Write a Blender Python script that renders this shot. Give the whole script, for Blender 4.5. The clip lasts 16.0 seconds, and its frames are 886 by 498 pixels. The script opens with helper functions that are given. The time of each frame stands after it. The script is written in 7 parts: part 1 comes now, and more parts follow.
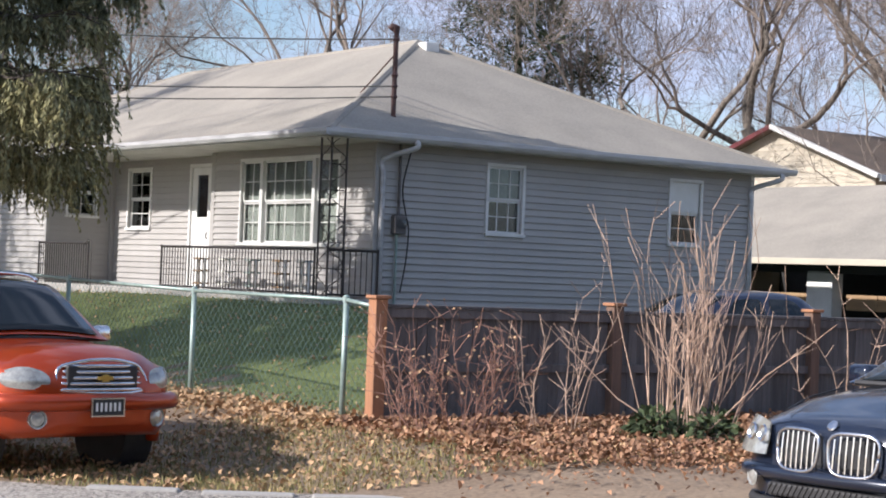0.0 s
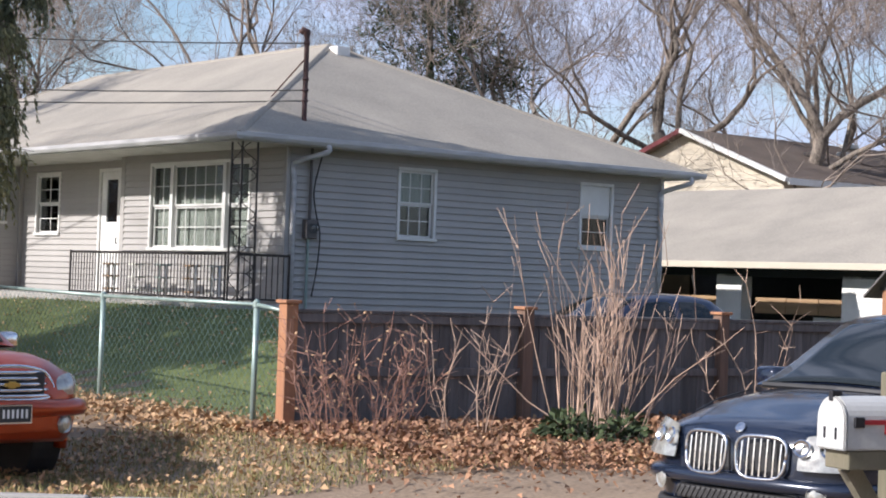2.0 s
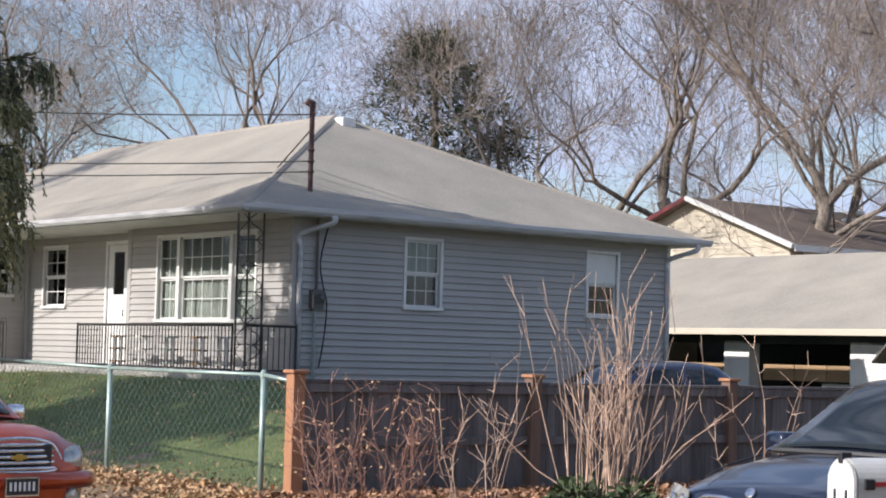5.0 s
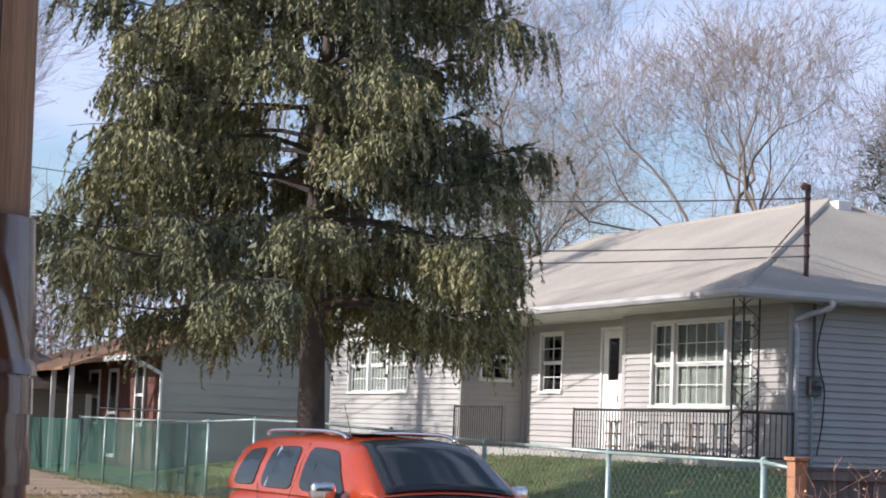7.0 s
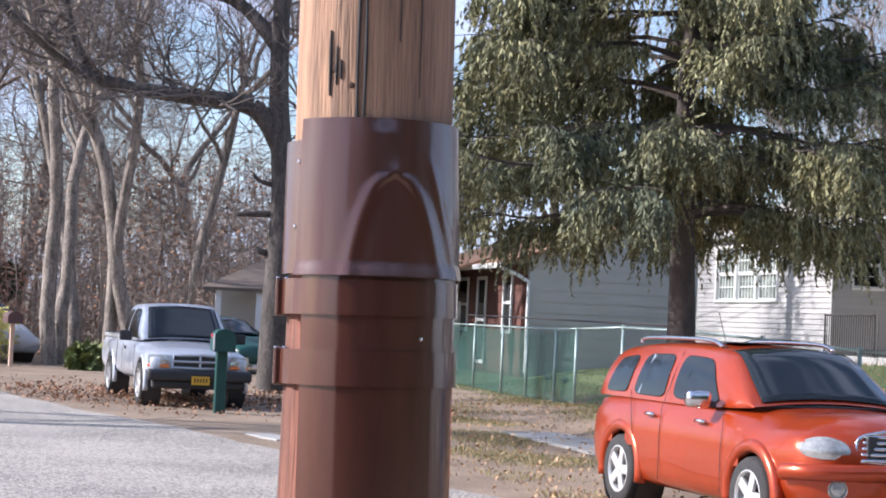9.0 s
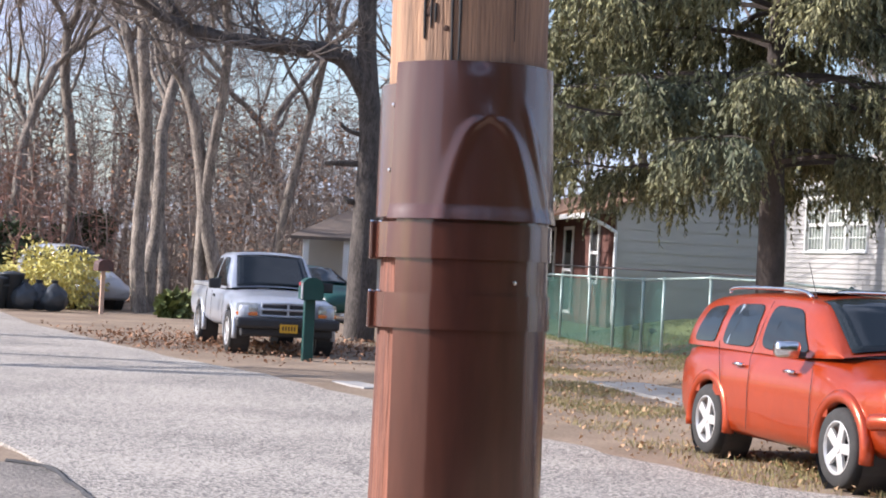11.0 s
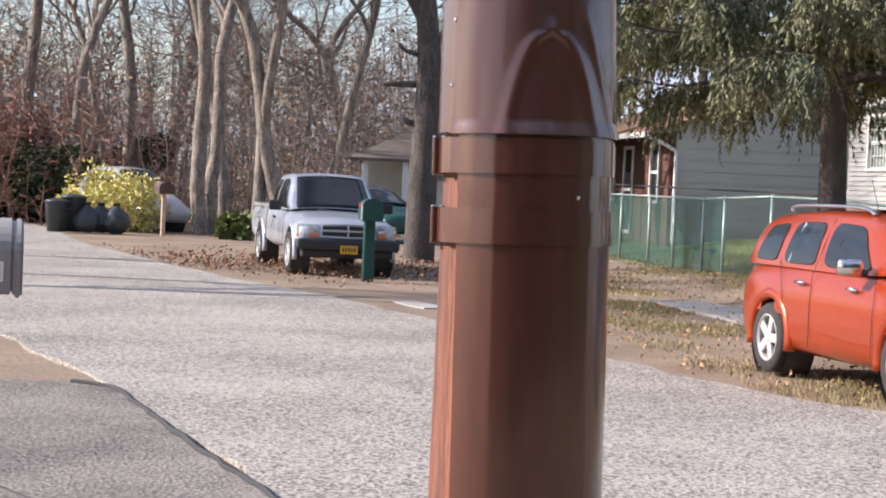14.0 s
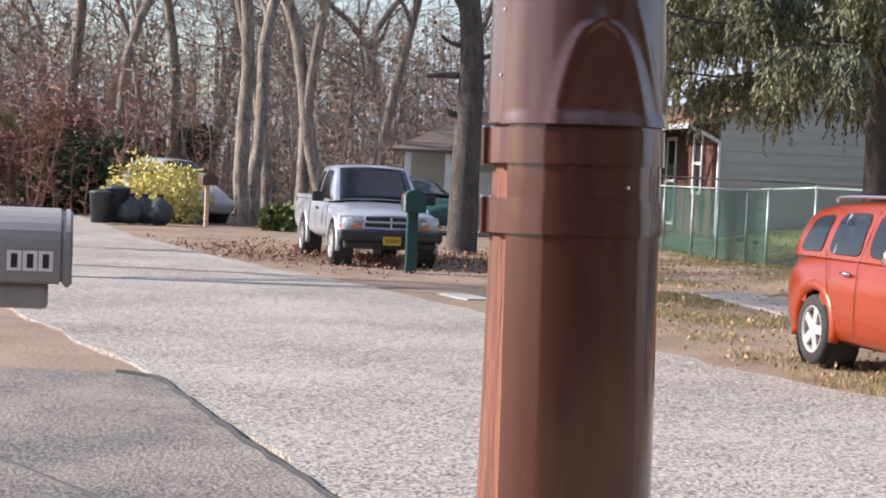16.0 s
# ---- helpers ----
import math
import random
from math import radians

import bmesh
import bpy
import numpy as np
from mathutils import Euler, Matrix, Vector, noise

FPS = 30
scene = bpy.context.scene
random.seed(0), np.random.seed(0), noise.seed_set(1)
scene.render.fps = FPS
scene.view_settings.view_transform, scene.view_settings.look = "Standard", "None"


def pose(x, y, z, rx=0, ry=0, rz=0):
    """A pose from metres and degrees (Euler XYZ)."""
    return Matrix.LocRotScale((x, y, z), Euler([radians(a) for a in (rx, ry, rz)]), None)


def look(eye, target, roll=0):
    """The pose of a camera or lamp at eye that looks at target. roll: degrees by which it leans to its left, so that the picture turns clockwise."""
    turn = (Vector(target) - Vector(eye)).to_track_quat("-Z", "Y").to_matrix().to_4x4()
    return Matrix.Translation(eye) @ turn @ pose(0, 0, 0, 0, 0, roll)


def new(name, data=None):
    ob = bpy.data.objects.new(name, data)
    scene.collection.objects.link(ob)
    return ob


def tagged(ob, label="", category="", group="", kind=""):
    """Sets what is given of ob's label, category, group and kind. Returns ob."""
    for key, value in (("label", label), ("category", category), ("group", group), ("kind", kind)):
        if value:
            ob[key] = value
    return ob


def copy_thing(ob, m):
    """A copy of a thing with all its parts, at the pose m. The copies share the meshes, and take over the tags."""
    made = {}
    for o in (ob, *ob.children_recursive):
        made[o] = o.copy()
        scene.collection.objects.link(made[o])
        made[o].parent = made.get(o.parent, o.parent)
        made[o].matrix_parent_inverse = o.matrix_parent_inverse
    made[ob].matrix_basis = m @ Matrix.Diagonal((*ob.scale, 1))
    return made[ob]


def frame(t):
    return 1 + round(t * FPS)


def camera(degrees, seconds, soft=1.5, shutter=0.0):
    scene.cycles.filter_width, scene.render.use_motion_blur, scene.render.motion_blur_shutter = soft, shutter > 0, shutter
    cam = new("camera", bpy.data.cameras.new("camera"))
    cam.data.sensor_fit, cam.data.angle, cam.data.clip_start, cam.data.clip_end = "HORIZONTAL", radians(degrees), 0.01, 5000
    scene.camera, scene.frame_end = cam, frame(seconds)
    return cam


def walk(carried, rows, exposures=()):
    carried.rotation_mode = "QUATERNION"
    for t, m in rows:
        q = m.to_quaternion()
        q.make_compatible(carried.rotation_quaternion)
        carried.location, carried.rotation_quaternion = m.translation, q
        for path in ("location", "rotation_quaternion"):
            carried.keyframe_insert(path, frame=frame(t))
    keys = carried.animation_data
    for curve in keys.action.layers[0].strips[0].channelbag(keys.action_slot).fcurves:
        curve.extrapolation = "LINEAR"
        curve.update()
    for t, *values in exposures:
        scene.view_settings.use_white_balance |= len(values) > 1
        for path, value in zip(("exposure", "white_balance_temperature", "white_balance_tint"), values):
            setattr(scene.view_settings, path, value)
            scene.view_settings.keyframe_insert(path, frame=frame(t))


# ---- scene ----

# ---- camera ----
cam = camera(26.344, 16.0, soft=1.9)


def aim(at, yaw, pitch, roll):
    y, p = radians(yaw), radians(pitch)
    way = Vector((-math.sin(y) * math.cos(p), math.cos(y) * math.cos(p), math.sin(p)))
    return look(at, Vector(at) + way, roll)


PATH = [  # seconds, place, yaw to the left, pitch up, roll
    (0.0, (0.169, 0.045, 1.744), 0.161, 0.892, 2.280),
    (0.5, (0.170, 0.045, 1.745), -0.186, 0.881, 2.237),
    (1.0, (0.169, 0.045, 1.744), -0.794, 0.927, 2.188),
    (1.5, (0.182, 0.049, 1.743), -1.586, 1.017, 2.121),
    (2.0, (0.192, 0.052, 1.745), -2.466, 1.115, 2.045),
    (2.5, (0.202, 0.054, 1.745), -3.290, 1.124, 2.071),
    (3.0, (0.197, 0.053, 1.741), -4.044, 1.047, 2.023),
    (3.2, (0.196, 0.053, 1.744), -4.291, 0.999, 2.033),
    (5.3, (0.192, 0.051, 1.721), -1.093, 3.824, 1.374),
    (5.5, (0.189, 0.051, 1.719), -0.134, 4.215, 1.294),
    (6.0, (0.174, 0.047, 1.716), 3.493, 5.189, 1.422),
    (6.5, (0.141, 0.038, 1.713), 7.913, 5.605, 1.793),
    (7.0, (0.105, 0.028, 1.709), 12.630, 5.373, 2.266),
    (7.5, (0.078, 0.021, 1.707), 16.923, 4.603, 2.526),
    (8.0, (0.030, 0.008, 1.701), 20.123, 3.650, 2.637),
    (8.5, (0.014, 0.004, 1.700), 22.187, 2.776, 2.669),
    (9.0, (0.000, 0.000, 1.700), 23.428, 2.136, 2.661),
    (9.5, (-0.009, -0.002, 1.697), 24.267, 1.682, 2.673),
    (12.0, (-0.018, -0.005, 1.685), 26.651, -0.347, 3.002),
    (12.5, (-0.026, -0.007, 1.684), 26.896, -0.815, 2.954),
    (13.0, (-0.030, -0.008, 1.681), 27.089, -1.261, 2.880),
    (13.5, (-0.018, -0.005, 1.678), 27.343, -1.668, 2.735),
    (14.0, (-0.020, -0.005, 1.677), 27.643, -1.971, 2.564),
    (14.5, (-0.025, -0.007, 1.676), 28.015, -2.156, 2.462),
    (15.0, (-0.031, -0.008, 1.674), 28.373, -2.244, 2.436),
    (15.5, (-0.038, -0.010, 1.674), 28.684, -2.275, 2.515),
    (16.0, (-0.033, -0.009, 1.674), 28.904, -2.287, 2.563),
]
walk(cam, [(t, aim(at, *turn)) for t, at, *turn in PATH], exposures=[(0.0, 0.58, 5920, 15), (3.2, 0.54, 5900, 15), (5.5, 0.52, 6000, 14), (7.5, 0.74, 5850, 17), (9.5, 1.0, 5620, 18), (12.0, 0.92, 6060, 18), (16.0, 0.88, 6150, 18)])

# ---- sky and sun ----
SUN_AZ, SUN_EL = 115.0, 30.0  # degrees to the left of +y, and up
world = bpy.data.worlds.new("sky")
scene.world = world
world.use_nodes = True
wn = world.node_tree
for n in list(wn.nodes):
    wn.nodes.remove(n)
w_out = wn.nodes.new("ShaderNodeOutputWorld")
w_bg = wn.nodes.new("ShaderNodeBackground")
w_sky = wn.nodes.new("ShaderNodeTexSky")
w_sky.sky_type, w_sky.sun_disc = "NISHITA", False
w_sky.sun_elevation, w_sky.sun_rotation = radians(SUN_EL), radians(-SUN_AZ)
w_sky.air_density, w_sky.dust_density = 1.0, 1.0
w_bg.inputs["Strength"].default_value = 0.105
# thin broken cloud over the blue
w_tc = wn.nodes.new("ShaderNodeTexCoord")
w_map = wn.nodes.new("ShaderNodeMapping")
w_map.inputs["Scale"].default_value = (1.0, 1.0, 3.2)
w_noise = wn.nodes.new("ShaderNodeTexNoise")
w_noise.inputs["Scale"].default_value = 4.5
w_noise.inputs["Detail"].default_value = 7
w_ramp = wn.nodes.new("ShaderNodeValToRGB")
w_ramp.color_ramp.elements[0].position, w_ramp.color_ramp.elements[1].position = 0.44, 0.60
w_mix = wn.nodes.new("ShaderNodeMix")
w_mix.data_type = "RGBA"
w_mix.inputs["B"].default_value = (4.2, 4.75, 5.9, 1)
wn.links.new(w_tc.outputs["Generated"], w_map.inputs["Vector"])
wn.links.new(w_map.outputs["Vector"], w_noise.inputs["Vector"])
wn.links.new(w_noise.outputs["Fac"], w_ramp.inputs["Fac"])
wn.links.new(w_ramp.outputs["Color"], w_mix.inputs["Factor"])
wn.links.new(w_sky.outputs["Color"], w_mix.inputs["A"])
wn.links.new(w_mix.outputs["Result"], w_bg.inputs["Color"])
wn.links.new(w_bg.outputs["Background"], w_out.inputs["Surface"])
sun = new("sun", bpy.data.lights.new("sun", "SUN"))
sun.data.energy, sun.data.angle, sun.data.color = 4.5, radians(0.53), (1.0, 0.91, 0.78)
_a, _e = radians(SUN_AZ), radians(SUN_EL)
sun.matrix_world = look((-30, 0, 30), Vector((-30, 0, 30)) - Vector((-math.sin(_a) * math.cos(_e), math.cos(_a) * math.cos(_e), math.sin(_e))))

# ---- materials ----


def mat(name, col, col2=None, rough=0.7, metal=0.0, scale=3.0, fine=60.0, bump=0.15, depth=0.01, stretch=(1, 1, 1), spec=0.5,
        island=0.0, coat=0.0, fine_mix=0.35, low=0.35, high=0.65):
    """Two colours mixed by coarse noise, broken up by fine noise, with a fine relief."""
    m = bpy.data.materials.new(name)
    m.use_nodes = True
    nt = m.node_tree
    bsdf = nt.nodes["Principled BSDF"]
    bsdf.inputs["Roughness"].default_value = rough
    bsdf.inputs["Metallic"].default_value = metal
    bsdf.inputs["Specular IOR Level"].default_value = spec
    bsdf.inputs["Coat Weight"].default_value = coat
    bsdf.inputs["Coat Roughness"].default_value = 0.06
    col2 = col2 or tuple(c * 0.72 for c in col)
    tc = nt.nodes.new("ShaderNodeTexCoord")
    mp = nt.nodes.new("ShaderNodeMapping")
    mp.inputs["Scale"].default_value = stretch
    nt.links.new(tc.outputs["Object"], mp.inputs["Vector"])
    n1 = nt.nodes.new("ShaderNodeTexNoise")
    n1.inputs["Scale"].default_value = scale
    n1.inputs["Detail"].default_value = 6
    n2 = nt.nodes.new("ShaderNodeTexNoise")
    n2.inputs["Scale"].default_value = fine
    n2.inputs["Detail"].default_value = 4
    for n in (n1, n2):
        nt.links.new(mp.outputs["Vector"], n.inputs["Vector"])
    both = nt.nodes.new("ShaderNodeMix")
    both.inputs["Factor"].default_value = fine_mix
    nt.links.new(n1.outputs["Fac"], both.inputs["A"])
    nt.links.new(n2.outputs["Fac"], both.inputs["B"])
    ramp = nt.nodes.new("ShaderNodeMapRange")
    ramp.inputs["From Min"].default_value, ramp.inputs["From Max"].default_value = low, high
    nt.links.new(both.outputs["Result"], ramp.inputs["Value"])
    mix = nt.nodes.new("ShaderNodeMix")
    mix.data_type = "RGBA"
    mix.inputs["A"].default_value = (*col, 1)
    mix.inputs["B"].default_value = (*col2, 1)
    nt.links.new(ramp.outputs["Result"], mix.inputs["Factor"])
    out = mix.outputs["Result"]
    if island:
        geo = nt.nodes.new("ShaderNodeNewGeometry")
        oi = nt.nodes.new("ShaderNodeObjectInfo")
        add = nt.nodes.new("ShaderNodeMath")
        add.operation = "ADD"
        nt.links.new(geo.outputs["Random Per Island"], add.inputs[0])
        nt.links.new(oi.outputs["Random"], add.inputs[1])
        fr = nt.nodes.new("ShaderNodeMath")
        fr.operation = "FRACT"
        nt.links.new(add.outputs[0], fr.inputs[0])
        mr = nt.nodes.new("ShaderNodeMapRange")
        mr.inputs["To Min"].default_value, mr.inputs["To Max"].default_value = 1 - island, 1 + island
        nt.links.new(fr.outputs[0], mr.inputs["Value"])
        hs = nt.nodes.new("ShaderNodeHueSaturation")
        nt.links.new(mr.outputs["Result"], hs.inputs["Value"])
        nt.links.new(out, hs.inputs["Color"])
        out = hs.outputs["Color"]
    nt.links.new(out, bsdf.inputs["Base Color"])
    if bump:
        b = nt.nodes.new("ShaderNodeBump")
        b.inputs["Strength"].default_value = bump
        b.inputs["Distance"].default_value = depth
        nt.links.new(both.outputs["Result"], b.inputs["Height"])
        nt.links.new(b.outputs["Normal"], bsdf.inputs["Normal"])
    return m


def glass(name, tint=(0.75, 0.8, 0.8), through_light=0.75, rough=0.02):
    """A thin pane: a sheet of clear glass with its mirror gloss over what is seen through it."""
    m = bpy.data.materials.new(name)
    m.use_nodes = True
    nt = m.node_tree
    nt.nodes.remove(nt.nodes["Principled BSDF"])
    gl = nt.nodes.new("ShaderNodeBsdfGlossy")
    gl.inputs["Roughness"].default_value = rough
    tr = nt.nodes.new("ShaderNodeBsdfTransparent")
    tr.inputs["Color"].default_value = tuple(c * through_light for c in tint) + (1,)
    lw = nt.nodes.new("ShaderNodeLayerWeight")
    lw.inputs["Blend"].default_value = 0.5
    pw = nt.nodes.new("ShaderNodeMath")
    pw.operation = "POWER"
    pw.inputs[1].default_value = 4.0
    ad = nt.nodes.new("ShaderNodeMath")
    ad.operation = "MULTIPLY_ADD"
    ad.inputs[1].default_value, ad.inputs[2].default_value = 0.85, 0.06
    mx = nt.nodes.new("ShaderNodeMixShader")
    nt.links.new(lw.outputs["Facing"], pw.inputs[0])
    nt.links.new(pw.outputs[0], ad.inputs[0])
    nt.links.new(ad.outputs[0], mx.inputs[0])
    nt.links.new(tr.outputs[0], mx.inputs[1])
    nt.links.new(gl.outputs[0], mx.inputs[2])
    nt.links.new(mx.outputs[0], nt.nodes["Material Output"].inputs["Surface"])
    return m


M_SIDING = mat("grey_vinyl", (0.42, 0.405, 0.385), (0.36, 0.348, 0.332), rough=0.55, scale=1.2, fine=30, bump=0.05, island=0.05)
M_TRIM = mat("white_trim", (0.78, 0.78, 0.76), (0.66, 0.66, 0.63), rough=0.5, scale=3, bump=0.04)
# near-black standing for the shade inside the open garage and in wood splits
M_SHADED_INSIDE = mat("shaded_inside", (0.05, 0.05, 0.05), rough=0.9)
# indoor dimness put into the colour, so the panes look dark
M_DIM_ROOM = mat("dim_room_wall", (0.10, 0.095, 0.09), rough=0.9)
M_CURTAIN = mat("curtain", (0.78, 0.77, 0.70), (0.62, 0.62, 0.54), rough=0.9, scale=6, stretch=(8, 8, 0.4))
M_ROOF = mat("grey_shingle", (0.37, 0.335, 0.28), (0.255, 0.235, 0.20), rough=0.92, scale=0.9, fine=24, bump=0.5, depth=0.02, fine_mix=0.5)
M_GUTTER = mat("gutter_paint", (0.62, 0.62, 0.63), (0.42, 0.42, 0.43), rough=0.45, scale=2, stretch=(1, 1, 6))
M_SOFFIT = mat("soffit_paint", (0.62, 0.60, 0.55), rough=0.7)
M_IRON = mat("black_iron", (0.025, 0.024, 0.026), (0.05, 0.04, 0.035), rough=0.5, scale=20)
M_MAST = mat("rusty_pipe", (0.12, 0.055, 0.045), (0.06, 0.04, 0.04), rough=0.7, scale=8)
M_WIRE = mat("wire_rubber", (0.03, 0.03, 0.03), rough=0.7, bump=0)
M_CONCRETE = mat("concrete", (0.42, 0.40, 0.37), (0.30, 0.29, 0.27), rough=0.9, scale=1.5, fine=50, bump=0.3)
M_BRICK = mat("red_brick", (0.30, 0.12, 0.08), (0.20, 0.09, 0.07), rough=0.9, scale=5, island=0.2)
M_FENCE = mat("weathered_board", (0.175, 0.16, 0.155), (0.09, 0.083, 0.082), rough=0.9, scale=2.2, fine=50, stretch=(6, 6, 0.5), bump=0.4, island=0.22)
M_CEDAR = mat("cedar_post", (0.42, 0.20, 0.10), (0.30, 0.15, 0.085), rough=0.8, scale=2.5, fine=60, stretch=(7, 7, 0.6), bump=0.35)
M_OLDCEDAR = mat("weathered_cedar", (0.22, 0.135, 0.095), (0.12, 0.078, 0.06), rough=0.85, scale=2.5, fine=60, stretch=(7, 7, 0.6), bump=0.35)
M_GALV = mat("green_galvanised", (0.38, 0.46, 0.43), (0.24, 0.33, 0.30), rough=0.45, metal=0.35, scale=7, bump=0.1)
M_MESHWIRE = mat("chain_wire", (0.13, 0.20, 0.18), (0.08, 0.13, 0.12), rough=0.5, metal=0.35, scale=5, bump=0)
M_SLAT = mat("green_screen", (0.05, 0.16, 0.12), (0.035, 0.11, 0.085), rough=0.7, scale=1.5, island=0.15)
M_WOODPOLE = mat("pole_wood", (0.46, 0.275, 0.165), (0.12, 0.08, 0.06), rough=0.85, scale=2.4, fine=26, stretch=(9, 9, 0.42), bump=1.0, depth=0.014, low=0.38, high=0.66)
M_WOODRED = mat("stained_pole_wood", (0.34, 0.13, 0.075), (0.075, 0.032, 0.022), rough=0.7, scale=2.6, fine=24, stretch=(9, 9, 0.35), bump=1.0, depth=0.02, low=0.38, high=0.62)
M_GUARD = mat("brown_plastic", (0.10, 0.035, 0.022), (0.06, 0.022, 0.015), rough=0.22, scale=1.6, fine=14, stretch=(3, 3, 0.5), bump=0.06, spec=0.7, coat=0.5)
M_ASPHALT = mat("asphalt", (0.47, 0.425, 0.365), (0.12, 0.11, 0.10), rough=0.92, scale=0.45, fine=42, bump=1.0, depth=0.02, fine_mix=0.8, low=0.45, high=0.57)
M_APRON = mat("dark_asphalt", (0.34, 0.305, 0.265), (0.09, 0.084, 0.078), rough=0.92, scale=0.9, fine=40, bump=1.0, depth=0.03, fine_mix=0.62, low=0.38, high=0.62, spec=0.15)
M_TAR = mat("tar_seam", (0.03, 0.03, 0.032), rough=0.75, scale=6)
M_DIRT = mat("sandy_verge", (0.32, 0.24, 0.165), (0.15, 0.105, 0.068), rough=0.95, scale=0.7, fine=22, bump=0.8, depth=0.03, fine_mix=0.45)
M_LAWN = mat("lawn_turf", (0.17, 0.20, 0.065), (0.09, 0.125, 0.04), rough=0.95, scale=1.3, fine=45, bump=0.9, depth=0.03, fine_mix=0.5)
M_GRASS = mat("grass_blade", (0.20, 0.22, 0.075), (0.10, 0.13, 0.04), rough=0.8, scale=0.8, fine=8, bump=0, island=0.35)
M_STRAW = mat("straw_grass", (0.38, 0.30, 0.14), (0.24, 0.20, 0.08), rough=0.9, scale=0.8, fine=8, bump=0, island=0.3)
M_LEAF = mat("dead_leaf", (0.40, 0.225, 0.125), (0.21, 0.11, 0.065), rough=0.8, scale=2, fine=15, bump=0, island=0.5)
M_LEAFPALE = mat("pale_leaf", (0.50, 0.33, 0.18), (0.36, 0.22, 0.12), rough=0.8, scale=2, fine=15, bump=0, island=0.4)
M_BARK = mat("grey_bark", (0.34, 0.29, 0.24), (0.115, 0.098, 0.083), rough=0.95, scale=2.5, fine=13, stretch=(3, 3, 0.8), bump=1.0, depth=0.05, fine_mix=0.5, low=0.40, high=0.60)
M_OAKBARK = mat("dark_oak_bark", (0.125, 0.107, 0.094), (0.05, 0.043, 0.038), rough=0.95, scale=3, fine=15, stretch=(3, 3, 0.8), bump=1.0, depth=0.05, fine_mix=0.5, low=0.40, high=0.60)
M_SPRUCEBARK = mat("spruce_bark", (0.12, 0.095, 0.08), (0.06, 0.05, 0.044), rough=0.95, scale=4, fine=24, stretch=(2, 2, 0.8), bump=0.8, depth=0.03)
M_TWIG = mat("twig_bark", (0.33, 0.27, 0.225), (0.17, 0.14, 0.118), rough=0.95, scale=0.8, fine=9, bump=0, island=0.25)
M_OAKTWIG = mat("dark_twig_bark", (0.22, 0.185, 0.16), (0.115, 0.097, 0.084), rough=0.95, scale=0.8, fine=9, bump=0, island=0.25)
M_REDTWIG = mat("reddish_twig", (0.34, 0.19, 0.14), (0.20, 0.11, 0.085), rough=0.95, scale=1, fine=9, bump=0, island=0.3)
M_CANE = mat("tan_cane", (0.60, 0.43, 0.32), (0.38, 0.26, 0.19), rough=0.85, scale=1.5, fine=14, bump=0.1, island=0.3)
M_NEEDLE = mat("spruce_needle", (0.31, 0.285, 0.13), (0.10, 0.118, 0.07), rough=0.75, scale=0.5, fine=7, bump=0, island=0.6)
M_EVERGREEN = mat("dark_evergreen", (0.06, 0.085, 0.032), (0.032, 0.05, 0.02), rough=0.8, scale=0.7, fine=7, bump=0, island=0.4)
M_YELLOWLEAF = mat("yellow_leaf", (0.68, 0.60, 0.22), (0.50, 0.46, 0.14), rough=0.8, scale=2, fine=7, bump=0, island=0.3)

# ---- geometry helpers ----
TURN = 35.5  # the house's lot stands turned to the view
LOT = pose(-0.51, 18.73, 0, 0, 0, TURN)  # lot frame: a along the side street, b along the front fence


def lot(a, b, z=0.0):
    return LOT @ Vector((a, b, z))


def thing(name, m, label, category, group="", kind=""):
    ob = new(name)
    ob.matrix_world = m
    return tagged(ob, label, category, group, kind)


def part(name, bm, material, parent=None, label="", smooth=False):
    me = bpy.data.meshes.new(name)
    bm.to_mesh(me)
    bm.free()
    me.materials.append(material)
    if smooth:
        me.shade_smooth()
        if smooth == "soft":  # rounded faces, crisp edges
            me.set_sharp_from_angle(angle=radians(40))
    ob = new(name, me)
    if parent is not None:
        ob.parent = parent
    if label:
        ob["label"] = label
    return ob


def raw(name, verts, faces, material, parent=None, smooth=False):
    me = bpy.data.meshes.new(name)
    me.from_pydata(verts, [], faces)
    me.materials.append(material)
    if smooth:
        me.shade_smooth()
    ob = new(name, me)
    if parent is not None:
        ob.parent = parent
    return ob


def box(bm, x0, x1, y0, y1, z0, z1, bevel=0.0, m=None):
    vs = [bm.verts.new((x, y, z)) for x in (x0, x1) for y in (y0, y1) for z in (z0, z1)]
    fs = [bm.faces.new([vs[i] for i in f]) for f in ((0, 1, 3, 2), (4, 6, 7, 5), (0, 4, 5, 1), (2, 3, 7, 6), (0, 2, 6, 4), (1, 5, 7, 3))]
    if bevel:
        es = list({e for f in fs for e in f.edges})
        made = bmesh.ops.bevel(bm, geom=es, offset=bevel, segments=2, profile=0.5, affect="EDGES")
        vs = list({v for f in made["faces"] for v in f.verts} | {v for v in vs if v.is_valid})
    if m is not None:
        bmesh.ops.transform(bm, matrix=m, verts=vs)
    return bm


def boxes(*args, bevel=0.0):
    bm = bmesh.new()
    for a in args:
        box(bm, *a, bevel=bevel)
    return bm


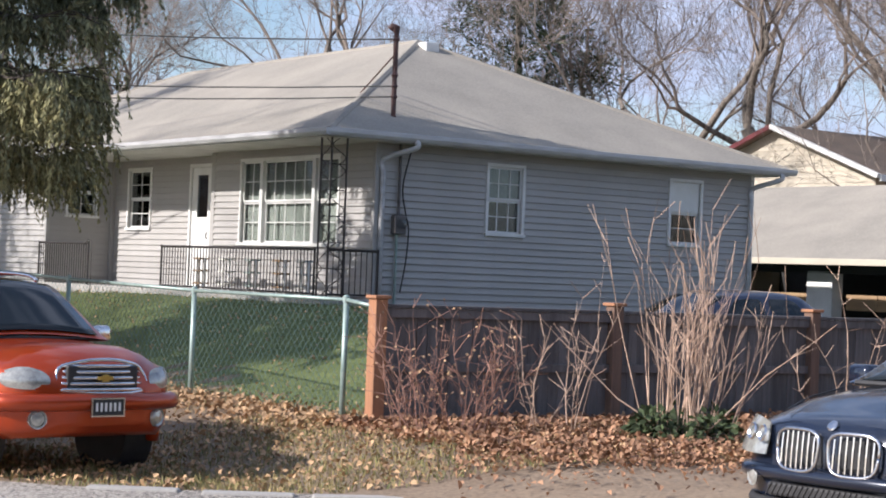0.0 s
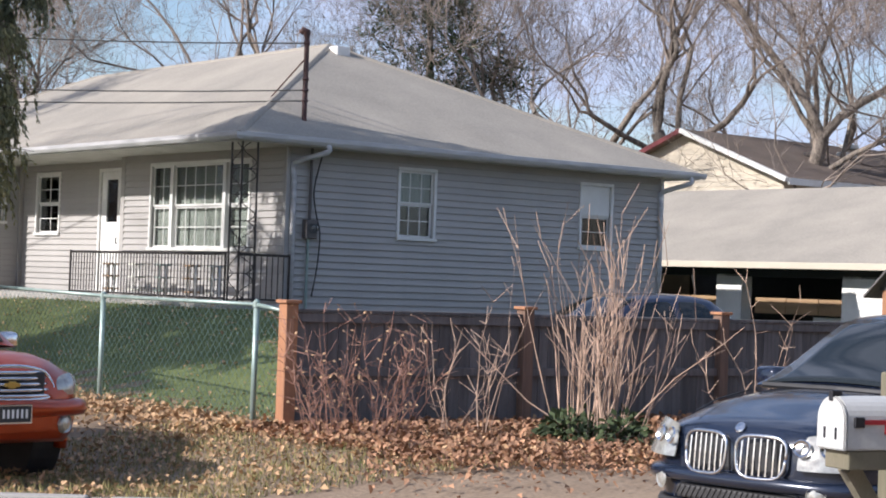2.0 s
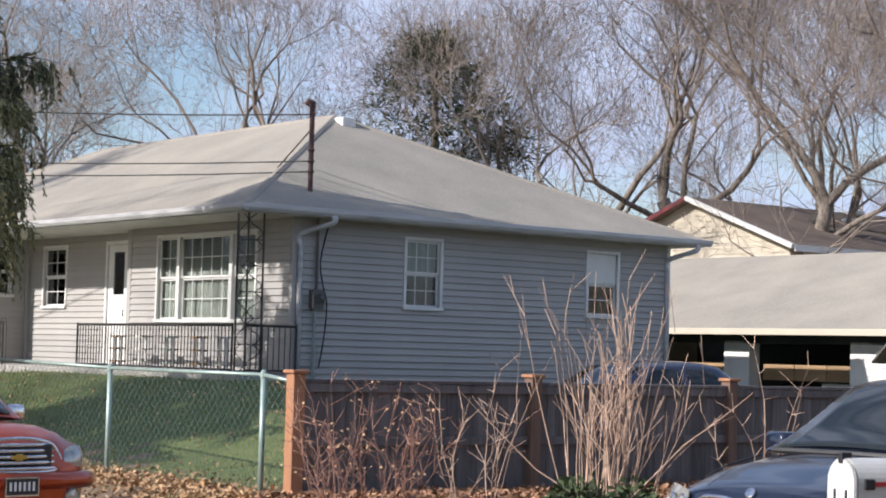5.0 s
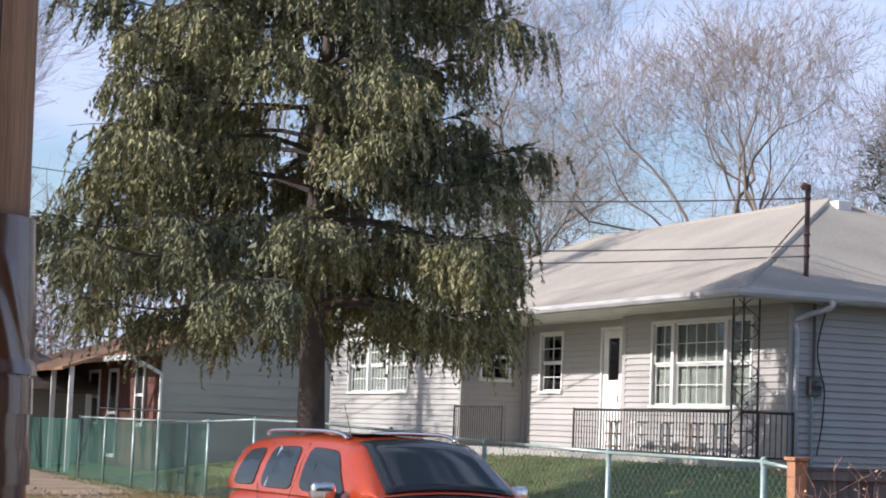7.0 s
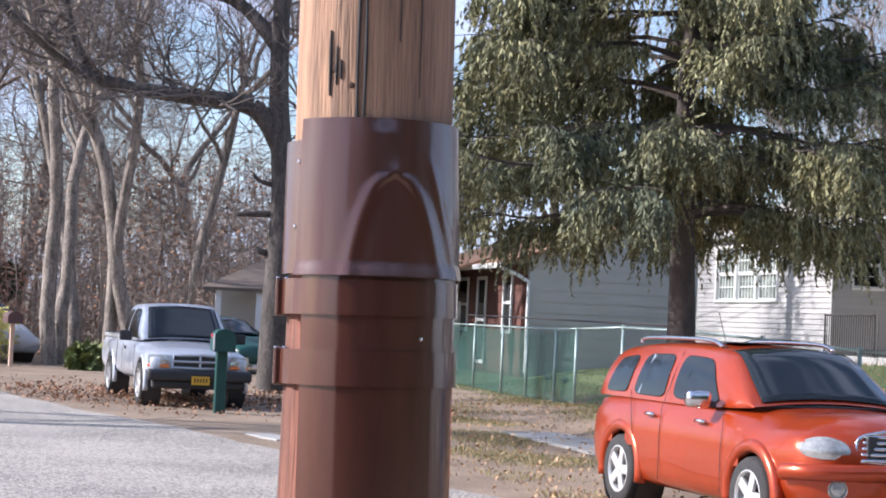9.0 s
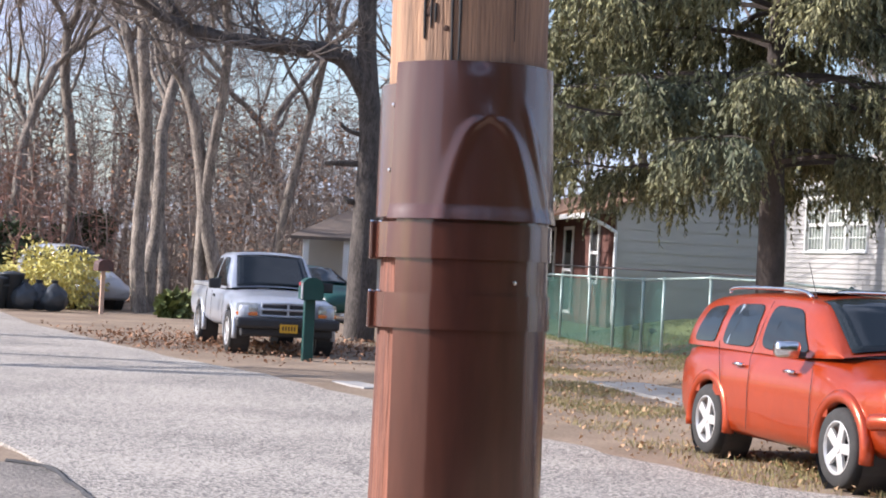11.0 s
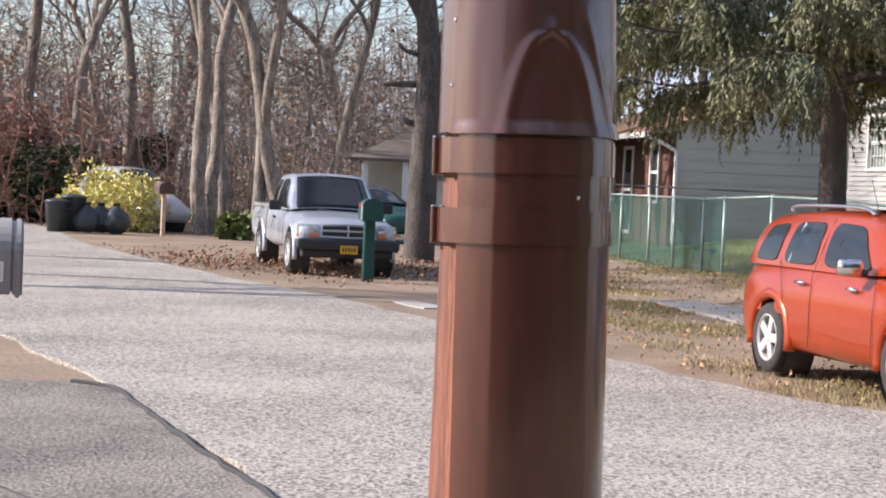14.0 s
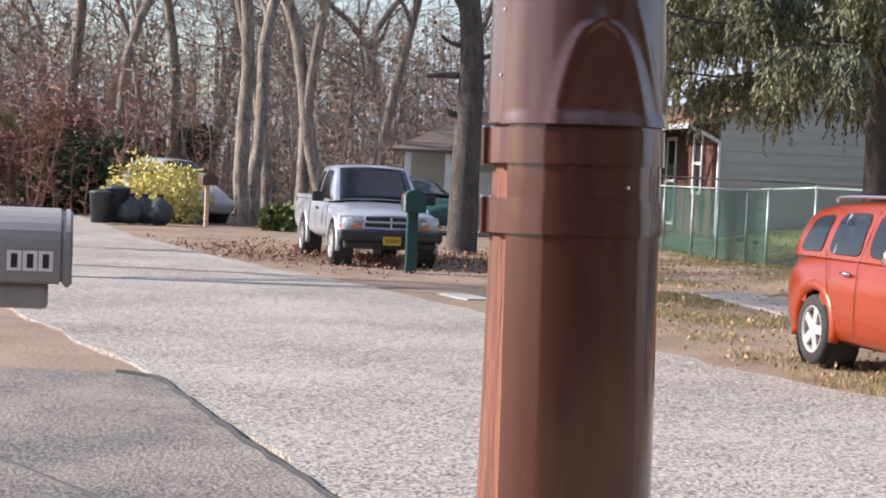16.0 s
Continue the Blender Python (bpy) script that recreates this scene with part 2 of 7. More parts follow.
def tube(bm, pts, radii, seg=8, cap=True):
    """A round bar along points, with a radius at each."""
    pts = [Vector(p) for p in pts]
    if not isinstance(radii, (list, tuple)):
        radii = [radii] * len(pts)
    rings = []
    for i, p in enumerate(pts):
        d = (pts[min(i + 1, len(pts) - 1)] - pts[max(i - 1, 0)]).normalized()
        x = d.orthogonal().normalized() if i == 0 else (x - d * x.dot(d)).normalized()
        y = d.cross(x)
        rings.append([bm.verts.new(p + (x * math.cos(2 * math.pi * k / seg) + y * math.sin(2 * math.pi * k / seg)) * radii[i]) for k in range(seg)])
    for r0, r1 in zip(rings, rings[1:]):
        for k in range(seg):
            bm.faces.new((r0[k], r0[(k + 1) % seg], r1[(k + 1) % seg], r1[k]))
    if cap:
        bm.faces.new(rings[0][::-1])
        bm.faces.new(rings[-1])
    return bm


def tubes(*runs, seg=8):
    bm = bmesh.new()
    for pts, r in runs:
        tube(bm, pts, r, seg)
    return bm


def lathe(bm, profile, seg=24, m=None):
    """Turns (radius, height) points round the z axis."""
    rings = [[bm.verts.new((r * math.cos(2 * math.pi * k / seg), r * math.sin(2 * math.pi * k / seg), h)) for k in range(seg)] for r, h in profile]
    for r0, r1 in zip(rings, rings[1:]):
        for k in range(seg):
            bm.faces.new((r0[k], r0[(k + 1) % seg], r1[(k + 1) % seg], r1[k]))
    if m is not None:
        bmesh.ops.transform(bm, matrix=m, verts=[v for r in rings for v in r])
    return bm


def ease(x, a, b):
    t = min(1.0, max(0.0, (x - a) / (b - a)))
    return t * t * (3 - 2 * t)


def height(x, y):
    """The ground's height: the road at 0, the verge and lawn rising towards the house."""
    p = LOT.inverted() @ Vector((x, y, 0))
    a, b = p.x, p.y
    z = 0.27 * ease(a, -2.6, -0.2) * (1 - 0.75 * ease(b, 15, 23))
    z += 0.98 * ease(a, 0.3, 5.0) * ease(b, 0.5, 7.0) * (1 - 0.45 * ease(b, 22, 34)) * (1 - ease(a, 5.5, 7.5) * (1 - ease(b, 8.5, 9.4)))
    z *= 1 - 0.8 * ease(a, 15.5, 19)
    return z + 0.02 * noise.noise((x * 0.6, y * 0.6, 0)) * ease(a, -3.5, -1)


def flat(pts, z, name, material, thick=0.12, kind="structure", label="", category=""):
    """A slab of ground cover with the outline pts and its top at z."""
    bm = bmesh.new()
    f = bm.faces.new([bm.verts.new((x, y, z)) for x, y in pts])
    if f.normal.z < 0:
        f.normal_flip()
    bmesh.ops.triangulate(bm, faces=bm.faces[:])
    r = bmesh.ops.extrude_face_region(bm, geom=bm.faces[:])
    for v in [g for g in r["geom"] if isinstance(g, bmesh.types.BMVert)]:
        v.co.z -= thick
    bmesh.ops.recalc_face_normals(bm, faces=bm.faces[:])
    return tagged(part(name, bm, material), label, category, "", kind)


def curve_points(pts, n=8):
    """A smooth line through the points (Catmull-Rom)."""
    out = []
    for i in range(len(pts) - 1):
        p0, p1, p2, p3 = (Vector(pts[max(0, min(len(pts) - 1, j))]) for j in (i - 1, i, i + 1, i + 2))
        for k in range(n):
            t = k / n
            out.append(0.5 * ((2 * p1) + (p2 - p0) * t + (2 * p0 - 5 * p1 + 4 * p2 - p3) * t * t + (3 * p1 - p0 - 3 * p2 + p3) * t ** 3))
    return out + [Vector(pts[-1])]

# ---- ground and road ----


def build_ground():
    xs = sorted({round(v, 3) for v in [*np.arange(-60, 30.1, 0.75), *np.linspace(-900, -60, 14), *np.linspace(30, 900, 14)]})
    ys = sorted({round(v, 3) for v in [*np.arange(-14, 75, 0.75), *np.linspace(-700, -14, 10), *np.linspace(75, 1500, 16)]})
    verts = [(x, y, height(x, y) - (0.03 if road_here(x, y) else 0.0)) for y in ys for x in xs]
    w = len(xs)
    faces = [(j * w + i, j * w + i + 1, (j + 1) * w + i + 1, (j + 1) * w + i) for j in range(len(ys) - 1) for i in range(w - 1)]
    tagged(raw("ground", verts, faces, M_DIRT, smooth=True), "sandy ground with thin straw-coloured grass and litter", "ground", kind="structure")


NORTH = [Vector(p) for p in ((60, 56.5), (30, 35.3), (12, 22.6), (5.5, 18.0), (2.7, 16.2), (-0.6, 15.0), (-4.0, 15.1), (-7.3, 17.5), (-13.4, 22.7), (-18.1, 26.2), (-25.6, 32.7), (-42, 47.9), (-70, 66), (-120, 84))]
NORTH_EDGE = curve_points([(p.x, p.y, 0) for p in NORTH])
SOUTH_EDGE = curve_points([(x, y, 0) for x, y in ((70, 49), (34, 28), (16, 15), (9, 10.0), (3.0, 5.6), (-1.5, 5.2), (-5.1, 8.1), (-9.6, 12.2), (-17, 18), (-26, 25.5), (-43, 41.5), (-70, 60), (-120, 77))])


def road_here(x, y):
    inside = False
    ring = ROAD
    for (x0, y0), (x1, y1) in zip(ring, ring[1:] + ring[:1]):
        if (y0 > y) != (y1 > y) and x < x0 + (y - y0) / (y1 - y0) * (x1 - x0):
            inside = not inside
    return inside


ROAD = [(p.x, p.y) for p in NORTH_EDGE] + [(p.x, p.y) for p in reversed(SOUTH_EDGE)]
for i, (x, y) in enumerate(ROAD):
    k = 0.16 * noise.noise((x * 1.3, y * 1.3, 5))
    ROAD[i] = (x + k, y + k)
build_ground()
flat(ROAD, 0.012, "road", M_ASPHALT, label="worn grey asphalt road with pale aggregate and soft edges", category="road")

# ---- the grey house ----
FLOOR, SOFFIT = 1.22, 3.86
house = thing("house", LOT, "single-storey grey vinyl-sided house with a low hip roof", "house")


def panel(axis, at, thick, lo, hi, z0, z1, holes):
    """Boxes of a wall that runs along axis ('a' or 'b') from lo to hi, its outer face at 'at', with holes (lo, hi, z0, z1)."""
    cuts = sorted({lo, hi, *(h[0] for h in holes), *(h[1] for h in holes)})
    bm = bmesh.new()
    for c0, c1 in zip(cuts, cuts[1:]):
        mid = (c0 + c1) / 2
        hs = sorted((h[2], h[3]) for h in holes if h[0] < mid < h[1])
        z = z0
        for h0, h1 in [*hs, (z1, z1)]:
            if h0 > z + 1e-4:
                if axis == "a":
                    box(bm, c0, c1, at, at + thick, z, h0)
                else:
                    box(bm, at, at + thick, c0, c1, z, h0)
            z = max(z, h1)
    return bm


BOARD = {}


def board_mesh(axis, length, tall):
    key = (axis, round(length, 3), round(tall, 3))
    if key not in BOARD:
        bm = bmesh.new()
        prof = ((0.0, 0.0), (-0.030, 0.0), (-0.032, 0.006), (-0.005, tall), (0.0, tall))
        ends = [[bm.verts.new((s * length, o, z) if axis == "a" else (o, s * length, z)) for o, z in prof] for s in (0, 1)]
        n = len(prof)
        for k in range(n):
            bm.faces.new((ends[0][k], ends[0][(k + 1) % n], ends[1][(k + 1) % n], ends[1][k]))
        bm.faces.new(ends[0])
        bm.faces.new(ends[1][::-1])
        bmesh.ops.recalc_face_normals(bm, faces=bm.faces[:])
        me = bpy.data.meshes.new("siding_board")
        bm.to_mesh(me)
        bm.free()
        me.materials.append(M_SIDING)
        BOARD[key] = me
    return BOARD[key]


def siding(wall, axis, at, lo, hi, z0, z1, holes, course=0.114):
    n = round((z1 - z0) / course)
    tall = (z1 - z0) / n
    for k in range(n):
        z = z0 + k * tall
        gaps = sorted((h[0] - 0.05, h[1] + 0.05) for h in holes if h[2] - 0.05 < z + tall * 0.6 and h[3] + 0.05 > z + tall * 0.4)
        c = lo
        for g0, g1 in [*gaps, (hi, hi)]:
            if g0 - c > 0.02:
                ob = new("siding_board", board_mesh(axis, g0 - c, tall))
                ob.location = (c, at, z) if axis == "a" else (at, c, z)
                ob.parent = wall
            c = max(c, g1)


def window(axis, at, lo, hi, z0, z1, cols=3, label="", units=None, curtain=None, face=0.042):
    """A sash window whose outer face stands proud of the wall at 'at'. units: widths' shares of side-by-side windows."""
    def bx(l, h, d0, d1, za, zb, bevel=0.0):
        bm = bmesh.new()
        return box(bm, l, h, d0, d1, za, zb, bevel) if axis == "a" else box(bm, d0, d1, l, h, za, zb, bevel)
    # the pane lies inside the wall: outside is towards minus
    w = new("window")
    w.parent = house
    if label:
        w["label"] = label
    part("head_casing", bx(lo - 0.055, hi + 0.055, at - face, at + 0.06, z1, z1 + 0.055, 0.006), M_TRIM, w)
    part("window_sill", bx(lo - 0.065, hi + 0.065, at - face - 0.03, at + 0.06, z0 - 0.055, z0, 0.006), M_TRIM, w)
    units = units or [1.0]
    edges, x = [lo], lo
    for s in units:
        x += (hi - lo) * s / sum(units)
        edges.append(x)
    for i, e in enumerate(edges):
        a0, a1 = (e - 0.055, e) if i == 0 else (e, e + 0.055) if i == len(edges) - 1 else (e - 0.05, e + 0.05)
        part("side_casing", bx(a0, a1, at - face, at + 0.06, z0, z1, 0.004), M_TRIM, w)
    for i in range(len(units)):
        l, h = edges[i] + (0.05 if i else 0), edges[i + 1] - (0.05 if i < len(units) - 1 else 0)
        zm = (z0 + z1) / 2
        for zl, zh, d in ((z0, zm, 0.035), (zm, z1, 0.01)):
            part("pane", bx(l, h, at + d + 0.018, at + d + 0.024, zl, zh), M_PANE, w).visible_shadow = False
            part("sash_rail", bx(l, h, at + d, at + d + 0.035, zh - 0.035, zh), M_TRIM, w)
            part("sash_rail", bx(l, h, at + d, at + d + 0.035, zl, zl + 0.035), M_TRIM, w)
            for e0 in (l, h - 0.03):
                part("sash_stile", bx(e0, e0 + 0.03, at + d, at + d + 0.035, zl, zh), M_TRIM, w)
            n = max(1, round(cols * units[i] / max(units)))
            for k in range(1, n):
                m = l + (h - l) * k / n
                part("muntin", bx(m - 0.008, m + 0.008, at + d + 0.006, at + d + 0.017, zl, zh), M_TRIM, w)
            m = (zl + zh) / 2
            part("muntin", bx(l, h, at + d + 0.007, at + d + 0.016, m - 0.008, m + 0.008), M_TRIM, w)
    if curtain:
        c0, c1, ca, cb = curtain
        bm = bmesh.new()
        n = max(10, int((c1 - c0) * 26))
        for side in (0, 0.012):
            rows = [[], []]
            for k in range(n + 1):
                p = c0 + (c1 - c0) * k / n
                o = at + 0.115 + 0.022 * math.sin(k * 1.7) + side
                for r, z in zip(rows, (ca, cb)):
                    r.append(bm.verts.new((p, o, z) if axis == "a" else (o, p, z)))
            for k in range(n):
                bm.faces.new((rows[0][k], rows[0][k + 1], rows[1][k + 1], rows[1][k]))
        part("curtain", bm, M_CURTAIN, w, "pale curtain behind the glass", smooth=True)
    return w


M_PANE = glass("window_glass", through_light=0.88)
W_SIDE1, W_SIDE2 = (8.36, 9.06, 2.53, 3.63), (12.40, 13.10, 2.53, 3.63)
W_PIC, W_REC = (10.56, 13.76, 2.24, 3.66), (18.33, 19.28, 2.52, 3.66)
DOOR = (15.80, 16.62, 1.42, 3.66)
W_WINGSIDE, W_WING = (5.62, 6.22, 2.74, 3.66), (22.9, 26.6, 2.46, 3.66)
A0, A1, AW, AE = 6.14, 6.64, 5.18, 14.40
B0, B1, B2, B3 = 9.49, 14.78, 20.0, 27.8


def build_walls():
    runs = (("wall_side", "a", B0, A0, AE, [W_SIDE1, W_SIDE2]), ("wall_front", "b", A0, B0, B1, [W_PIC]),
            ("wall_recess", "b", A1, B1, B2, [W_REC, DOOR]), ("wall_wing_side", "a", B2, AW, A1, [W_WINGSIDE]),
            ("wall_wing_front", "b", AW, B2, B3, [W_WING]))
    for name, axis, at, lo, hi, holes in runs:
        in0, in1 = lo, hi
        if name == "wall_side":
            in0 += 0.16
        wall = part("wall", panel(axis, at, 0.16, in0, in1, FLOOR - 0.5, SOFFIT + 0.12, holes), M_SIDING, house)
        siding(wall, axis, at, lo + (0.05 if name == "wall_side" else 0.0), hi, FLOOR + 0.06, SOFFIT, holes)
    part("wall", boxes((A0, A1, B1, B1 + 0.16, FLOOR - 0.5, SOFFIT + 0.1)), M_SIDING, house)
    part("wall", boxes((AE - 0.16, AE, B0 + 0.16, B3, FLOOR - 0.5, SOFFIT + 0.1)), M_SIDING, house)
    part("wall", boxes((AW, AE, B3, B3 + 0.16, FLOOR - 0.5, SOFFIT + 0.1)), M_SIDING, house)
    # wall, floor and ceiling carry the room's dimness in their colour
    part("wall", boxes((A1 + 4.0, A1 + 4.1, B0 + 0.2, B3, FLOOR, SOFFIT)), M_DIM_ROOM, house, "inner wall coloured dark for the dim room")
    part("house_floor", boxes((A0 + 0.1, AE - 0.2, B0 + 0.2, B3 - 0.02, FLOOR - 0.1, FLOOR + 0.04)), M_DIM_ROOM, house)
    part("house_ceiling", boxes((A0 + 0.1, AE - 0.2, B0 + 0.2, B3 - 0.02, SOFFIT + 0.02, SOFFIT + 0.1)), M_DIM_ROOM, house)
    part("foundation", boxes((A0 + 0.03, AE - 0.03, B0 + 0.03, B3, 0.0, FLOOR + 0.02)), M_CONCRETE, house, "grey concrete foundation")
    for x, y in ((A0, B0), (A0, B1 - 0.001), (AW, B2), (A1 - 0.07, B2 - 0.07)):
        part("corner_trim", boxes((x - 0.03, x + 0.05, y - 0.03, y + 0.05, FLOOR, SOFFIT), bevel=0.008), M_SIDING, house)
    part("corner_trim", boxes((AE - 0.05, AE + 0.03, B0 - 0.03, B0 + 0.05, FLOOR, SOFFIT), bevel=0.008), M_TRIM, house, "white corner trim")


def build_roof():
    a0, a1, b0, b1, zt = 4.95, 14.88, 9.04, 28.25, 3.98
    k = (a1 - a0) / 2
    ridge = zt + k * 0.452
    roof = part("roof", boxes((0, 0.01, 0, 0.01, 0, 0.01)), M_ROOF)
    bm = bmesh.new()
    ring = [(a0, b0), (a1, b0), (a1, b1), (a0, b1)]
    tops = [Vector((a0 + k, b0 + k, ridge)), Vector((a0 + k, b1 - k, ridge))]
    # slopes split into strips that sag a little between the rafters
    quads = ((ring[0], ring[1], tops[0], tops[0]), (ring[1], ring[2], tops[1], tops[0]), (ring[2], ring[3], tops[1], tops[1]), (ring[3], ring[0], tops[0], tops[1]))
    for p, q, tq, tp in quads:
        n, m = 22, 10
        grid = []
        for j in range(m + 1):
            t = j / m
            row = []
            for i in range(n + 1):
                s = i / n
                lo = Vector((*p, zt)).lerp(Vector((*q, zt)), s)
                hi = tp.lerp(tq, s)
                v = lo.lerp(hi, t)
                edge = min(s, 1 - s, t, 1 - t) * 4
                v.z -= 0.035 * min(1, edge) * (0.6 + 0.4 * noise.noise(v * 0.7))
                row.append(bm.verts.new(v))
            grid.append(row)
        for j in range(m):
            for i in range(n):
                c = [grid[j][i], grid[j][i + 1], grid[j + 1][i + 1], grid[j + 1][i]]
                bm.faces.new(c)
    bmesh.ops.remove_doubles(bm, verts=bm.verts[:], dist=0.002)
    bmesh.ops.dissolve_degenerate(bm, edges=bm.edges[:], dist=0.001)
    bmesh.ops.recalc_face_normals(bm, faces=bm.faces[:])
    bmesh.ops.solidify(bm, geom=bm.faces[:], thickness=0.03)
    bm.to_mesh(roof.data)
    bm.free()
    roof.parent = house
    roof["label"] = "grey asphalt-shingle hip roof"
    # ridge and hip caps
    for p, q in ((Vector((a0, b0, zt)), tops[0]), (Vector((a1, b0, zt)), tops[0]), (tops[0], tops[1]), (Vector((a0, b1, zt)), tops[1])):
        part("ridge_cap", tubes(([p.lerp(q, t) + Vector((0, 0, -0.045)) for t in (0, 0.25, 0.5, 0.75, 1)], 0.075), seg=8), M_ROOF, roof)
    part("soffit", boxes((a0 + 0.06, a1 - 0.06, b0 + 0.06, b1, SOFFIT, SOFFIT + 0.03)), M_SOFFIT, house, "pale painted soffit boards")
    for c in ((a0, a0 + 0.05, b0, b1, SOFFIT - 0.005, zt + 0.02), (a0, a1, b0, b0 + 0.05, SOFFIT - 0.005, zt + 0.02), (a1 - 0.05, a1, b0, b1, SOFFIT - 0.005, zt + 0.02)):
        part("fascia", boxes(c), M_GUTTER, house)
    # gutters: open troughs with a rolled lip
    for along, ends in (("b", (b0 - 0.1, b1)), ("a", (a0 - 0.1, a1 + 0.12))):
        bm = bmesh.new()
        prof = ((0, 0.10), (0, 0.0), (-0.07, 0.0), (-0.105, 0.05), (-0.11, 0.105), (-0.098, 0.105), (-0.09, 0.055), (-0.062, 0.012), (-0.012, 0.012), (-0.012, 0.10))
        rs = []
        for e in ends:
            rs.append([bm.verts.new((a0 + o, e, zt - 0.105 + z) if along == "b" else (e, b0 + o, zt - 0.105 + z)) for o, z in prof])
        for i in range(len(prof)):
            j = (i + 1) % len(prof)
            bm.faces.new((rs[0][i], rs[0][j], rs[1][j], rs[1][i]))
        for r in rs:
            bm.faces.new(r)
        bmesh.ops.recalc_face_normals(bm, faces=bm.faces[:])
        part("gutter", bm, M_GUTTER, house, "white metal gutter with dark streaks")
    for top, wall_a, b in (((5.55 + 1.0, b0 - 0.05), A0 + 0.1, B0 - 0.05), ((14.62, b0 - 0.05), AE - 0.06, B0 - 0.05)):
        x0 = top[0]
        pts = [(x0, top[1], zt - 0.1), (x0, top[1], zt - 0.2), (wall_a, b, 3.60), (wall_a, b, 3.4), (wall_a, b, 1.0)]
        part("downspout", tubes((curve_points(pts[:4], 4) + [Vector(pts[4])], 0.045), seg=8), M_GUTTER, house, "white downspout", smooth=True)
    part("roof_vent", boxes((a0 + k - 0.14, a0 + k + 0.16, b0 + k - 0.5, b0 + k - 0.2, ridge - 0.25, ridge - 0.06), bevel=0.02), M_TRIM, roof, "small white roof vent")


def build_openings():
    window("a", B0, *W_SIDE1, label="white double-hung window with grilles", curtain=(8.36, 9.06, 3.05, 3.62))
    window("a", B0, *W_SIDE2, cols=1, label="white window with its upper sash covered by a pale panel", curtain=(12.40, 13.10, 3.06, 3.63))
    part("sash_cover", boxes((W_SIDE2[0] + 0.03, W_SIDE2[1] - 0.03, B0 - 0.006, B0 + 0.008, 3.10, 3.60), bevel=0.003), M_TRIM, house, "pale panel over the upper sash")
    window("b", A0, *W_PIC, cols=5, units=[0.8, 1.85, 0.75], label="wide white picture window with grilles and pale curtains", curtain=(10.6, 13.72, 2.26, 3.62))
    window("b", A1, *W_REC, cols=2, label="white double-hung window in the shaded porch wall")
    window("a", B2, *W_WINGSIDE, cols=2, label="small white double-hung window")
    window("b", AW, *W_WING, cols=6, units=[1, 1, 1], label="triple white window with grilles", curtain=(22.9, 26.6, 2.46, 3.6))
    d = new("door")
    d.parent = house
    d["label"] = "white storm door with a dark upper pane"
    lo, hi, z0, z1 = DOOR
    part("door_frame", boxes((A1 - 0.03, A1 + 0.05, lo - 0.07, lo, z0, z1 + 0.07), (A1 - 0.03, A1 + 0.05, hi, hi + 0.07, z0, z1 + 0.07), (A1 - 0.03, A1 + 0.05, lo, hi, z1, z1 + 0.07), bevel=0.006), M_TRIM, d)
    part("door_leaf", panel("b", A1 + 0.01, 0.045, lo, hi, z0, z1 - 0.004, [(lo + 0.2, hi - 0.2, 2.72, 3.52)]), M_TRIM, d)
    part("pane", boxes((A1 + 0.025, A1 + 0.032, lo + 0.2, hi - 0.2, 2.72, 3.52)), M_PANE, d).visible_shadow = False
    part("door_handle", tubes(([(A1 - 0.03, lo + 0.09, 2.42), (A1 - 0.06, lo + 0.09, 2.42), (A1 - 0.06, lo + 0.09, 2.32), (A1 - 0.03, lo + 0.09, 2.32)], 0.012)), M_IRON, d)


def build_porch():
    part("porch_slab", boxes((4.98, A0 + 0.02, B0 - 0.35, B2 - 0.02, 0.7, 1.36), bevel=0.015), M_CONCRETE, house, "grey concrete porch slab with a brick face")
    for k in range(3):
        part("step", boxes((4.98 - 0.3 * (k + 1), 4.98 - 0.3 * k, 15.3, 17.4, 0.5, 1.36 - 0.17 * (k + 1)), bevel=0.01), M_BRICK, house, "red brick step")


def railing(name, label, p, q, z0, z1, step=0.105):
    p, q = Vector((*p, 0)), Vector((*q, 0))
    r = thing(name, LOT, label, "railing", "iron porch railings")
    part("top_rail", tubes(([p + Vector((0, 0, z1)), q + Vector((0, 0, z1))], 0.022), seg=6), M_IRON, r)
    part("bottom_rail", tubes(([p + Vector((0, 0, z0 + 0.07)), q + Vector((0, 0, z0 + 0.07))], 0.016), seg=6), M_IRON, r)
    n = max(2, round((q - p).length / step))
    bar = None
    for i in range(n + 1):
        c = p.lerp(q, i / n)
        if bar is None:
            bar = part("baluster", tubes(([(0, 0, z0 + 0.07), (0, 0, z1)], 0.0095), seg=6), M_IRON, r)
            ob = bar
        else:
            ob = new("baluster", bar.data)
            ob.parent = r
        ob.location = c
    for c in (p, q):
        part("rail_post", tubes(([c + Vector((0, 0, z0)), c + Vector((0, 0, z1 + 0.03))], 0.02), seg=6), M_IRON, r)
    return r


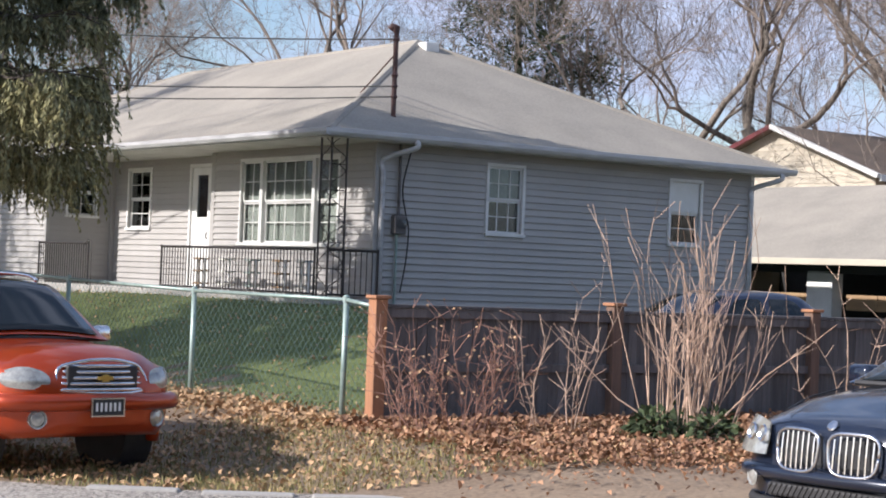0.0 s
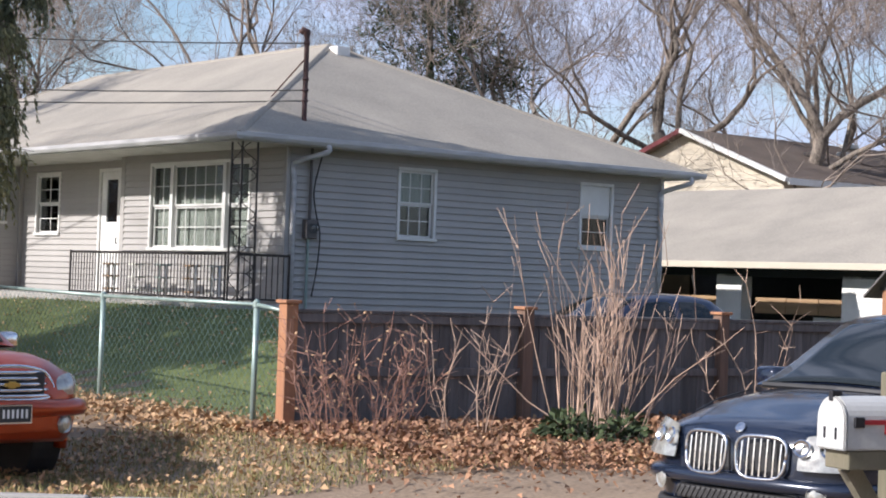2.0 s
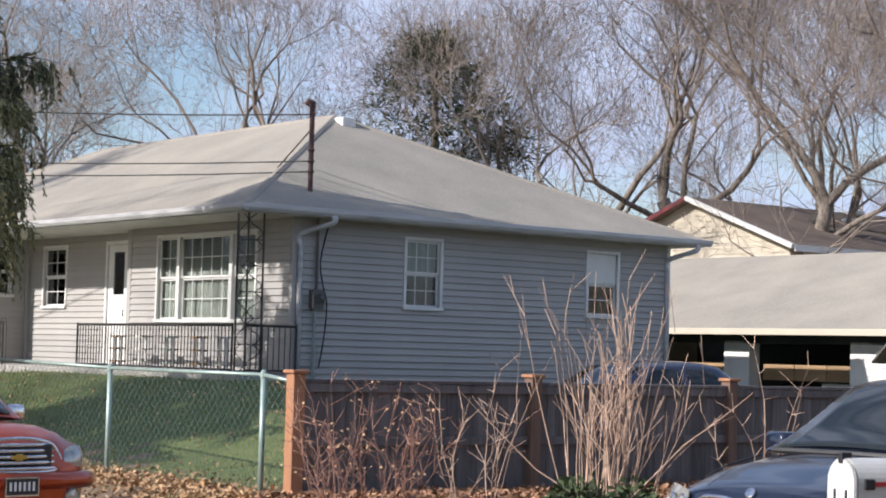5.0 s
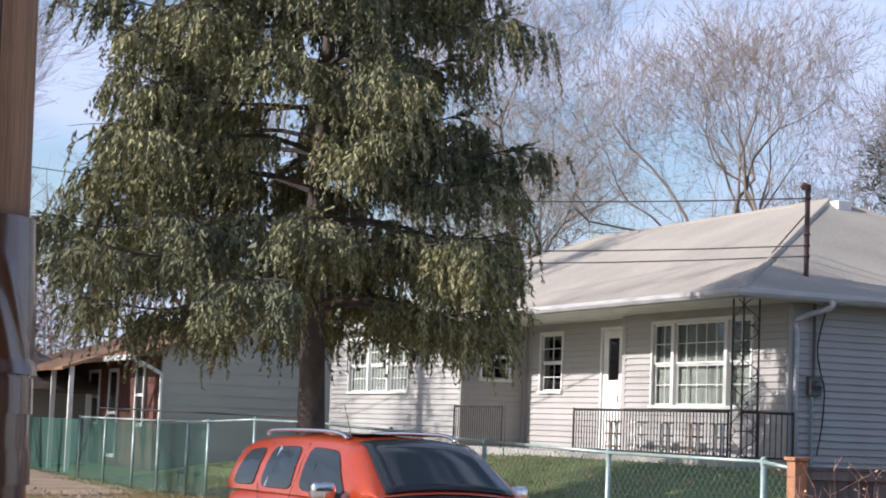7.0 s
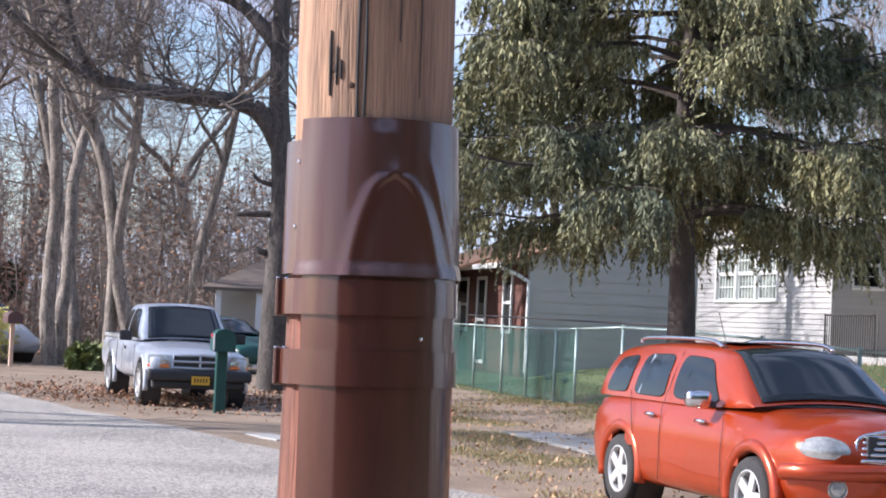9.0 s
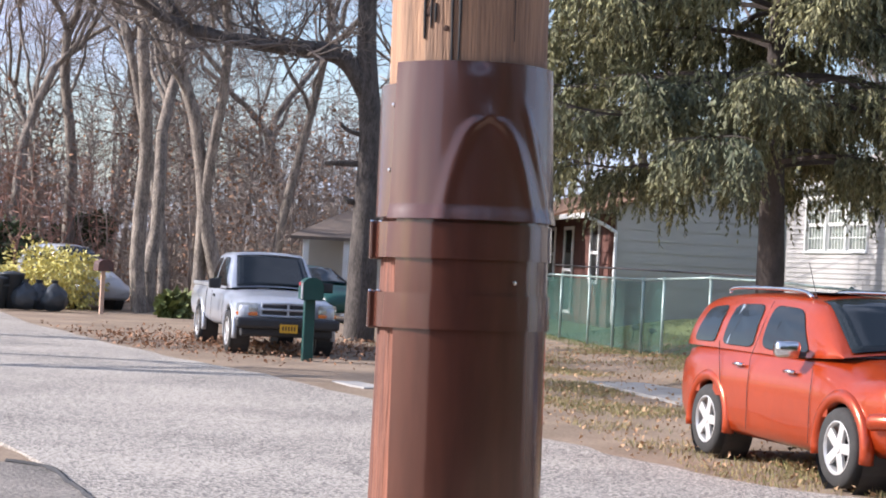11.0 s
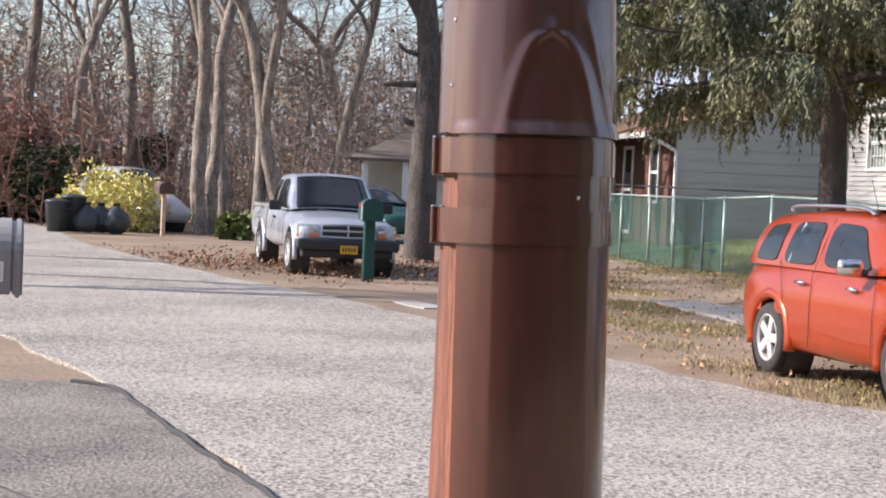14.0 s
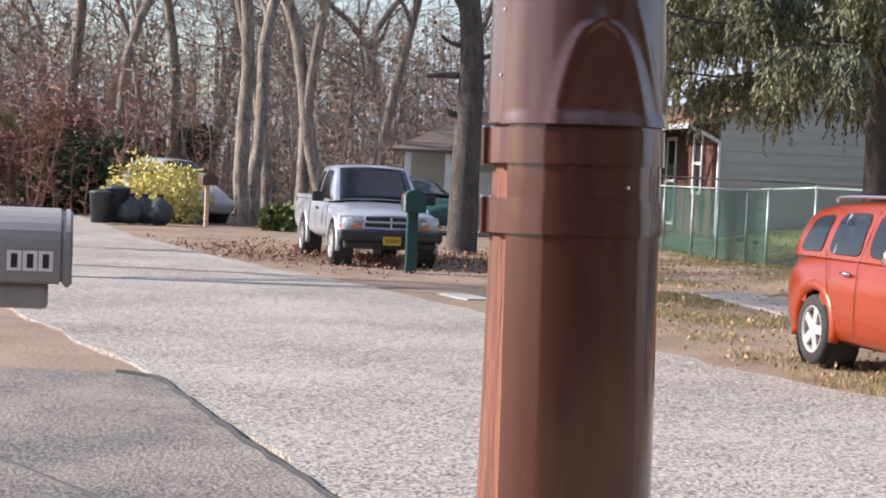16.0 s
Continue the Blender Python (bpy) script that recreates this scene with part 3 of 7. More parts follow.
def iron_post():
    o = thing("porch_post", LOT, "black wrought-iron corner post with scrolls", "porch post")
    legs = ((5.12, 9.20), (5.12, 9.50), (5.40, 9.20))
    for x, y in legs:
        part("upright", tubes(([(x, y, 1.36), (x, y, SOFFIT)], 0.017), seg=6), M_IRON, o)
    for (x0, y0), (x1, y1) in ((legs[0], legs[1]), (legs[0], legs[2])):
        for k in range(6):
            z0 = 1.42 + k * 0.405
            pts = []
            for i in range(17):
                t = i / 16
                s = 0.5 + 0.42 * math.sin(t * 2 * math.pi) * (1 if k % 2 else -1)
                pts.append((x0 + (x1 - x0) * s, y0 + (y1 - y0) * s, z0 + t * 0.4))
            part("scroll", tubes((pts, 0.008), seg=5), M_IRON, o)
            part("rung", tubes(([(x0, y0, z0), (x1, y1, z0)], 0.008), seg=5), M_IRON, o)


def mast():
    o = thing("service_mast", LOT @ Matrix.Translation((6.66, 9.85, 4.2)), "dark rusty electric service mast standing on the roof", "mast")
    part("pipe", tubes(([(0, 0, -0.1), (0, 0, 1.5)], 0.042), seg=10), M_MAST, o)
    part("weatherhead", tubes(([(0, 0, 1.48), (0, 0, 1.57), (-0.03, 0.05, 1.6), (-0.06, 0.09, 1.54)], [0.05, 0.06, 0.055, 0.05]), seg=10), M_MAST, o)
    part("flashing", lathe(bmesh.new(), ((0.14, -0.02), (0.07, 0.06), (0.045, 0.14)), 12), M_MAST, o)
    for z in (0.45, 0.62, 0.8, 1.38):
        part("insulator", lathe(bmesh.new(), ((0.045, z - 0.03), (0.06, z), (0.045, z + 0.03)), 10), M_MAST, o)
    part("brace", tubes(([(0, 0, 1.15), (0.1, 1.45, 0.42)], 0.014), seg=6), M_MAST, o)
    m = Vector(lot(6.66, 9.85, 4.2))
    for z, far in ((1.38, lot(-4, 34, 8.3)), (0.62, lot(-4, 34, 6.9)), (0.45, lot(-4, 34, 6.5))):
        p = m + Vector((0, 0, z))
        pts = [p.lerp(far, t) - Vector((0, 0, 0.5 * 4 * t * (1 - t))) for t in np.linspace(0, 1, 14)]
        w = tagged(part("service_wire", tubes((pts, 0.012), seg=5), M_WIRE), "black overhead service wire", "cable", "service wires")


def meter():
    o = thing("electric_meter", LOT @ Matrix.Translation((6.55, B0 - 0.03, 0)), "grey electric meter with conduit on the siding", "meter")
    part("meter_box", boxes((-0.11, 0.11, -0.12, 0.01, 2.42, 2.72), bevel=0.015), M_FENCE, o)
    part("dial", lathe(bmesh.new(), ((0.0, 0.1), (0.07, 0.09), (0.085, 0.0)), 16, pose(0, -0.12, 2.58, 90)), M_PANE, o)
    part("conduit", tubes(([(0, -0.04, 2.7), (0, -0.04, 3.86)], 0.024), seg=8), M_FENCE, o)
    part("conduit", tubes(([(-0.02, -0.04, 1.3), (-0.02, -0.04, 2.45)], 0.024), seg=8), M_GALV, o)
    part("cable", tubes((curve_points([(0.22, -0.03, 3.8), (0.06, -0.05, 3.2), (0.12, -0.05, 2.8), (0.2, -0.05, 2.5), (0.17, -0.05, 2.0), (0.08, -0.05, 1.5)], 5), 0.012), seg=6), M_WIRE, o)


build_walls()
build_openings()
build_roof()
build_porch()
railing("porch_railing", "black iron railing along the front of the porch", (5.1, 9.55), (5.1, 14.75), 1.36, 2.12)
railing("porch_railing", "short black iron railing at the end of the porch", (5.12, 9.2), (6.05, 9.2), 1.36, 2.12)
railing("porch_railing", "short black iron railing beside the house's wing", (5.0, 17.6), (5.0, 19.9), 1.36, 2.15)
iron_post()
mast()
meter()

# ---- fences ----
FENCE_POSTS = (0.57, 3.83, 7.3, 10.7, 14.1, 17.4, 20.4, 21.9, 24.2, 26.4, 29.2, 32.0)


def fence_base(b):
    p = lot(0, b)
    return height(p.x, p.y)


def fence_top(b):
    return 1.49 + 0.22 * ease(b, 3, 16) - 0.10 * ease(b, 18, 22)


def mesh_run(b0, b1, name="fence_mesh"):
    """Chain-link: two families of zigzag wires."""
    verts, faces = [], []
    step, r = 0.058, 0.0026
    n = int((b1 - b0) / step)

    def bar(p, q):
        d = (q - p).normalized()
        x = Vector((1, 0, 0))
        y = d.cross(x)
        k = len(verts)
        for c in (p, q):
            for o in (x, -0.5 * x + 0.87 * y, -0.5 * x - 0.87 * y):
                verts.append(tuple(c + o * r))
        for i in range(3):
            faces.append((k + i, k + (i + 1) % 3, k + 3 + (i + 1) % 3, k + 3 + i))
    for i in range(n):
        b = b0 + (i + 0.5) * step
        lo, hi = fence_base(b) + 0.03, fence_top(b) - 0.02
        z, s = lo, 1
        rows = max(1, int((hi - lo) / step))
        dz = (hi - lo) / rows
        for k in range(rows):
            o0, o1 = (-step / 2, step / 2) if (k + i) % 2 else (step / 2, -step / 2)
            bar(Vector((0, b + o0, z)), Vector((0, b + o1, z + dz)))
            z += dz
    return raw(name, verts, faces, M_MESHWIRE)


def chain_fence():
    f = thing("chain_link_fence", LOT, "green-grey chain-link fence along the lawn", "fence")
    for b in FENCE_POSTS:
        z0, z1 = fence_base(b) - 0.15, fence_top(b)
        post = part("post", tubes(([(0, b, z0), (0, b, z1)], 0.03), seg=10), M_GALV, f, smooth=True)
        part("post_cap", lathe(bmesh.new(), ((0.036, -0.03), (0.036, 0.03), (0.018, 0.05), (0.0, 0.055)), 10, Matrix.Translation((0, b, z1))), M_GALV, post)
    for b0, b1 in zip(FENCE_POSTS, FENCE_POSTS[1:]):
        part("top_rail", tubes(([(0, b0, fence_top(b0)), (0, b1, fence_top(b1))], 0.021), seg=8), M_GALV, f, smooth=True)
        if b0 < 14:
            run = mesh_run(b0, b1)
            run.parent = f
            run["kind"] = "stuff"
    part("top_rail", tubes(([(0, 0.05, 1.44), (0, 0.57, fence_top(0.57))], 0.021), seg=8), M_GALV, f, smooth=True)
    run = mesh_run(0.05, 0.57)
    run.parent = f
    run["kind"] = "stuff"
    for b0, b1 in zip(FENCE_POSTS[5:], FENCE_POSTS[6:]):
        run = mesh_run(b0, b1)
        run.parent = f
        run["kind"] = "stuff"


WOOD_TOP = 1.47


def wood_fence():
    f = thing("board_fence", LOT, "weathered grey-brown board fence with cedar posts", "fence")
    rng = random.Random(4)
    posts = (0.0, 3.06, 6.1, 9.1, 12.1, 15.1)
    for i, a in enumerate(posts):
        p = lot(a, 0)
        g = height(p.x, p.y)
        post = part("post", boxes((a - 0.07, a + 0.07, -0.09, 0.05, g - 0.1, WOOD_TOP + 0.05), bevel=0.008), M_OLDCEDAR if i else M_CEDAR, f, "dark weathered post" if i else "orange cedar corner post")
        part("post_cap", boxes((a - 0.095, a + 0.095, -0.115, 0.075, WOOD_TOP + 0.05, WOOD_TOP + 0.085), bevel=0.008), M_CEDAR, post, "paler square post cap")
    for a0, a1 in zip(posts, posts[1:]):
        x = a0 + 0.075
        while x < a1 - 0.09:
            w = rng.uniform(0.125, 0.15)
            w = min(w, a1 - 0.075 - x)
            p = lot(x, 0)
            part("board", boxes((x, x + w - 0.006, -0.01 + rng.uniform(-0.004, 0.004), 0.012, height(p.x, p.y) - 0.05, WOOD_TOP - 0.06 + rng.uniform(-0.006, 0.004))), M_FENCE, f)
            x += w
        for z0, z1, o in ((WOOD_TOP - 0.13, WOOD_TOP - 0.04, 0.03), (0.80, 0.89, 0.03)):
            part("rail", boxes((a0 + 0.07, a1 - 0.07, -0.045, -0.014, z0, z1), bevel=0.004), M_FENCE, f)
        part("cap_rail", boxes((a0 + 0.07, a1 - 0.07, -0.06, 0.05, WOOD_TOP - 0.038, WOOD_TOP), bevel=0.006), M_FENCE, f)


chain_fence()
wood_fence()

# ---- utility pole and mailboxes ----


def build_pole():
    """The pole leans a little; a plastic guard covers cables up its face."""
    lean = pose(-1.512, 3.222, 0, 0, -1.05, 0)
    o = thing("utility_pole", lean, "weathered brown wooden utility pole wearing brown plastic guards", "utility pole")
    for name, z0, z1, rows, wood, label in (("shaft", 1.92, 9.0, 60, M_WOODPOLE, "split and weathered wooden shaft"), ("shaft_foot", -0.2, 1.92, 40, M_WOODRED, "red-brown stained foot of the shaft")):
        shaft_piece(o, name, z0, z1, rows, wood, label)
    return o


def shaft_piece(o, name, z0, z1, rows, wood, label):
    bm = bmesh.new()
    seg = 72
    rings = []
    for j in range(rows + 1):
        # the butt swells and leans out below the hood
        z = z0 + (z1 - z0) * (j / rows) ** (1.6 if z1 > 3 else 1.0)
        swell = max(0.0, 1.9 - z)
        r = 0.152 - 0.002 * z + 0.006 * swell
        ring = []
        for k in range(seg):
            t = 2 * math.pi * k / seg
            w = r * (1 + 0.012 * noise.noise((math.cos(t) * 4, math.sin(t) * 4, z * 0.35)) + 0.008 * noise.noise((math.cos(t) * 14, math.sin(t) * 14, z * 0.8)))
            ring.append(bm.verts.new((w * math.cos(t) - 0.0125 * swell, w * math.sin(t) - 0.006 * swell, z)))
        rings.append(ring)
    for r0, r1 in zip(rings, rings[1:]):
        for k in range(seg):
            bm.faces.new((r0[k], r0[(k + 1) % seg], r1[(k + 1) % seg], r1[k]))
    bm.faces.new(rings[-1])
    part(name, bm, wood, o, label, smooth=True)


TO_EYE = math.atan2(-3.20, 1.53)  # the way from the pole to the viewer's side of the street


def shell(radius0, radius1, z0, z1, half0, half1, thick=0.004, shift=(0.0, 0.0), seg=96, lip=0.0, rows=1, face=None, relief=None):
    """A part-round plastic shell, from angle -half0 to +half1 about the front. face: (middle, half width) of a flattened side; relief: height over (degrees, z)."""
    bm = bmesh.new()
    levels = [(z0 + (z1 - z0) * i / rows, radius0 + (radius1 - radius0) * i / rows) for i in range(rows + 1)]
    if lip:
        levels = [(z0 - 0.004, radius0 + lip), (z0 + 0.012, radius0 + lip * 0.4)] + [p for p in levels[1:] if p[0] > z0 + 0.02]
    grid = []
    for z, r in levels:
        row = []
        for k in range(seg + 1):
            deg = -half0 + (half0 + half1) * k / seg
            t = TO_EYE + math.radians(deg)
            q = r
            if face:
                mid, half, rim = face
                if abs(deg - mid) < half:
                    q = r * (1 - rim + rim * math.cos(math.radians(half)) / math.cos(math.radians(deg - mid)))
            if relief:
                q += relief(deg, z)
            row.append(bm.verts.new((shift[0] + q * math.cos(t), shift[1] + q * math.sin(t), z)))
        grid.append(row)
    for r0, r1 in zip(grid, grid[1:]):
        for k in range(seg):
            bm.faces.new((r0[k], r0[k + 1], r1[k + 1], r1[k]))
    bmesh.ops.recalc_face_normals(bm, faces=bm.faces[:])
    bmesh.ops.solidify(bm, geom=bm.faces[:], thickness=-thick)
    return bm


def hood_relief(deg, z):
    """The hood's moulded arch: a low ridge round a shallow hollow, with a rib beside it and a dent in the top edge."""
    mid = 15 + 3 * (1.956 - z) / 0.18
    up = (1.956 - z) / 0.18
    half = 31 * up ** 0.42 if up > 0 else 0.0
    if up > 0:
        gap = (abs(deg - mid) - half) / 4.5
    else:
        gap = math.hypot((deg - mid) / 4.5, -up * 9)
    ridge = 0.0032 * math.exp(-gap * gap)
    inside = -0.001 * ease(-gap, 0.0, 2.5) if up > 0 else 0.0
    rib = 0.0035 * math.exp(-((deg - 44 - 22 * up) / 4.0) ** 2) * ease(up, -0.35, 0.1)
    dent = -0.006 * math.exp(-((deg - 8) / 7.0) ** 2) * ease(z, 2.03, 2.058)
    return ridge + inside + rib + dent


def on_shell(radius, deg, z, shift=(0.0, 0.0)):
    t = TO_EYE + math.radians(deg)
    return Vector((shift[0] + radius * math.cos(t), shift[1] + radius * math.sin(t), z))


def pole_guards(o):
    sh = (-0.002, -0.001)  # the guard sits to one side of the shaft
    front = (15, 34, 0.22)
    part("lower_guard", shell(0.1625, 0.160, -0.05, 1.64, 47, 92, shift=sh, rows=12, face=front), M_GUARD, o, "glossy brown plastic lower guard", smooth="soft")
    part("middle_guard", shell(0.1605, 0.160, 1.63, 1.80, 47, 92, shift=sh, face=front), M_GUARD, o, "glossy brown plastic guard between the straps", smooth="soft")
    hood = part("hood_guard", shell(0.168, 0.159, 1.775, 2.058, 52, 96, shift=(-0.002, -0.001), lip=0.004, rows=56, seg=150, relief=hood_relief), M_GUARD, o, "glossy brown plastic hood with a moulded arch", smooth="soft")
    part("hood_flange", shell(0.157, 0.154, 1.775, 2.02, 90, -48, shift=(-0.004, -0.002), seg=16, rows=3), M_GUARD, o, "flat brown flange nailed to the wood", smooth="soft")
    for z0, z1 in ((1.700, 1.765), (1.572, 1.636)):
        strap = part("strap", shell(0.1665, 0.1655, z0, z1, 62, 92, shift=sh, face=front), M_GUARD, o, "brown plastic strap", smooth="soft")
        c = on_shell(0.163, -80, (z0 + z1) / 2)
        part("strap_tab", box(bmesh.new(), -0.017, 0.017, -0.014, 0.014, z0 - 0.004 - (z0 + z1) / 2, (z1 - z0) / 2 + 0.002, 0.004, Matrix.Translation(c) @ pose(0, 0, 0, 0, 0, math.degrees(TO_EYE) - 84 + 90)), M_GUARD, strap)
        part("strap_end", shell(0.1585, 0.1585, z0, z1, 84, -56, shift=(-0.005, -0.002), seg=12), M_GUARD, strap)
        for k in (-0.008, 0.008):
            q = c + Vector((math.cos(TO_EYE), math.sin(TO_EYE), 0)) * 0.016 + Vector((-math.sin(TO_EYE), math.cos(TO_EYE), 0)) * k
            part("nail_head", lathe(bmesh.new(), ((0.0, 0.003), (0.0045, 0.0025), (0.005, 0.0)), 8, Matrix.Translation(q + Vector((0, 0, (z1 - z0) / 2 + 0.001)))), M_CHROME, strap)
    for deg, z, r in ((-2, 2.043, 0.1595), (-55, 1.98, 0.162), (-56, 1.86, 0.165), (46, 1.815, 0.167), (38, 1.66, 0.159)):
        part("nail_head", lathe(bmesh.new(), ((0.0, 0.003), (0.004, 0.0025), (0.0048, 0.0)), 8, Matrix.Translation(on_shell(r, deg, z, sh)) @ Euler((0, math.pi / 2, TO_EYE + math.radians(deg))).to_matrix().to_4x4()), M_CHROME, hood)
    # seasoning splits and a knot in the bare wood
    for deg, z0, z1, w in ((-12, 2.05, 3.4, 0.004), (17, 2.2, 3.1, 0.0018), (33, 2.1, 2.9, 0.0015), (-62, 1.16, 1.56, 0.0045), (-57, 0.86, 1.2, 0.003), (-38, 2.3, 2.9, 0.0012), (-34, 2.10, 2.22, 0.003), (-29, 2.12, 2.19, 0.0022), (-25, 2.13, 2.165, 0.0025), (-8, 2.06, 2.3, 0.003), (-78, 0.2, 0.95, 0.003)):
        pts = [on_shell(0.1535 - 0.002 * z, deg + 1.6 * noise.noise((deg, z * 3, 0)), z) for z in np.linspace(z0, z1, 14)]
        part("split", tubes((pts, [w * (0.5 + 0.5 * math.sin(math.pi * (i + 0.5) / 14)) for i in range(14)]), seg=6), M_SHADED_INSIDE, o, "dark seasoning split")
    for deg, z, r in ((-32, 2.150, 0.010), (-17, 2.118, 0.006)):
        part("knot", lathe(bmesh.new(), ((0.0, 0.0012), (r * 0.6, 0.001), (r, 0.0)), 7, Matrix.Translation(on_shell(0.1482, deg, z)) @ Euler((0, math.pi / 2, TO_EYE + math.radians(deg))).to_matrix().to_4x4()), M_KNOT, o, "dark broken knot")


M_CHROME = mat("bright_metal", (0.75, 0.75, 0.76), (0.6, 0.6, 0.62), rough=0.15, metal=1.0, bump=0)
M_KNOT = mat("knot_wood", (0.10, 0.05, 0.03), (0.04, 0.02, 0.015), rough=0.9, scale=30)
M_BOXGREY = mat("mailbox_grey", (0.30, 0.29, 0.28), (0.24, 0.235, 0.23), rough=0.55, scale=4, bump=0.06)
M_BOXPALE = mat("mailbox_pale", (0.56, 0.56, 0.54), (0.46, 0.46, 0.45), rough=0.4, scale=4, bump=0.06)
M_BOXGREEN = mat("mailbox_green", (0.012, 0.075, 0.065), (0.008, 0.05, 0.045), rough=0.4, scale=3, bump=0.05)
M_RED = mat("red_flag", (0.42, 0.03, 0.04), (0.32, 0.025, 0.03), rough=0.45, scale=5)
M_LABEL = mat("white_label", (0.8, 0.8, 0.78), (0.72, 0.72, 0.7), rough=0.5, scale=9, bump=0)
M_INK = mat("black_ink", (0.02, 0.02, 0.025), rough=0.5, bump=0)
M_POST = mat("mossy_timber", (0.21, 0.18, 0.13), (0.14, 0.13, 0.085), rough=0.9, scale=3, fine=40, stretch=(5, 5, 1), bump=0.4)


def dome_box(length, half, z0, straight, top, seg=14, front=0.0):
    """A mailbox body along +x with an arched top."""
    bm = bmesh.new()
    prof = [(-half, z0), (-half, z0 + straight)] + [(-half * math.cos(math.pi * k / seg), z0 + straight + (top - straight) * math.sin(math.pi * k / seg)) for k in range(1, seg)] + [(half, z0 + straight), (half, z0)]
    rings = [[bm.verts.new((x, y, z)) for y, z in prof] for x in (front, length)]
    n = len(prof)
    for k in range(n):
        bm.faces.new((rings[0][k], rings[0][(k + 1) % n], rings[1][(k + 1) % n], rings[1][k]))
    bm.faces.new(rings[0][::-1])
    bm.faces.new(rings[1])
    bmesh.ops.recalc_face_normals(bm, faces=bm.faces[:])
    bmesh.ops.bevel(bm, geom=[e for e in bm.edges if e.calc_face_angle(0) > 1.0], offset=0.006, segments=2, affect="EDGES")
    return bm


def grey_mailbox():
    # its flank faces the viewer, its front end points to the road
    m = pose(-3.01, 3.505, 0, 0, 0, 221)
    o = thing("mailbox", m, "weathered grey plastic mailbox with white number tiles on its flank", "mailbox")
    body = part("body", dome_box(0.52, 0.115, 1.375, 0.085, 0.175), M_BOXGREY, o, smooth=False)
    part("door", dome_box(0.0, 0.121, 1.369, 0.09, 0.18, front=-0.022), M_BOXGREY, o, "grey mailbox door")
    part("skirt", boxes((0.03, 0.5, -0.09, 0.09, 1.315, 1.375), bevel=0.012), M_BOXGREY, o, "tapering grey skirt under the box")
    for k in range(3):
        x = 0.022 + 0.036 * k
        tile = part("number_tile", boxes((x, x + 0.033, 0.1155, 0.1175, 1.405, 1.452)), M_LABEL, body, "white tile with a dark bar")
        part("bar", boxes((x + 0.009, x + 0.024, 0.1178, 0.1186, 1.412, 1.445)), M_INK, tile)
    part("post", boxes((0.2, 0.29, -0.045, 0.045, -0.1, 1.316), bevel=0.006), M_POST, o, "timber post")


def pale_mailbox():
    m = pose(1.99, 7.12, 0, 0, 0, 22)
    o = thing("mailbox", m, "pale grey metal mailbox with a red flag on a timber post", "mailbox")
    body = part("body", dome_box(0.47, 0.085, 1.185, 0.11, 0.20), M_BOXPALE, o)
    part("door", dome_box(0.0, 0.089, 1.182, 0.112, 0.204, front=-0.012), M_BOXPALE, o, "pale metal door")
    part("latch", boxes((-0.018, 0.03, -0.012, 0.012, 1.365, 1.405), bevel=0.004), M_INK, o, "dark latch")
    for y in (-0.055, 0.015):
        tile = part("number_tile", boxes((-0.0145, -0.0125, y - 0.002, y + 0.038, 1.215, 1.275)), M_LABEL, body)
        part("bar", boxes((-0.0158, -0.0148, y + 0.01, y + 0.026, 1.222, 1.268)), M_INK, tile)
    part("flag", boxes((0.06, 0.22, -0.094, -0.089, 1.282, 1.30), (0.17, 0.22, -0.0945, -0.0885, 1.245, 1.30)), M_RED, o, "red signal flag")
    part("flag_pivot", boxes((0.03, 0.075, -0.097, -0.084, 1.27, 1.31), bevel=0.003), M_INK, o)
    part("bracket", boxes((0.02, 0.44, -0.075, 0.075, 1.11, 1.183), bevel=0.006), M_POST, o, "timber arm under the box")
    part("post", boxes((0.35, 0.44, 0.09, 0.18, -0.1, 1.47), bevel=0.008), M_POST, o, "square timber post with a worn top")
    part("brace", tubes(([(0.12, 0.06, 1.11), (0.39, 0.10, 0.78)], 0.045), seg=4), M_POST, o, "diagonal timber brace")


def green_mailbox():
    m = pose(-15.75, 27.3, 0, 0, 0, -52)
    o = thing("mailbox", m, "dark green plastic mailbox on its own moulded post", "mailbox")
    part("body", dome_box(0.5, 0.17, 1.02, 0.2, 0.36), M_BOXGREEN, o)
    part("door", dome_box(0.5, 0.18, 1.01, 0.21, 0.375, front=0.52), M_BOXGREEN, o, "dark green door with a pale rim")
    part("rim", boxes((0.5, 0.53, -0.19, -0.165, 1.03, 1.3)), M_LABEL, o, "pale rim")
    part("flag", boxes((0.12, 0.3, -0.178, -0.172, 1.24, 1.3)), M_RED, o, "red flag")
    part("post", boxes((0.1, 0.28, -0.09, 0.09, -0.05, 1.02), bevel=0.02), M_BOXGREEN, o, "moulded green post")


def brown_mailbox():
    m = pose(-29.4, 40.2, 0, 0, 0, -40)
    o = thing("mailbox", m, "brown wooden mailbox on a pale post", "mailbox")
    part("body", dome_box(0.55, 0.2, 1.1, 0.16, 0.3), M_MAST, o)
    part("post", boxes((0.2, 0.3, -0.05, 0.05, -0.1, 1.1), bevel=0.008), M_CANE, o, "pale timber post")


pole = build_pole()
pole_guards(pole)
grey_mailbox()
pale_mailbox()
green_mailbox()
brown_mailbox()

# ---- trees ----


def prism(verts, faces, p, q, r0, r1, seg=3):
    d = q - p
    if d.length < 1e-5:
        return
    d.normalize()
    x = d.orthogonal().normalized()
    y = d.cross(x)
    k = len(verts)
    for c, r in ((p, r0), (q, r1)):
        for i in range(seg):
            t = 2 * math.pi * i / seg
            verts.append(tuple(c + (x * math.cos(t) + y * math.sin(t)) * r))
    for i in range(seg):
        faces.append((k + i, k + (i + 1) % seg, k + seg + (i + 1) % seg, k + seg + i))


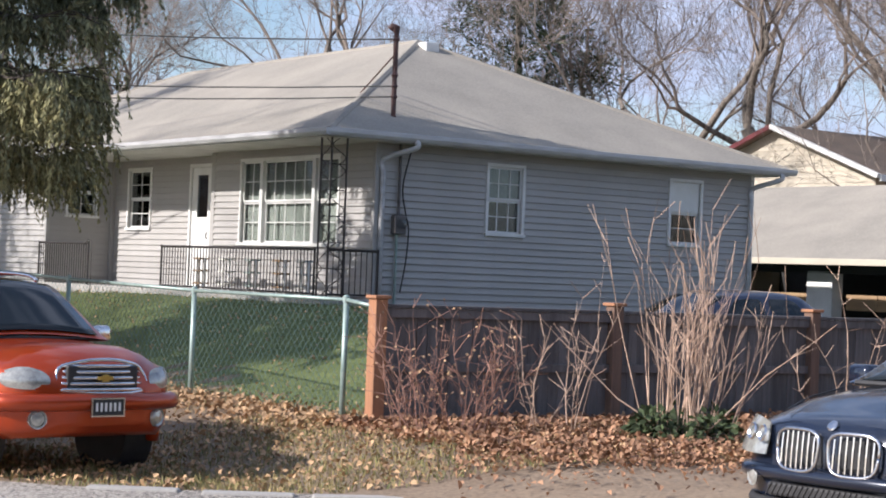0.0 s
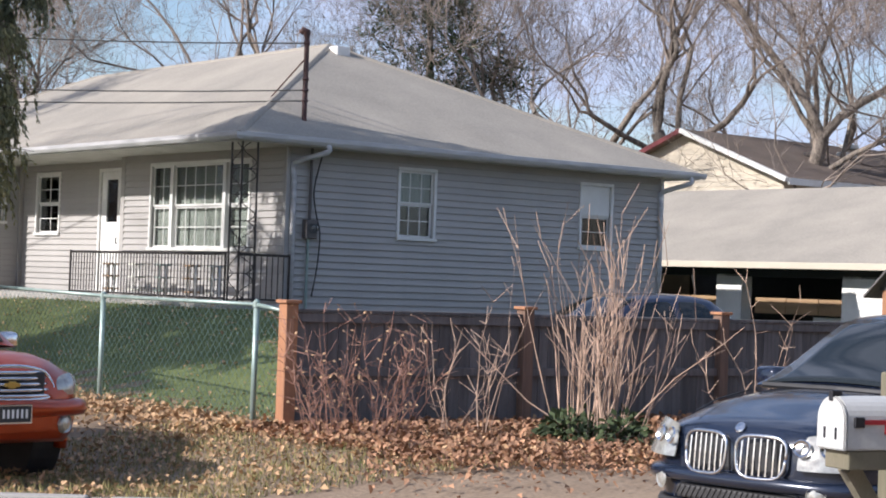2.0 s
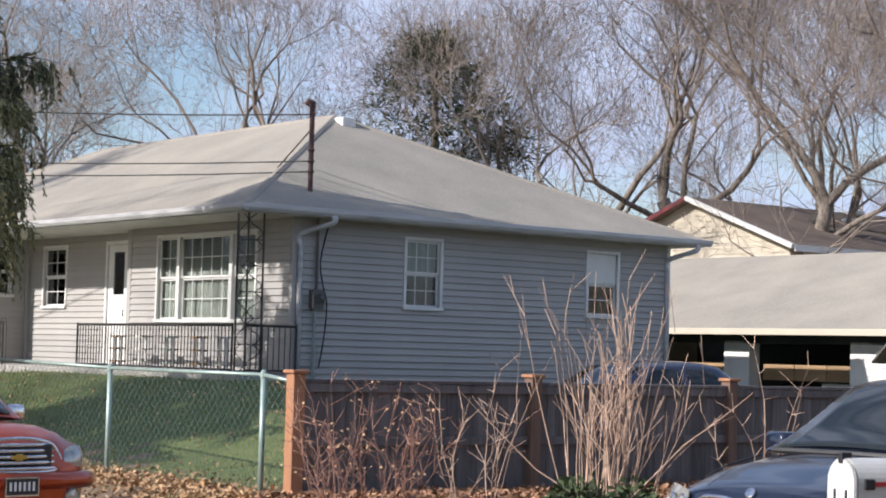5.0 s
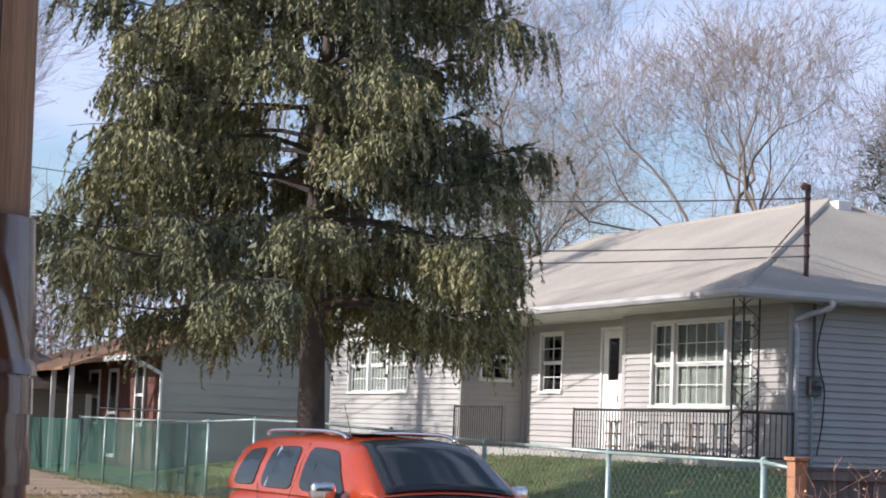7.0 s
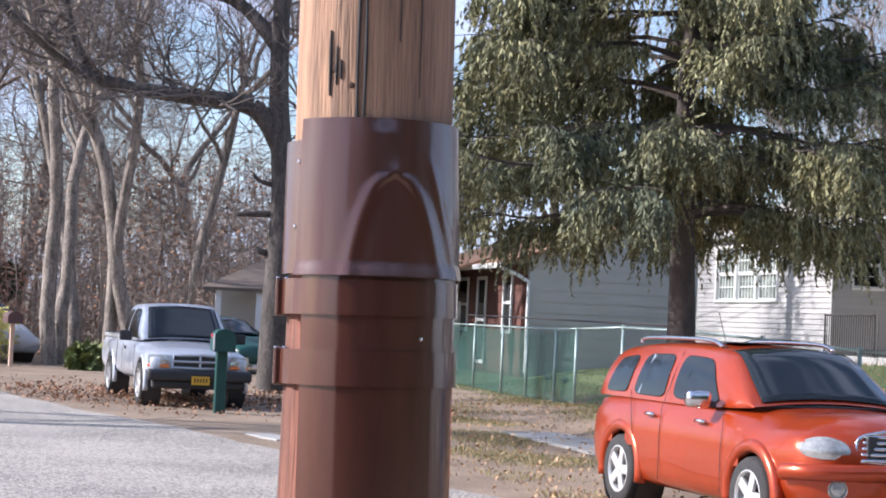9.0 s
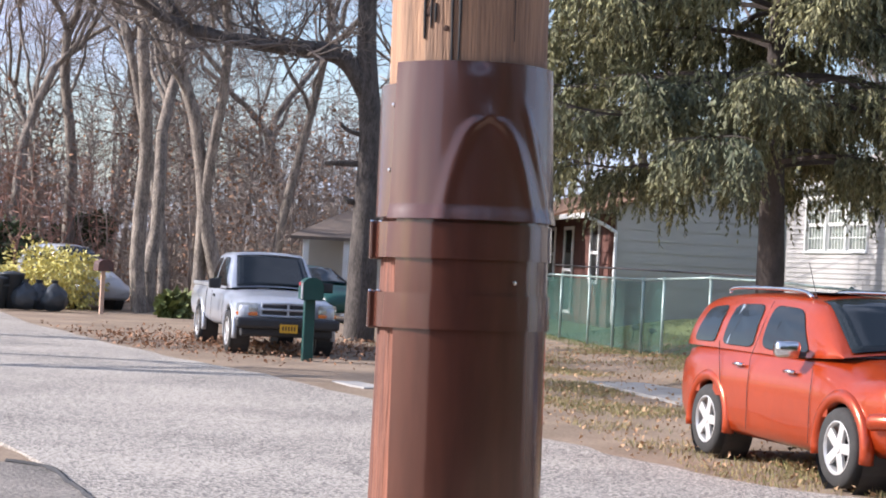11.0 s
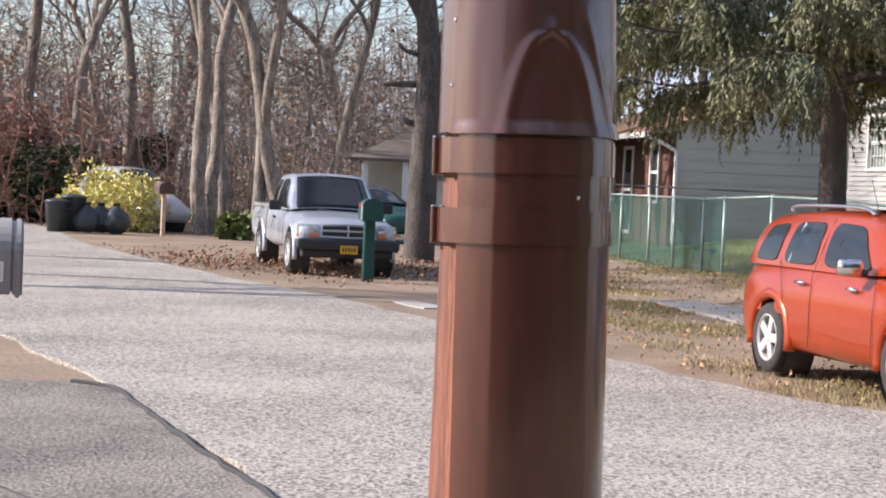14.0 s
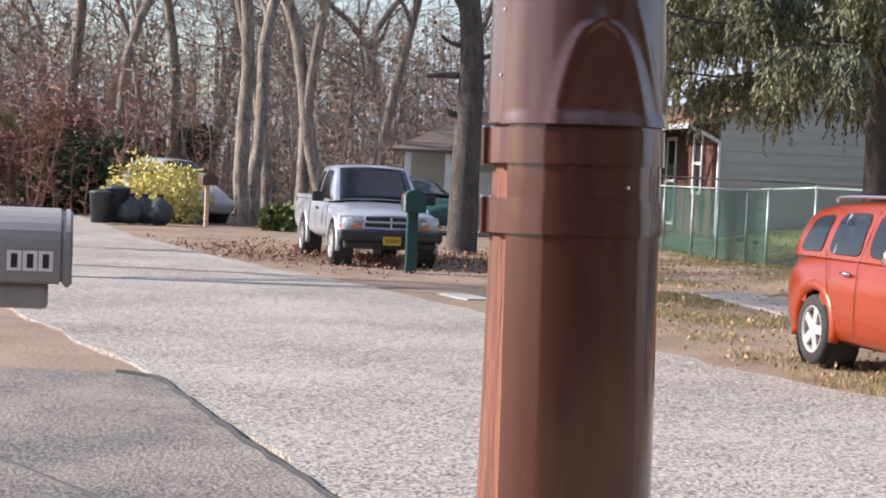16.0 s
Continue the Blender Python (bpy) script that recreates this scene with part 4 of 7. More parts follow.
def bare_meshes(seed, tall=17.0, girth=0.32, fork=0.28, levels=7, spread=0.62, lean=(0, 0), bole=0.34):
    """Trunk with main limbs, and a crown of ever finer branches, as two meshes."""
    rng = random.Random(seed)
    tv, tf, cv, cf = [], [], [], []

    def grow(p, d, r, length, level):
        steps = (6, 5, 4, 3, 3, 2, 2, 1)[level]
        pts = [p]
        for i in range(steps):
            bend = Vector((rng.gauss(0, 1), rng.gauss(0, 1), rng.gauss(0, 0.6))) * (0.09 if level == 0 else 0.24)
            d = (d + bend + Vector((0, 0, 0.02 if level == 0 else 0.10))).normalized()
            pts.append(pts[-1] + d * length / steps)
        end = r * (0.6 if level else 0.66)
        for i in range(steps):
            ra, rb = r + (end - r) * i / steps, r + (end - r) * (i + 1) / steps
            if level < 2:
                prism(tv, tf, pts[i], pts[i + 1], ra, rb, 10 if level == 0 else 7)
            else:
                prism(cv, cf, pts[i], pts[i + 1], ra, rb, 5 if level == 2 else 3)
        if level >= levels:
            return
        kids = 6 if level == 0 else rng.randint(3, 4) if level < 3 else rng.choice((3, 3, 4)) if level < 6 else 3
        for k in range(kids):
            t = 1.0 if k < 2 else rng.uniform(fork + 0.12, 0.95)
            i = min(steps - 1, int(t * steps))
            at = pts[i].lerp(pts[i + 1], t * steps - i) if t < 1 else pts[-1]
            out = Vector((rng.gauss(0, 1), rng.gauss(0, 1), rng.gauss(0.15, 0.5)))
            out = (out - d * out.dot(d)).normalized()
            nd = (d + out * spread * rng.uniform(0.6, 1.35)).normalized()
            grow(at, nd, max(0.0055, (end if t == 1.0 else r * 0.5) * rng.uniform(0.58, 0.86)), (length if level else tall * 0.27) * rng.uniform(0.58, 0.86), level + 1)

    d0 = Vector((lean[0], lean[1], 1)).normalized()
    grow(Vector((0, 0, -0.3)), d0, girth, tall * bole, 0)
    return tv, tf, cv, cf


def bare_tree(name, label, seed, at, **how):
    tv, tf, cv, cf = bare_meshes(seed, **how)
    o = thing(name, pose(*at), label, "tree", "bare trees")
    raw("trunk", tv, tf, M_BARK, o, smooth=True)
    raw("crown", cv, cf, M_TWIG, o)
    return o


def polar(az, d, turn=0.0, z=None):
    """A place by its bearing to the left of +y and its distance from the kerb corner across the street."""
    x, y = -d * math.sin(radians(az)), d * math.cos(radians(az))
    return (x, y, height(x, y) if z is None else z, 0, 0, turn)


def plant_bare_trees():
    oak = "tall leafless oak with a spreading grey crown"
    a = bare_tree("oak_tree", oak, 11, polar(1.7, 57), tall=19, girth=0.30, levels=7, spread=0.66)
    b = bare_tree("oak_tree", oak, 23, polar(-12.5, 58), tall=20, girth=0.32, levels=6, spread=0.62)
    c = bare_tree("woodland_tree", "slender leafless woodland tree", 37, polar(9, 66), tall=18, girth=0.17, levels=6, spread=0.5, bole=0.5, fork=0.5)
    d = bare_tree("woodland_tree", "leaning leafless woodland tree with a pale trunk", 51, polar(34.95, 52), tall=18, girth=0.22, levels=6, spread=0.55, lean=(-0.17, -0.08), fork=0.5, bole=0.5)
    e = bare_tree("woodland_tree", "slender leafless woodland tree", 64, polar(34.65, 53), tall=17, girth=0.21, levels=6, spread=0.5, fork=0.5, bole=0.48)
    rng = random.Random(8)
    spots = [(-9.6, 61, a), (-14.5, 64, a), (-5.2, 60, a), (-19, 57, a), (-23, 66, c), (-8.0, 68, b), (-16, 70, b), (8.6, 74, a), (12.5, 70, b), (16, 62, c), (20, 66, a), (25, 64, e),
             (34.3, 56, c), (33.35, 50, c), (32.7, 50, e), (31.1, 60, c), (37.2, 62, d), (37.8, 68, c), (39.0, 60, e), (40.0, 64, d), (29, 78, c), (42.8, 60, d), (36.2, 84, b), (33.0, 80, a), (40.6, 86, a), (30.2, 84, b), (-28, 60, b),
             # these three are added out of view to throw shadows across the road
             (50.5, 38, e), (54.5, 33, c), (59, 30, e)]
    for az, dist, src in spots:
        m = pose(*polar(az, dist, rng.uniform(0, 360)))
        o = copy_thing(src, m)
        o.scale = [rng.uniform(0.82, 1.12)] * 3


def street_oak():
    """The big tree by the street, its long limb reaching over the road."""
    rng = random.Random(5)
    o = thing("oak_tree", pose(*polar(28.4, 40)), "big old leafless oak with a long limb over the road", "tree", "bare trees")
    tv, tf, cv, cf = [], [], [], []
    left = Vector((-math.cos(radians(28.4)), -math.sin(radians(28.4)), 0))

    def limb(pts, r0, r1, seg=9):
        pts = curve_points(pts, 5)
        n = len(pts) - 1
        for i in range(n):
            prism(tv, tf, pts[i], pts[i + 1], r0 + (r1 - r0) * i / n, r0 + (r1 - r0) * (i + 1) / n, seg)
        return pts

    def twigs(p, d, r, length, level):
        pts = [p]
        for i in range(3):
            d = (d + Vector((rng.gauss(0, 0.28), rng.gauss(0, 0.28), rng.gauss(0.04, 0.24)))).normalized()
            pts.append(pts[-1] + d * length / 3)
        for i in range(3):
            prism(cv, cf, pts[i], pts[i + 1], r * (1 - 0.15 * i), r * (1 - 0.15 * (i + 1)), 5 if level < 2 else 3)
        if level < 4:
            for k in range(rng.randint(2, 3)):
                q = pts[rng.randint(1, 3)]
                twigs(q, (d + Vector((rng.gauss(0, 0.8), rng.gauss(0, 0.8), rng.gauss(0.1, 0.6)))).normalized(), max(0.009, r * 0.58), length * rng.uniform(0.55, 0.8), level + 1)

    trunk = limb([Vector((0, 0, -0.3)), Vector((0.02, 0, 2.0)), left * -0.05 + Vector((0, 0, 4.2)), left * 0.15 + Vector((0, 0, 6.4)), left * 0.1 + Vector((0, 0, 9.5)), left * -0.5 + Vector((0, 0, 14))], 0.36, 0.12, 10)
    arms = [limb([left * 0.05 + Vector((0, 0, 5.2)), left * 0.7 + Vector((0, 0, 6.0)), left * 2.2 + Vector((0, 0, 6.15)), left * 4.2 + Vector((0, 0, 6.5)), left * 6.2 + Vector((0, 0, 8.0)), left * 8 + Vector((0, -0.4, 9.4))], 0.24, 0.06),
            limb([left * 0.15 + Vector((0, 0, 7.2)), left * 1.4 + Vector((0, 0.3, 8.3)), left * 3.6 + Vector((0, 0.5, 8.6)), left * 6 + Vector((0, 0.6, 9.8))], 0.17, 0.05),
            limb([left * 0.12 + Vector((0, 0, 8.4)), left * -1.6 + Vector((0, 0, 10)), left * -3.4 + Vector((0, 0.4, 12))], 0.16, 0.05),
            limb([left * 4.0 + Vector((0, 0, 6.4)), left * 4.8 + Vector((0, 0.4, 7.6)), left * 5.2 + Vector((0, 0.7, 9.6))], 0.1, 0.04, 6)]
    for z, reach, up, r in ((2.9, 0.42, 0.12, 0.085), (3.75, 0.85, -0.04, 0.08), (4.35, 0.55, 0.2, 0.06), (4.1, -0.6, 0.15, 0.07)):
        limb([left * reach * 0.2 + Vector((0, 0, z)), left * reach * 0.7 + Vector((0, -0.1, z + up * 0.4)), left * reach + Vector((0, -0.1, z + up))], r, r * 0.6, 7)
    for run in [trunk[14:], *arms]:
        for p in run[4:]:
            for k in range(2):
                twigs(p, (left * rng.uniform(-0.3, 1.0) + Vector((rng.gauss(0, 0.6), rng.gauss(0, 0.6), rng.gauss(0.5, 0.6)))).normalized(), 0.036, rng.uniform(0.9, 1.8), 0)
    raw("trunk", tv, tf, M_OAKBARK, o, smooth=True)
    raw("crown", cv, cf, M_OAKTWIG, o)


def spruce():
    """An old spruce: tiers of long boughs, each hung with separate drooping sprays, dark gaps between."""
    rng = random.Random(3)
    base = polar(16.2, 26.0)
    o = thing("spruce_tree", pose(*base), "large old spruce with drooping olive-green branches", "tree")
    part("trunk", tubes((curve_points([(0, 0, -0.3), (0.02, 0, 1.6), (-0.05, 0.03, 4.5), (0.05, 0, 8), (0, 0, 16.4)], 4), [0.25 - 0.0145 * i for i in range(17)]), seg=14), M_SPRUCEBARK, o, smooth=True)
    bv, bf, nv, nf = [], [], [], []

    def blade(p, d, size):
        """One needled sprig: a narrow leaf folded along its middle."""
        w = d.cross(Vector((rng.gauss(0, 1), rng.gauss(0, 1), rng.gauss(0, 1))))
        if w.length < 1e-4:
            return
        w = w.normalized() * size * 0.15
        k = len(nv)
        nv.extend((tuple(p), tuple(p + d * size * 0.45 + w), tuple(p + d * size), tuple(p + d * size * 0.45 - w)))
        nf.append((k, k + 1, k + 2, k + 3))

    def strand(p, d, length, fall=0.16):
        n = max(3, int(length / 0.085))
        for i in range(n):
            q = p + d * (length / n)
            for k in range(6):
                out = Vector((rng.gauss(0, 1), rng.gauss(0, 1), rng.gauss(-0.2, 0.7))).normalized()
                blade(p.lerp(q, rng.random()), (d * 0.9 + out * 0.5).normalized(), rng.uniform(0.065, 0.12) * (1.15 - 0.5 * i / n))
            d = (d + Vector((rng.gauss(0, 0.07), rng.gauss(0, 0.07), -fall))).normalized()
            p = q

    def spray(p, along, across, size):
        """A branchlet with its curtain of hanging shoots."""
        side = rng.choice((-1, 1))
        d = (along * rng.uniform(0.4, 1.0) + across * side * rng.uniform(0.2, 0.9) + Vector((0, 0, rng.uniform(-0.1, 0.2)))).normalized()
        pts = [p]
        for k in range(4):
            d = (d + Vector((rng.gauss(0, 0.08), rng.gauss(0, 0.08), -0.09))).normalized()
            pts.append(pts[-1] + d * size / 4)
        for k in range(4):
            prism(bv, bf, pts[k], pts[k + 1], 0.012 - 0.002 * k, 0.010 - 0.002 * k, 3)
        strand(pts[1], d, size * 0.8, 0.1)
        wide = Vector((-d.y, d.x, 0)) * 0.3
        for k in range(int(13 * size / 0.8)):
            f = rng.uniform(0.3, 4.0)
            i = min(3, int(f))
            q = pts[i].lerp(pts[i + 1], f - i)
            r = rng.uniform(-1, 1)
            strand(q + wide * r * 0.6, (Vector((rng.gauss(0, 0.12), rng.gauss(0, 0.12), -1)) + wide * r + d * 0.25).normalized(), size * rng.uniform(0.35, 0.95), 0.05)

    z, turn = 3.35, 0.4
    while z < 16.0:
        t = (z - 2.4) / 13.8
        radius = 3.5 * (1 - t) ** 0.5
        for k in range(7 if t < 0.6 else 6):
            turn += 2 * math.pi / 6.6 + rng.uniform(-0.35, 0.35)
            if rng.random() < 0.08:
                continue
            way = Vector((math.cos(turn), math.sin(turn), 0))
            length = max(0.6, radius * rng.choice((0.62, 0.8, 0.92, 1.0, 1.08)) * rng.uniform(0.94, 1.04))
            length = min(length, 2.75 if way.dot(Vector((0.96, 0.28, 0))) > 0.2 else 3.7)
            z0 = z + rng.uniform(-0.16, 0.16)
            lift = rng.uniform(-0.02, 0.10)
            pts = curve_points([Vector((0, 0, z0)), way * length * 0.35 + Vector((0, 0, z0 + lift * length)), way * length * 0.72 + Vector((0, 0, z0 - 0.05 * length)), way * length + Vector((0, 0, z0 - 0.06 * length + 0.16))], 4)
            n = len(pts) - 1
            for i in range(n):
                prism(bv, bf, pts[i], pts[i + 1], 0.042 * (1 - i / n) + 0.008, 0.042 * (1 - (i + 1) / n) + 0.008, 4)
            across = Vector((-way.y, way.x, 0))
            m = max(4, int(length * 5.0))
            for j in range(m):
                f = (0.26 + 0.72 * (j + rng.random()) / m) * n
                i = min(n - 1, int(f))
                spray(pts[i].lerp(pts[i + 1], f - i), way, across, rng.uniform(0.5, 0.95) * (1.0 if t < 0.6 else 0.75))
            strand(pts[-2], (pts[-1] - pts[-2]).normalized(), 0.45, -0.02)
            for side in (-0.5, 0.5):
                strand(pts[-2], (way + across * side + Vector((0, 0, 0.2))).normalized(), 0.4, 0.0)
        z += 0.50 + 0.12 * t + rng.uniform(-0.06, 0.06)
    raw("branch_wood", bv, bf, M_SPRUCEBARK, o)
    raw("needles", nv, nf, M_NEEDLE, o)


def pine():
    """The dark evergreen behind the roof."""
    rng = random.Random(9)
    o = thing("pine_tree", pose(*polar(-2.0, 60)), "dark ragged pine standing behind the house", "tree")
    part("trunk", tubes(([(0, 0, -0.3), (0.1, 0, 6), (0, 0.1, 11.5)], [0.3, 0.2, 0.05]), seg=9), M_BARK, o, smooth=True)
    nv, nf = [], []
    for i in range(360):
        z = rng.uniform(3.5, 11.8)
        r = 5.2 * (1 - (z - 3.4) / 8.6) ** 0.6
        t = rng.uniform(0, 2 * math.pi)
        c = Vector((math.cos(t), math.sin(t), 0)) * r * math.sqrt(rng.random()) + Vector((0, 0, z))
        for k in range(46):
            d = Vector((rng.gauss(0, 1), rng.gauss(0, 1), rng.gauss(0.2, 0.6))).normalized()
            p = c + d * rng.uniform(0.0, 0.45)
            w = d.orthogonal().normalized() * 0.022
            j = len(nv)
            nv.extend((tuple(p), tuple(p + d * 0.16 + w), tuple(p + d * 0.34), tuple(p + d * 0.16 - w)))
            nf.append((j, j + 1, j + 2, j + 3))
    raw("needles", nv, nf, M_EVERGREEN, o)


def thicket(name, label, seed, count, az0, az1, d0, d1, tall, material, radius=0.035, twig=6):
    """Undergrowth and far woods that nobody could count."""
    rng = random.Random(seed)
    v, f = [], []
    for i in range(count):
        az, d = rng.uniform(az0, az1), rng.uniform(d0, d1)
        x, y, z0 = polar(az, d)[:3]
        p = Vector((x, y, z0 - 0.1))
        h = tall * rng.uniform(0.35, 1.1)
        r = radius * rng.uniform(0.4, 1.6)
        dr = Vector((rng.gauss(0, 0.12), rng.gauss(0, 0.12), 1)).normalized()
        for s in range(4):
            q = p + dr * h / 4
            prism(v, f, p, q, r * (1 - s * 0.22), r * (1 - (s + 1) * 0.22), 3)
            for k in range(twig):
                e = Vector((rng.gauss(0, 1), rng.gauss(0, 1), rng.gauss(0.5, 0.5))).normalized()
                a = p.lerp(q, rng.random())
                ln = h * rng.uniform(0.06, 0.2)
                b = a + e * ln
                prism(v, f, a, b, max(0.008, r * 0.35), 0.007, 3)
                e2 = (e + Vector((rng.gauss(0, 0.7), rng.gauss(0, 0.7), rng.gauss(0.2, 0.5)))).normalized()
                prism(v, f, a.lerp(b, 0.6), a.lerp(b, 0.6) + e2 * ln * 0.7, 0.009, 0.006, 3)
            dr = (dr + Vector((rng.gauss(0, 0.12), rng.gauss(0, 0.12), 0.1))).normalized()
            p = q
    return tagged(raw(name, v, f, material), label, "woods", kind="stuff")


def leafy_bush(name, label, at, radius, tall, material, seed, count, size, category="bush"):
    rng = random.Random(seed)
    o = thing(name, pose(*at), label, category)
    v, f, sv, sf = [], [], [], []
    for i in range(26):
        t = rng.uniform(0, 2 * math.pi)
        tip = Vector((math.cos(t) * radius * rng.uniform(0.2, 0.85), math.sin(t) * radius * rng.uniform(0.2, 0.85), tall * rng.uniform(0.6, 0.95)))
        prism(sv, sf, Vector((0, 0, -0.1)), tip * 0.5 + Vector((0, 0, 0.1)), 0.02, 0.014, 4)
        prism(sv, sf, tip * 0.5 + Vector((0, 0, 0.1)), tip, 0.014, 0.006, 3)
    lumps = [(Vector((rng.uniform(-1, 1) * radius * 0.75, rng.uniform(-1, 1) * radius * 0.75, tall * rng.uniform(0.2, 0.85))), radius * rng.uniform(0.22, 0.45)) for i in range(22)]
    for i in range(count):
        c, r = rng.choice(lumps)
        d = Vector((rng.gauss(0, 1), rng.gauss(0, 1), rng.gauss(0, 0.9))).normalized()
        p = c + d * r * rng.uniform(0.55, 1.1)
        if p.z < 0.03:
            continue
        w = d.cross(Vector((rng.gauss(0, 1), rng.gauss(0, 1), rng.gauss(0, 1)))).normalized() * size * 0.32
        d2 = (d + Vector((0, 0, -0.4))).normalized()
        j = len(v)
        v.extend((tuple(p), tuple(p + d2 * size * 0.5 + w), tuple(p + d2 * size), tuple(p + d2 * size * 0.5 - w)))
        f.append((j, j + 1, j + 2, j + 3))
    raw("stems", sv, sf, M_TWIG, o)
    raw("leaves", v, f, material, o)
    return o


def cane_shrub():
    """The tall bundle of bare tan canes before the board fence."""
    rng = random.Random(21)
    o = thing("cane_shrub", pose(2.45, 18.05, height(2.45, 18.05)), "tall bare shrub of many tan canes by the board fence", "shrub")
    for i in range(56):
        v, f = [], []
        t = rng.uniform(0, 2 * math.pi)
        p = Vector((math.cos(t) * rng.uniform(0, 0.42) + 0.05, math.sin(t) * rng.uniform(0, 0.25), -0.05))
        d = Vector((rng.gauss(0.03, 0.10) + p.x * 0.5, rng.gauss(0, 0.12), 1)).normalized()
        h, r = rng.uniform(0.9, 2.0), rng.uniform(0.005, 0.0135)
        if i < 4:
            h = 2.3
        n = 7
        for s in range(n):
            q = p + d * h / n
            prism(v, f, p, q, r * (1 - 0.12 * s), r * (1 - 0.12 * (s + 1)), 5)
            if s > 1 and rng.random() < 0.5:
                e = (d + Vector((rng.gauss(0, 0.4), rng.gauss(0, 0.4), rng.gauss(0.3, 0.2)))).normalized()
                m = q + e * rng.uniform(0.2, 0.55)
                prism(v, f, q, m, r * 0.55, r * 0.25, 4)
                if rng.random() < 0.6:
                    prism(v, f, q.lerp(m, 0.5), q.lerp(m, 0.5) + (e + Vector((rng.gauss(0, 0.6), rng.gauss(0, 0.5), 0.3))).normalized() * 0.3, r * 0.35, 0.003, 3)
            d = (d + Vector((rng.gauss(0, 0.045), rng.gauss(0, 0.045), 0.03))).normalized()
            p = q
        raw("cane", v, f, M_CANE, o)
    for sx, sz in ((-1, 0.62), (1, 0.75)):
        v, f = [], []
        p = Vector((0.2 * sx, -0.1, 0.1))
        d = Vector((0.75 * sx, -0.1, sz)).normalized()
        for s in range(6):
            q = p + d * 0.27
            prism(v, f, p, q, 0.009 - 0.001 * s, 0.008 - 0.001 * s, 5)
            d = (d + Vector((rng.gauss(0, 0.1), 0, rng.gauss(0.06, 0.1)))).normalized()
            p = q
        raw("cane", v, f, M_CANE, o)


def twig_shrub(at, spread, tall, count, seed, label, berries=True):
    rng = random.Random(seed)
    o = thing("twig_shrub", pose(*at), label, "shrub")
    lv, lf = [], []
    for i in range(count):
        v, f = [], []
        p = Vector((rng.uniform(-spread, spread) * 0.6, rng.uniform(-0.2, 0.2), -0.04))
        d = Vector((rng.gauss(0, 0.25) + p.x * 0.3, rng.gauss(0, 0.2), 1)).normalized()
        h, r = tall * rng.uniform(0.5, 1.05), rng.uniform(0.004, 0.009)
        for s in range(6):
            q = p + d * h / 6
            prism(v, f, p, q, r * (1 - 0.13 * s), r * (1 - 0.13 * (s + 1)), 4)
            for k in range(2):
                if s and rng.random() < 0.75:
                    e = (d * 0.6 + Vector((rng.gauss(0, 0.8), rng.gauss(0, 0.7), rng.gauss(0.2, 0.4)))).normalized()
                    m = q + e * rng.uniform(0.08, 0.3)
                    prism(v, f, q, m, r * 0.5, 0.002, 3)
                    if berries and rng.random() < 0.5:
                        w = Vector((rng.gauss(0, 1), rng.gauss(0, 1), rng.gauss(0, 1))).normalized() * 0.022
                        u = w.orthogonal().normalized() * 0.015
                        j = len(lv)
                        lv.extend((tuple(m), tuple(m + w * 0.6 + u), tuple(m + w * 1.4), tuple(m + w * 0.6 - u)))
                        lf.append((j, j + 1, j + 2, j + 3))
            d = (d + Vector((rng.gauss(0, 0.14), rng.gauss(0, 0.12), 0.02))).normalized()
            p = q
        raw("stem", v, f, M_REDTWIG if berries else M_CANE, o)
    if lv:
        raw("dry_leaves", lv, lf, M_LEAFPALE, o)


plant_bare_trees()
street_oak()
spruce()
pine()
thicket("undergrowth", "brown leafless undergrowth along the woods", 2, 430, 25, 50, 58, 82, 7.5, M_TWIG, twig=8)
thicket("far_woods", "dense brown leafless woods beyond the road", 5, 430, 24, 53, 80, 108, 11.0, M_TWIG, radius=0.08, twig=8)
# out of view: added to keep skylight and bright reflections off the pole
thicket("far_woods", "unseen evergreen woods added behind the verge to block skylight", 6, 420, -168, -62, 14, 30, 11.0, M_EVERGREEN, radius=0.14, twig=14)
thicket("undergrowth", "reddish leafless brush in the woods", 3, 130, 36, 48, 55, 66, 4.5, M_REDTWIG, twig=8)
thicket("far_woods", "distant brown leafless woods", 4, 420, -32, 52, 84, 120, 12.0, M_TWIG, radius=0.08, twig=6)
cane_shrub()
twig_shrub((0.25, 17.75, height(0.25, 17.75)), 0.75, 1.2, 46, 31, "reddish twiggy shrub with a few dried leaves")
for k, (x, y, h) in enumerate(((1.45, 18.3, 1.75), (1.02, 18.4, 1.3), (4.3, 19.8, 1.9))):
    twig_shrub((x, y, height(x, y)), 0.25, h, 5, 40 + k, "thin bare tan saplings by the board fence", False)
leafy_bush("evergreen_bush", "low dark green bush at the foot of the canes", (2.45, 17.95, 0.1), 0.5, 0.40, M_EVERGREEN, 5, 2600, 0.09)
leafy_bush("yellow_bush", "rounded bush with pale yellow leaves", polar(37.6, 52.5), 1.6, 1.45, M_YELLOWLEAF, 6, 4800, 0.13)
leafy_bush("evergreen_bush", "dark green rounded bush at the wood's edge", polar(39.8, 58), 1.5, 2.2, M_EVERGREEN, 7, 5000, 0.2)
leafy_bush("evergreen_bush", "dark conical evergreen at the wood's edge", polar(37.0, 64), 1.0, 2.9, M_EVERGREEN, 8, 5000, 0.25)
leafy_bush("red_bush", "rust-red twiggy bush at the wood's edge", polar(40.4, 60), 1.9, 3.6, M_REDTWIG, 9, 5200, 0.16)
leafy_bush("evergreen_bush", "pale green brush by the roadside", polar(43, 64), 2.4, 3.0, M_GRASS, 10, 5000, 0.2)
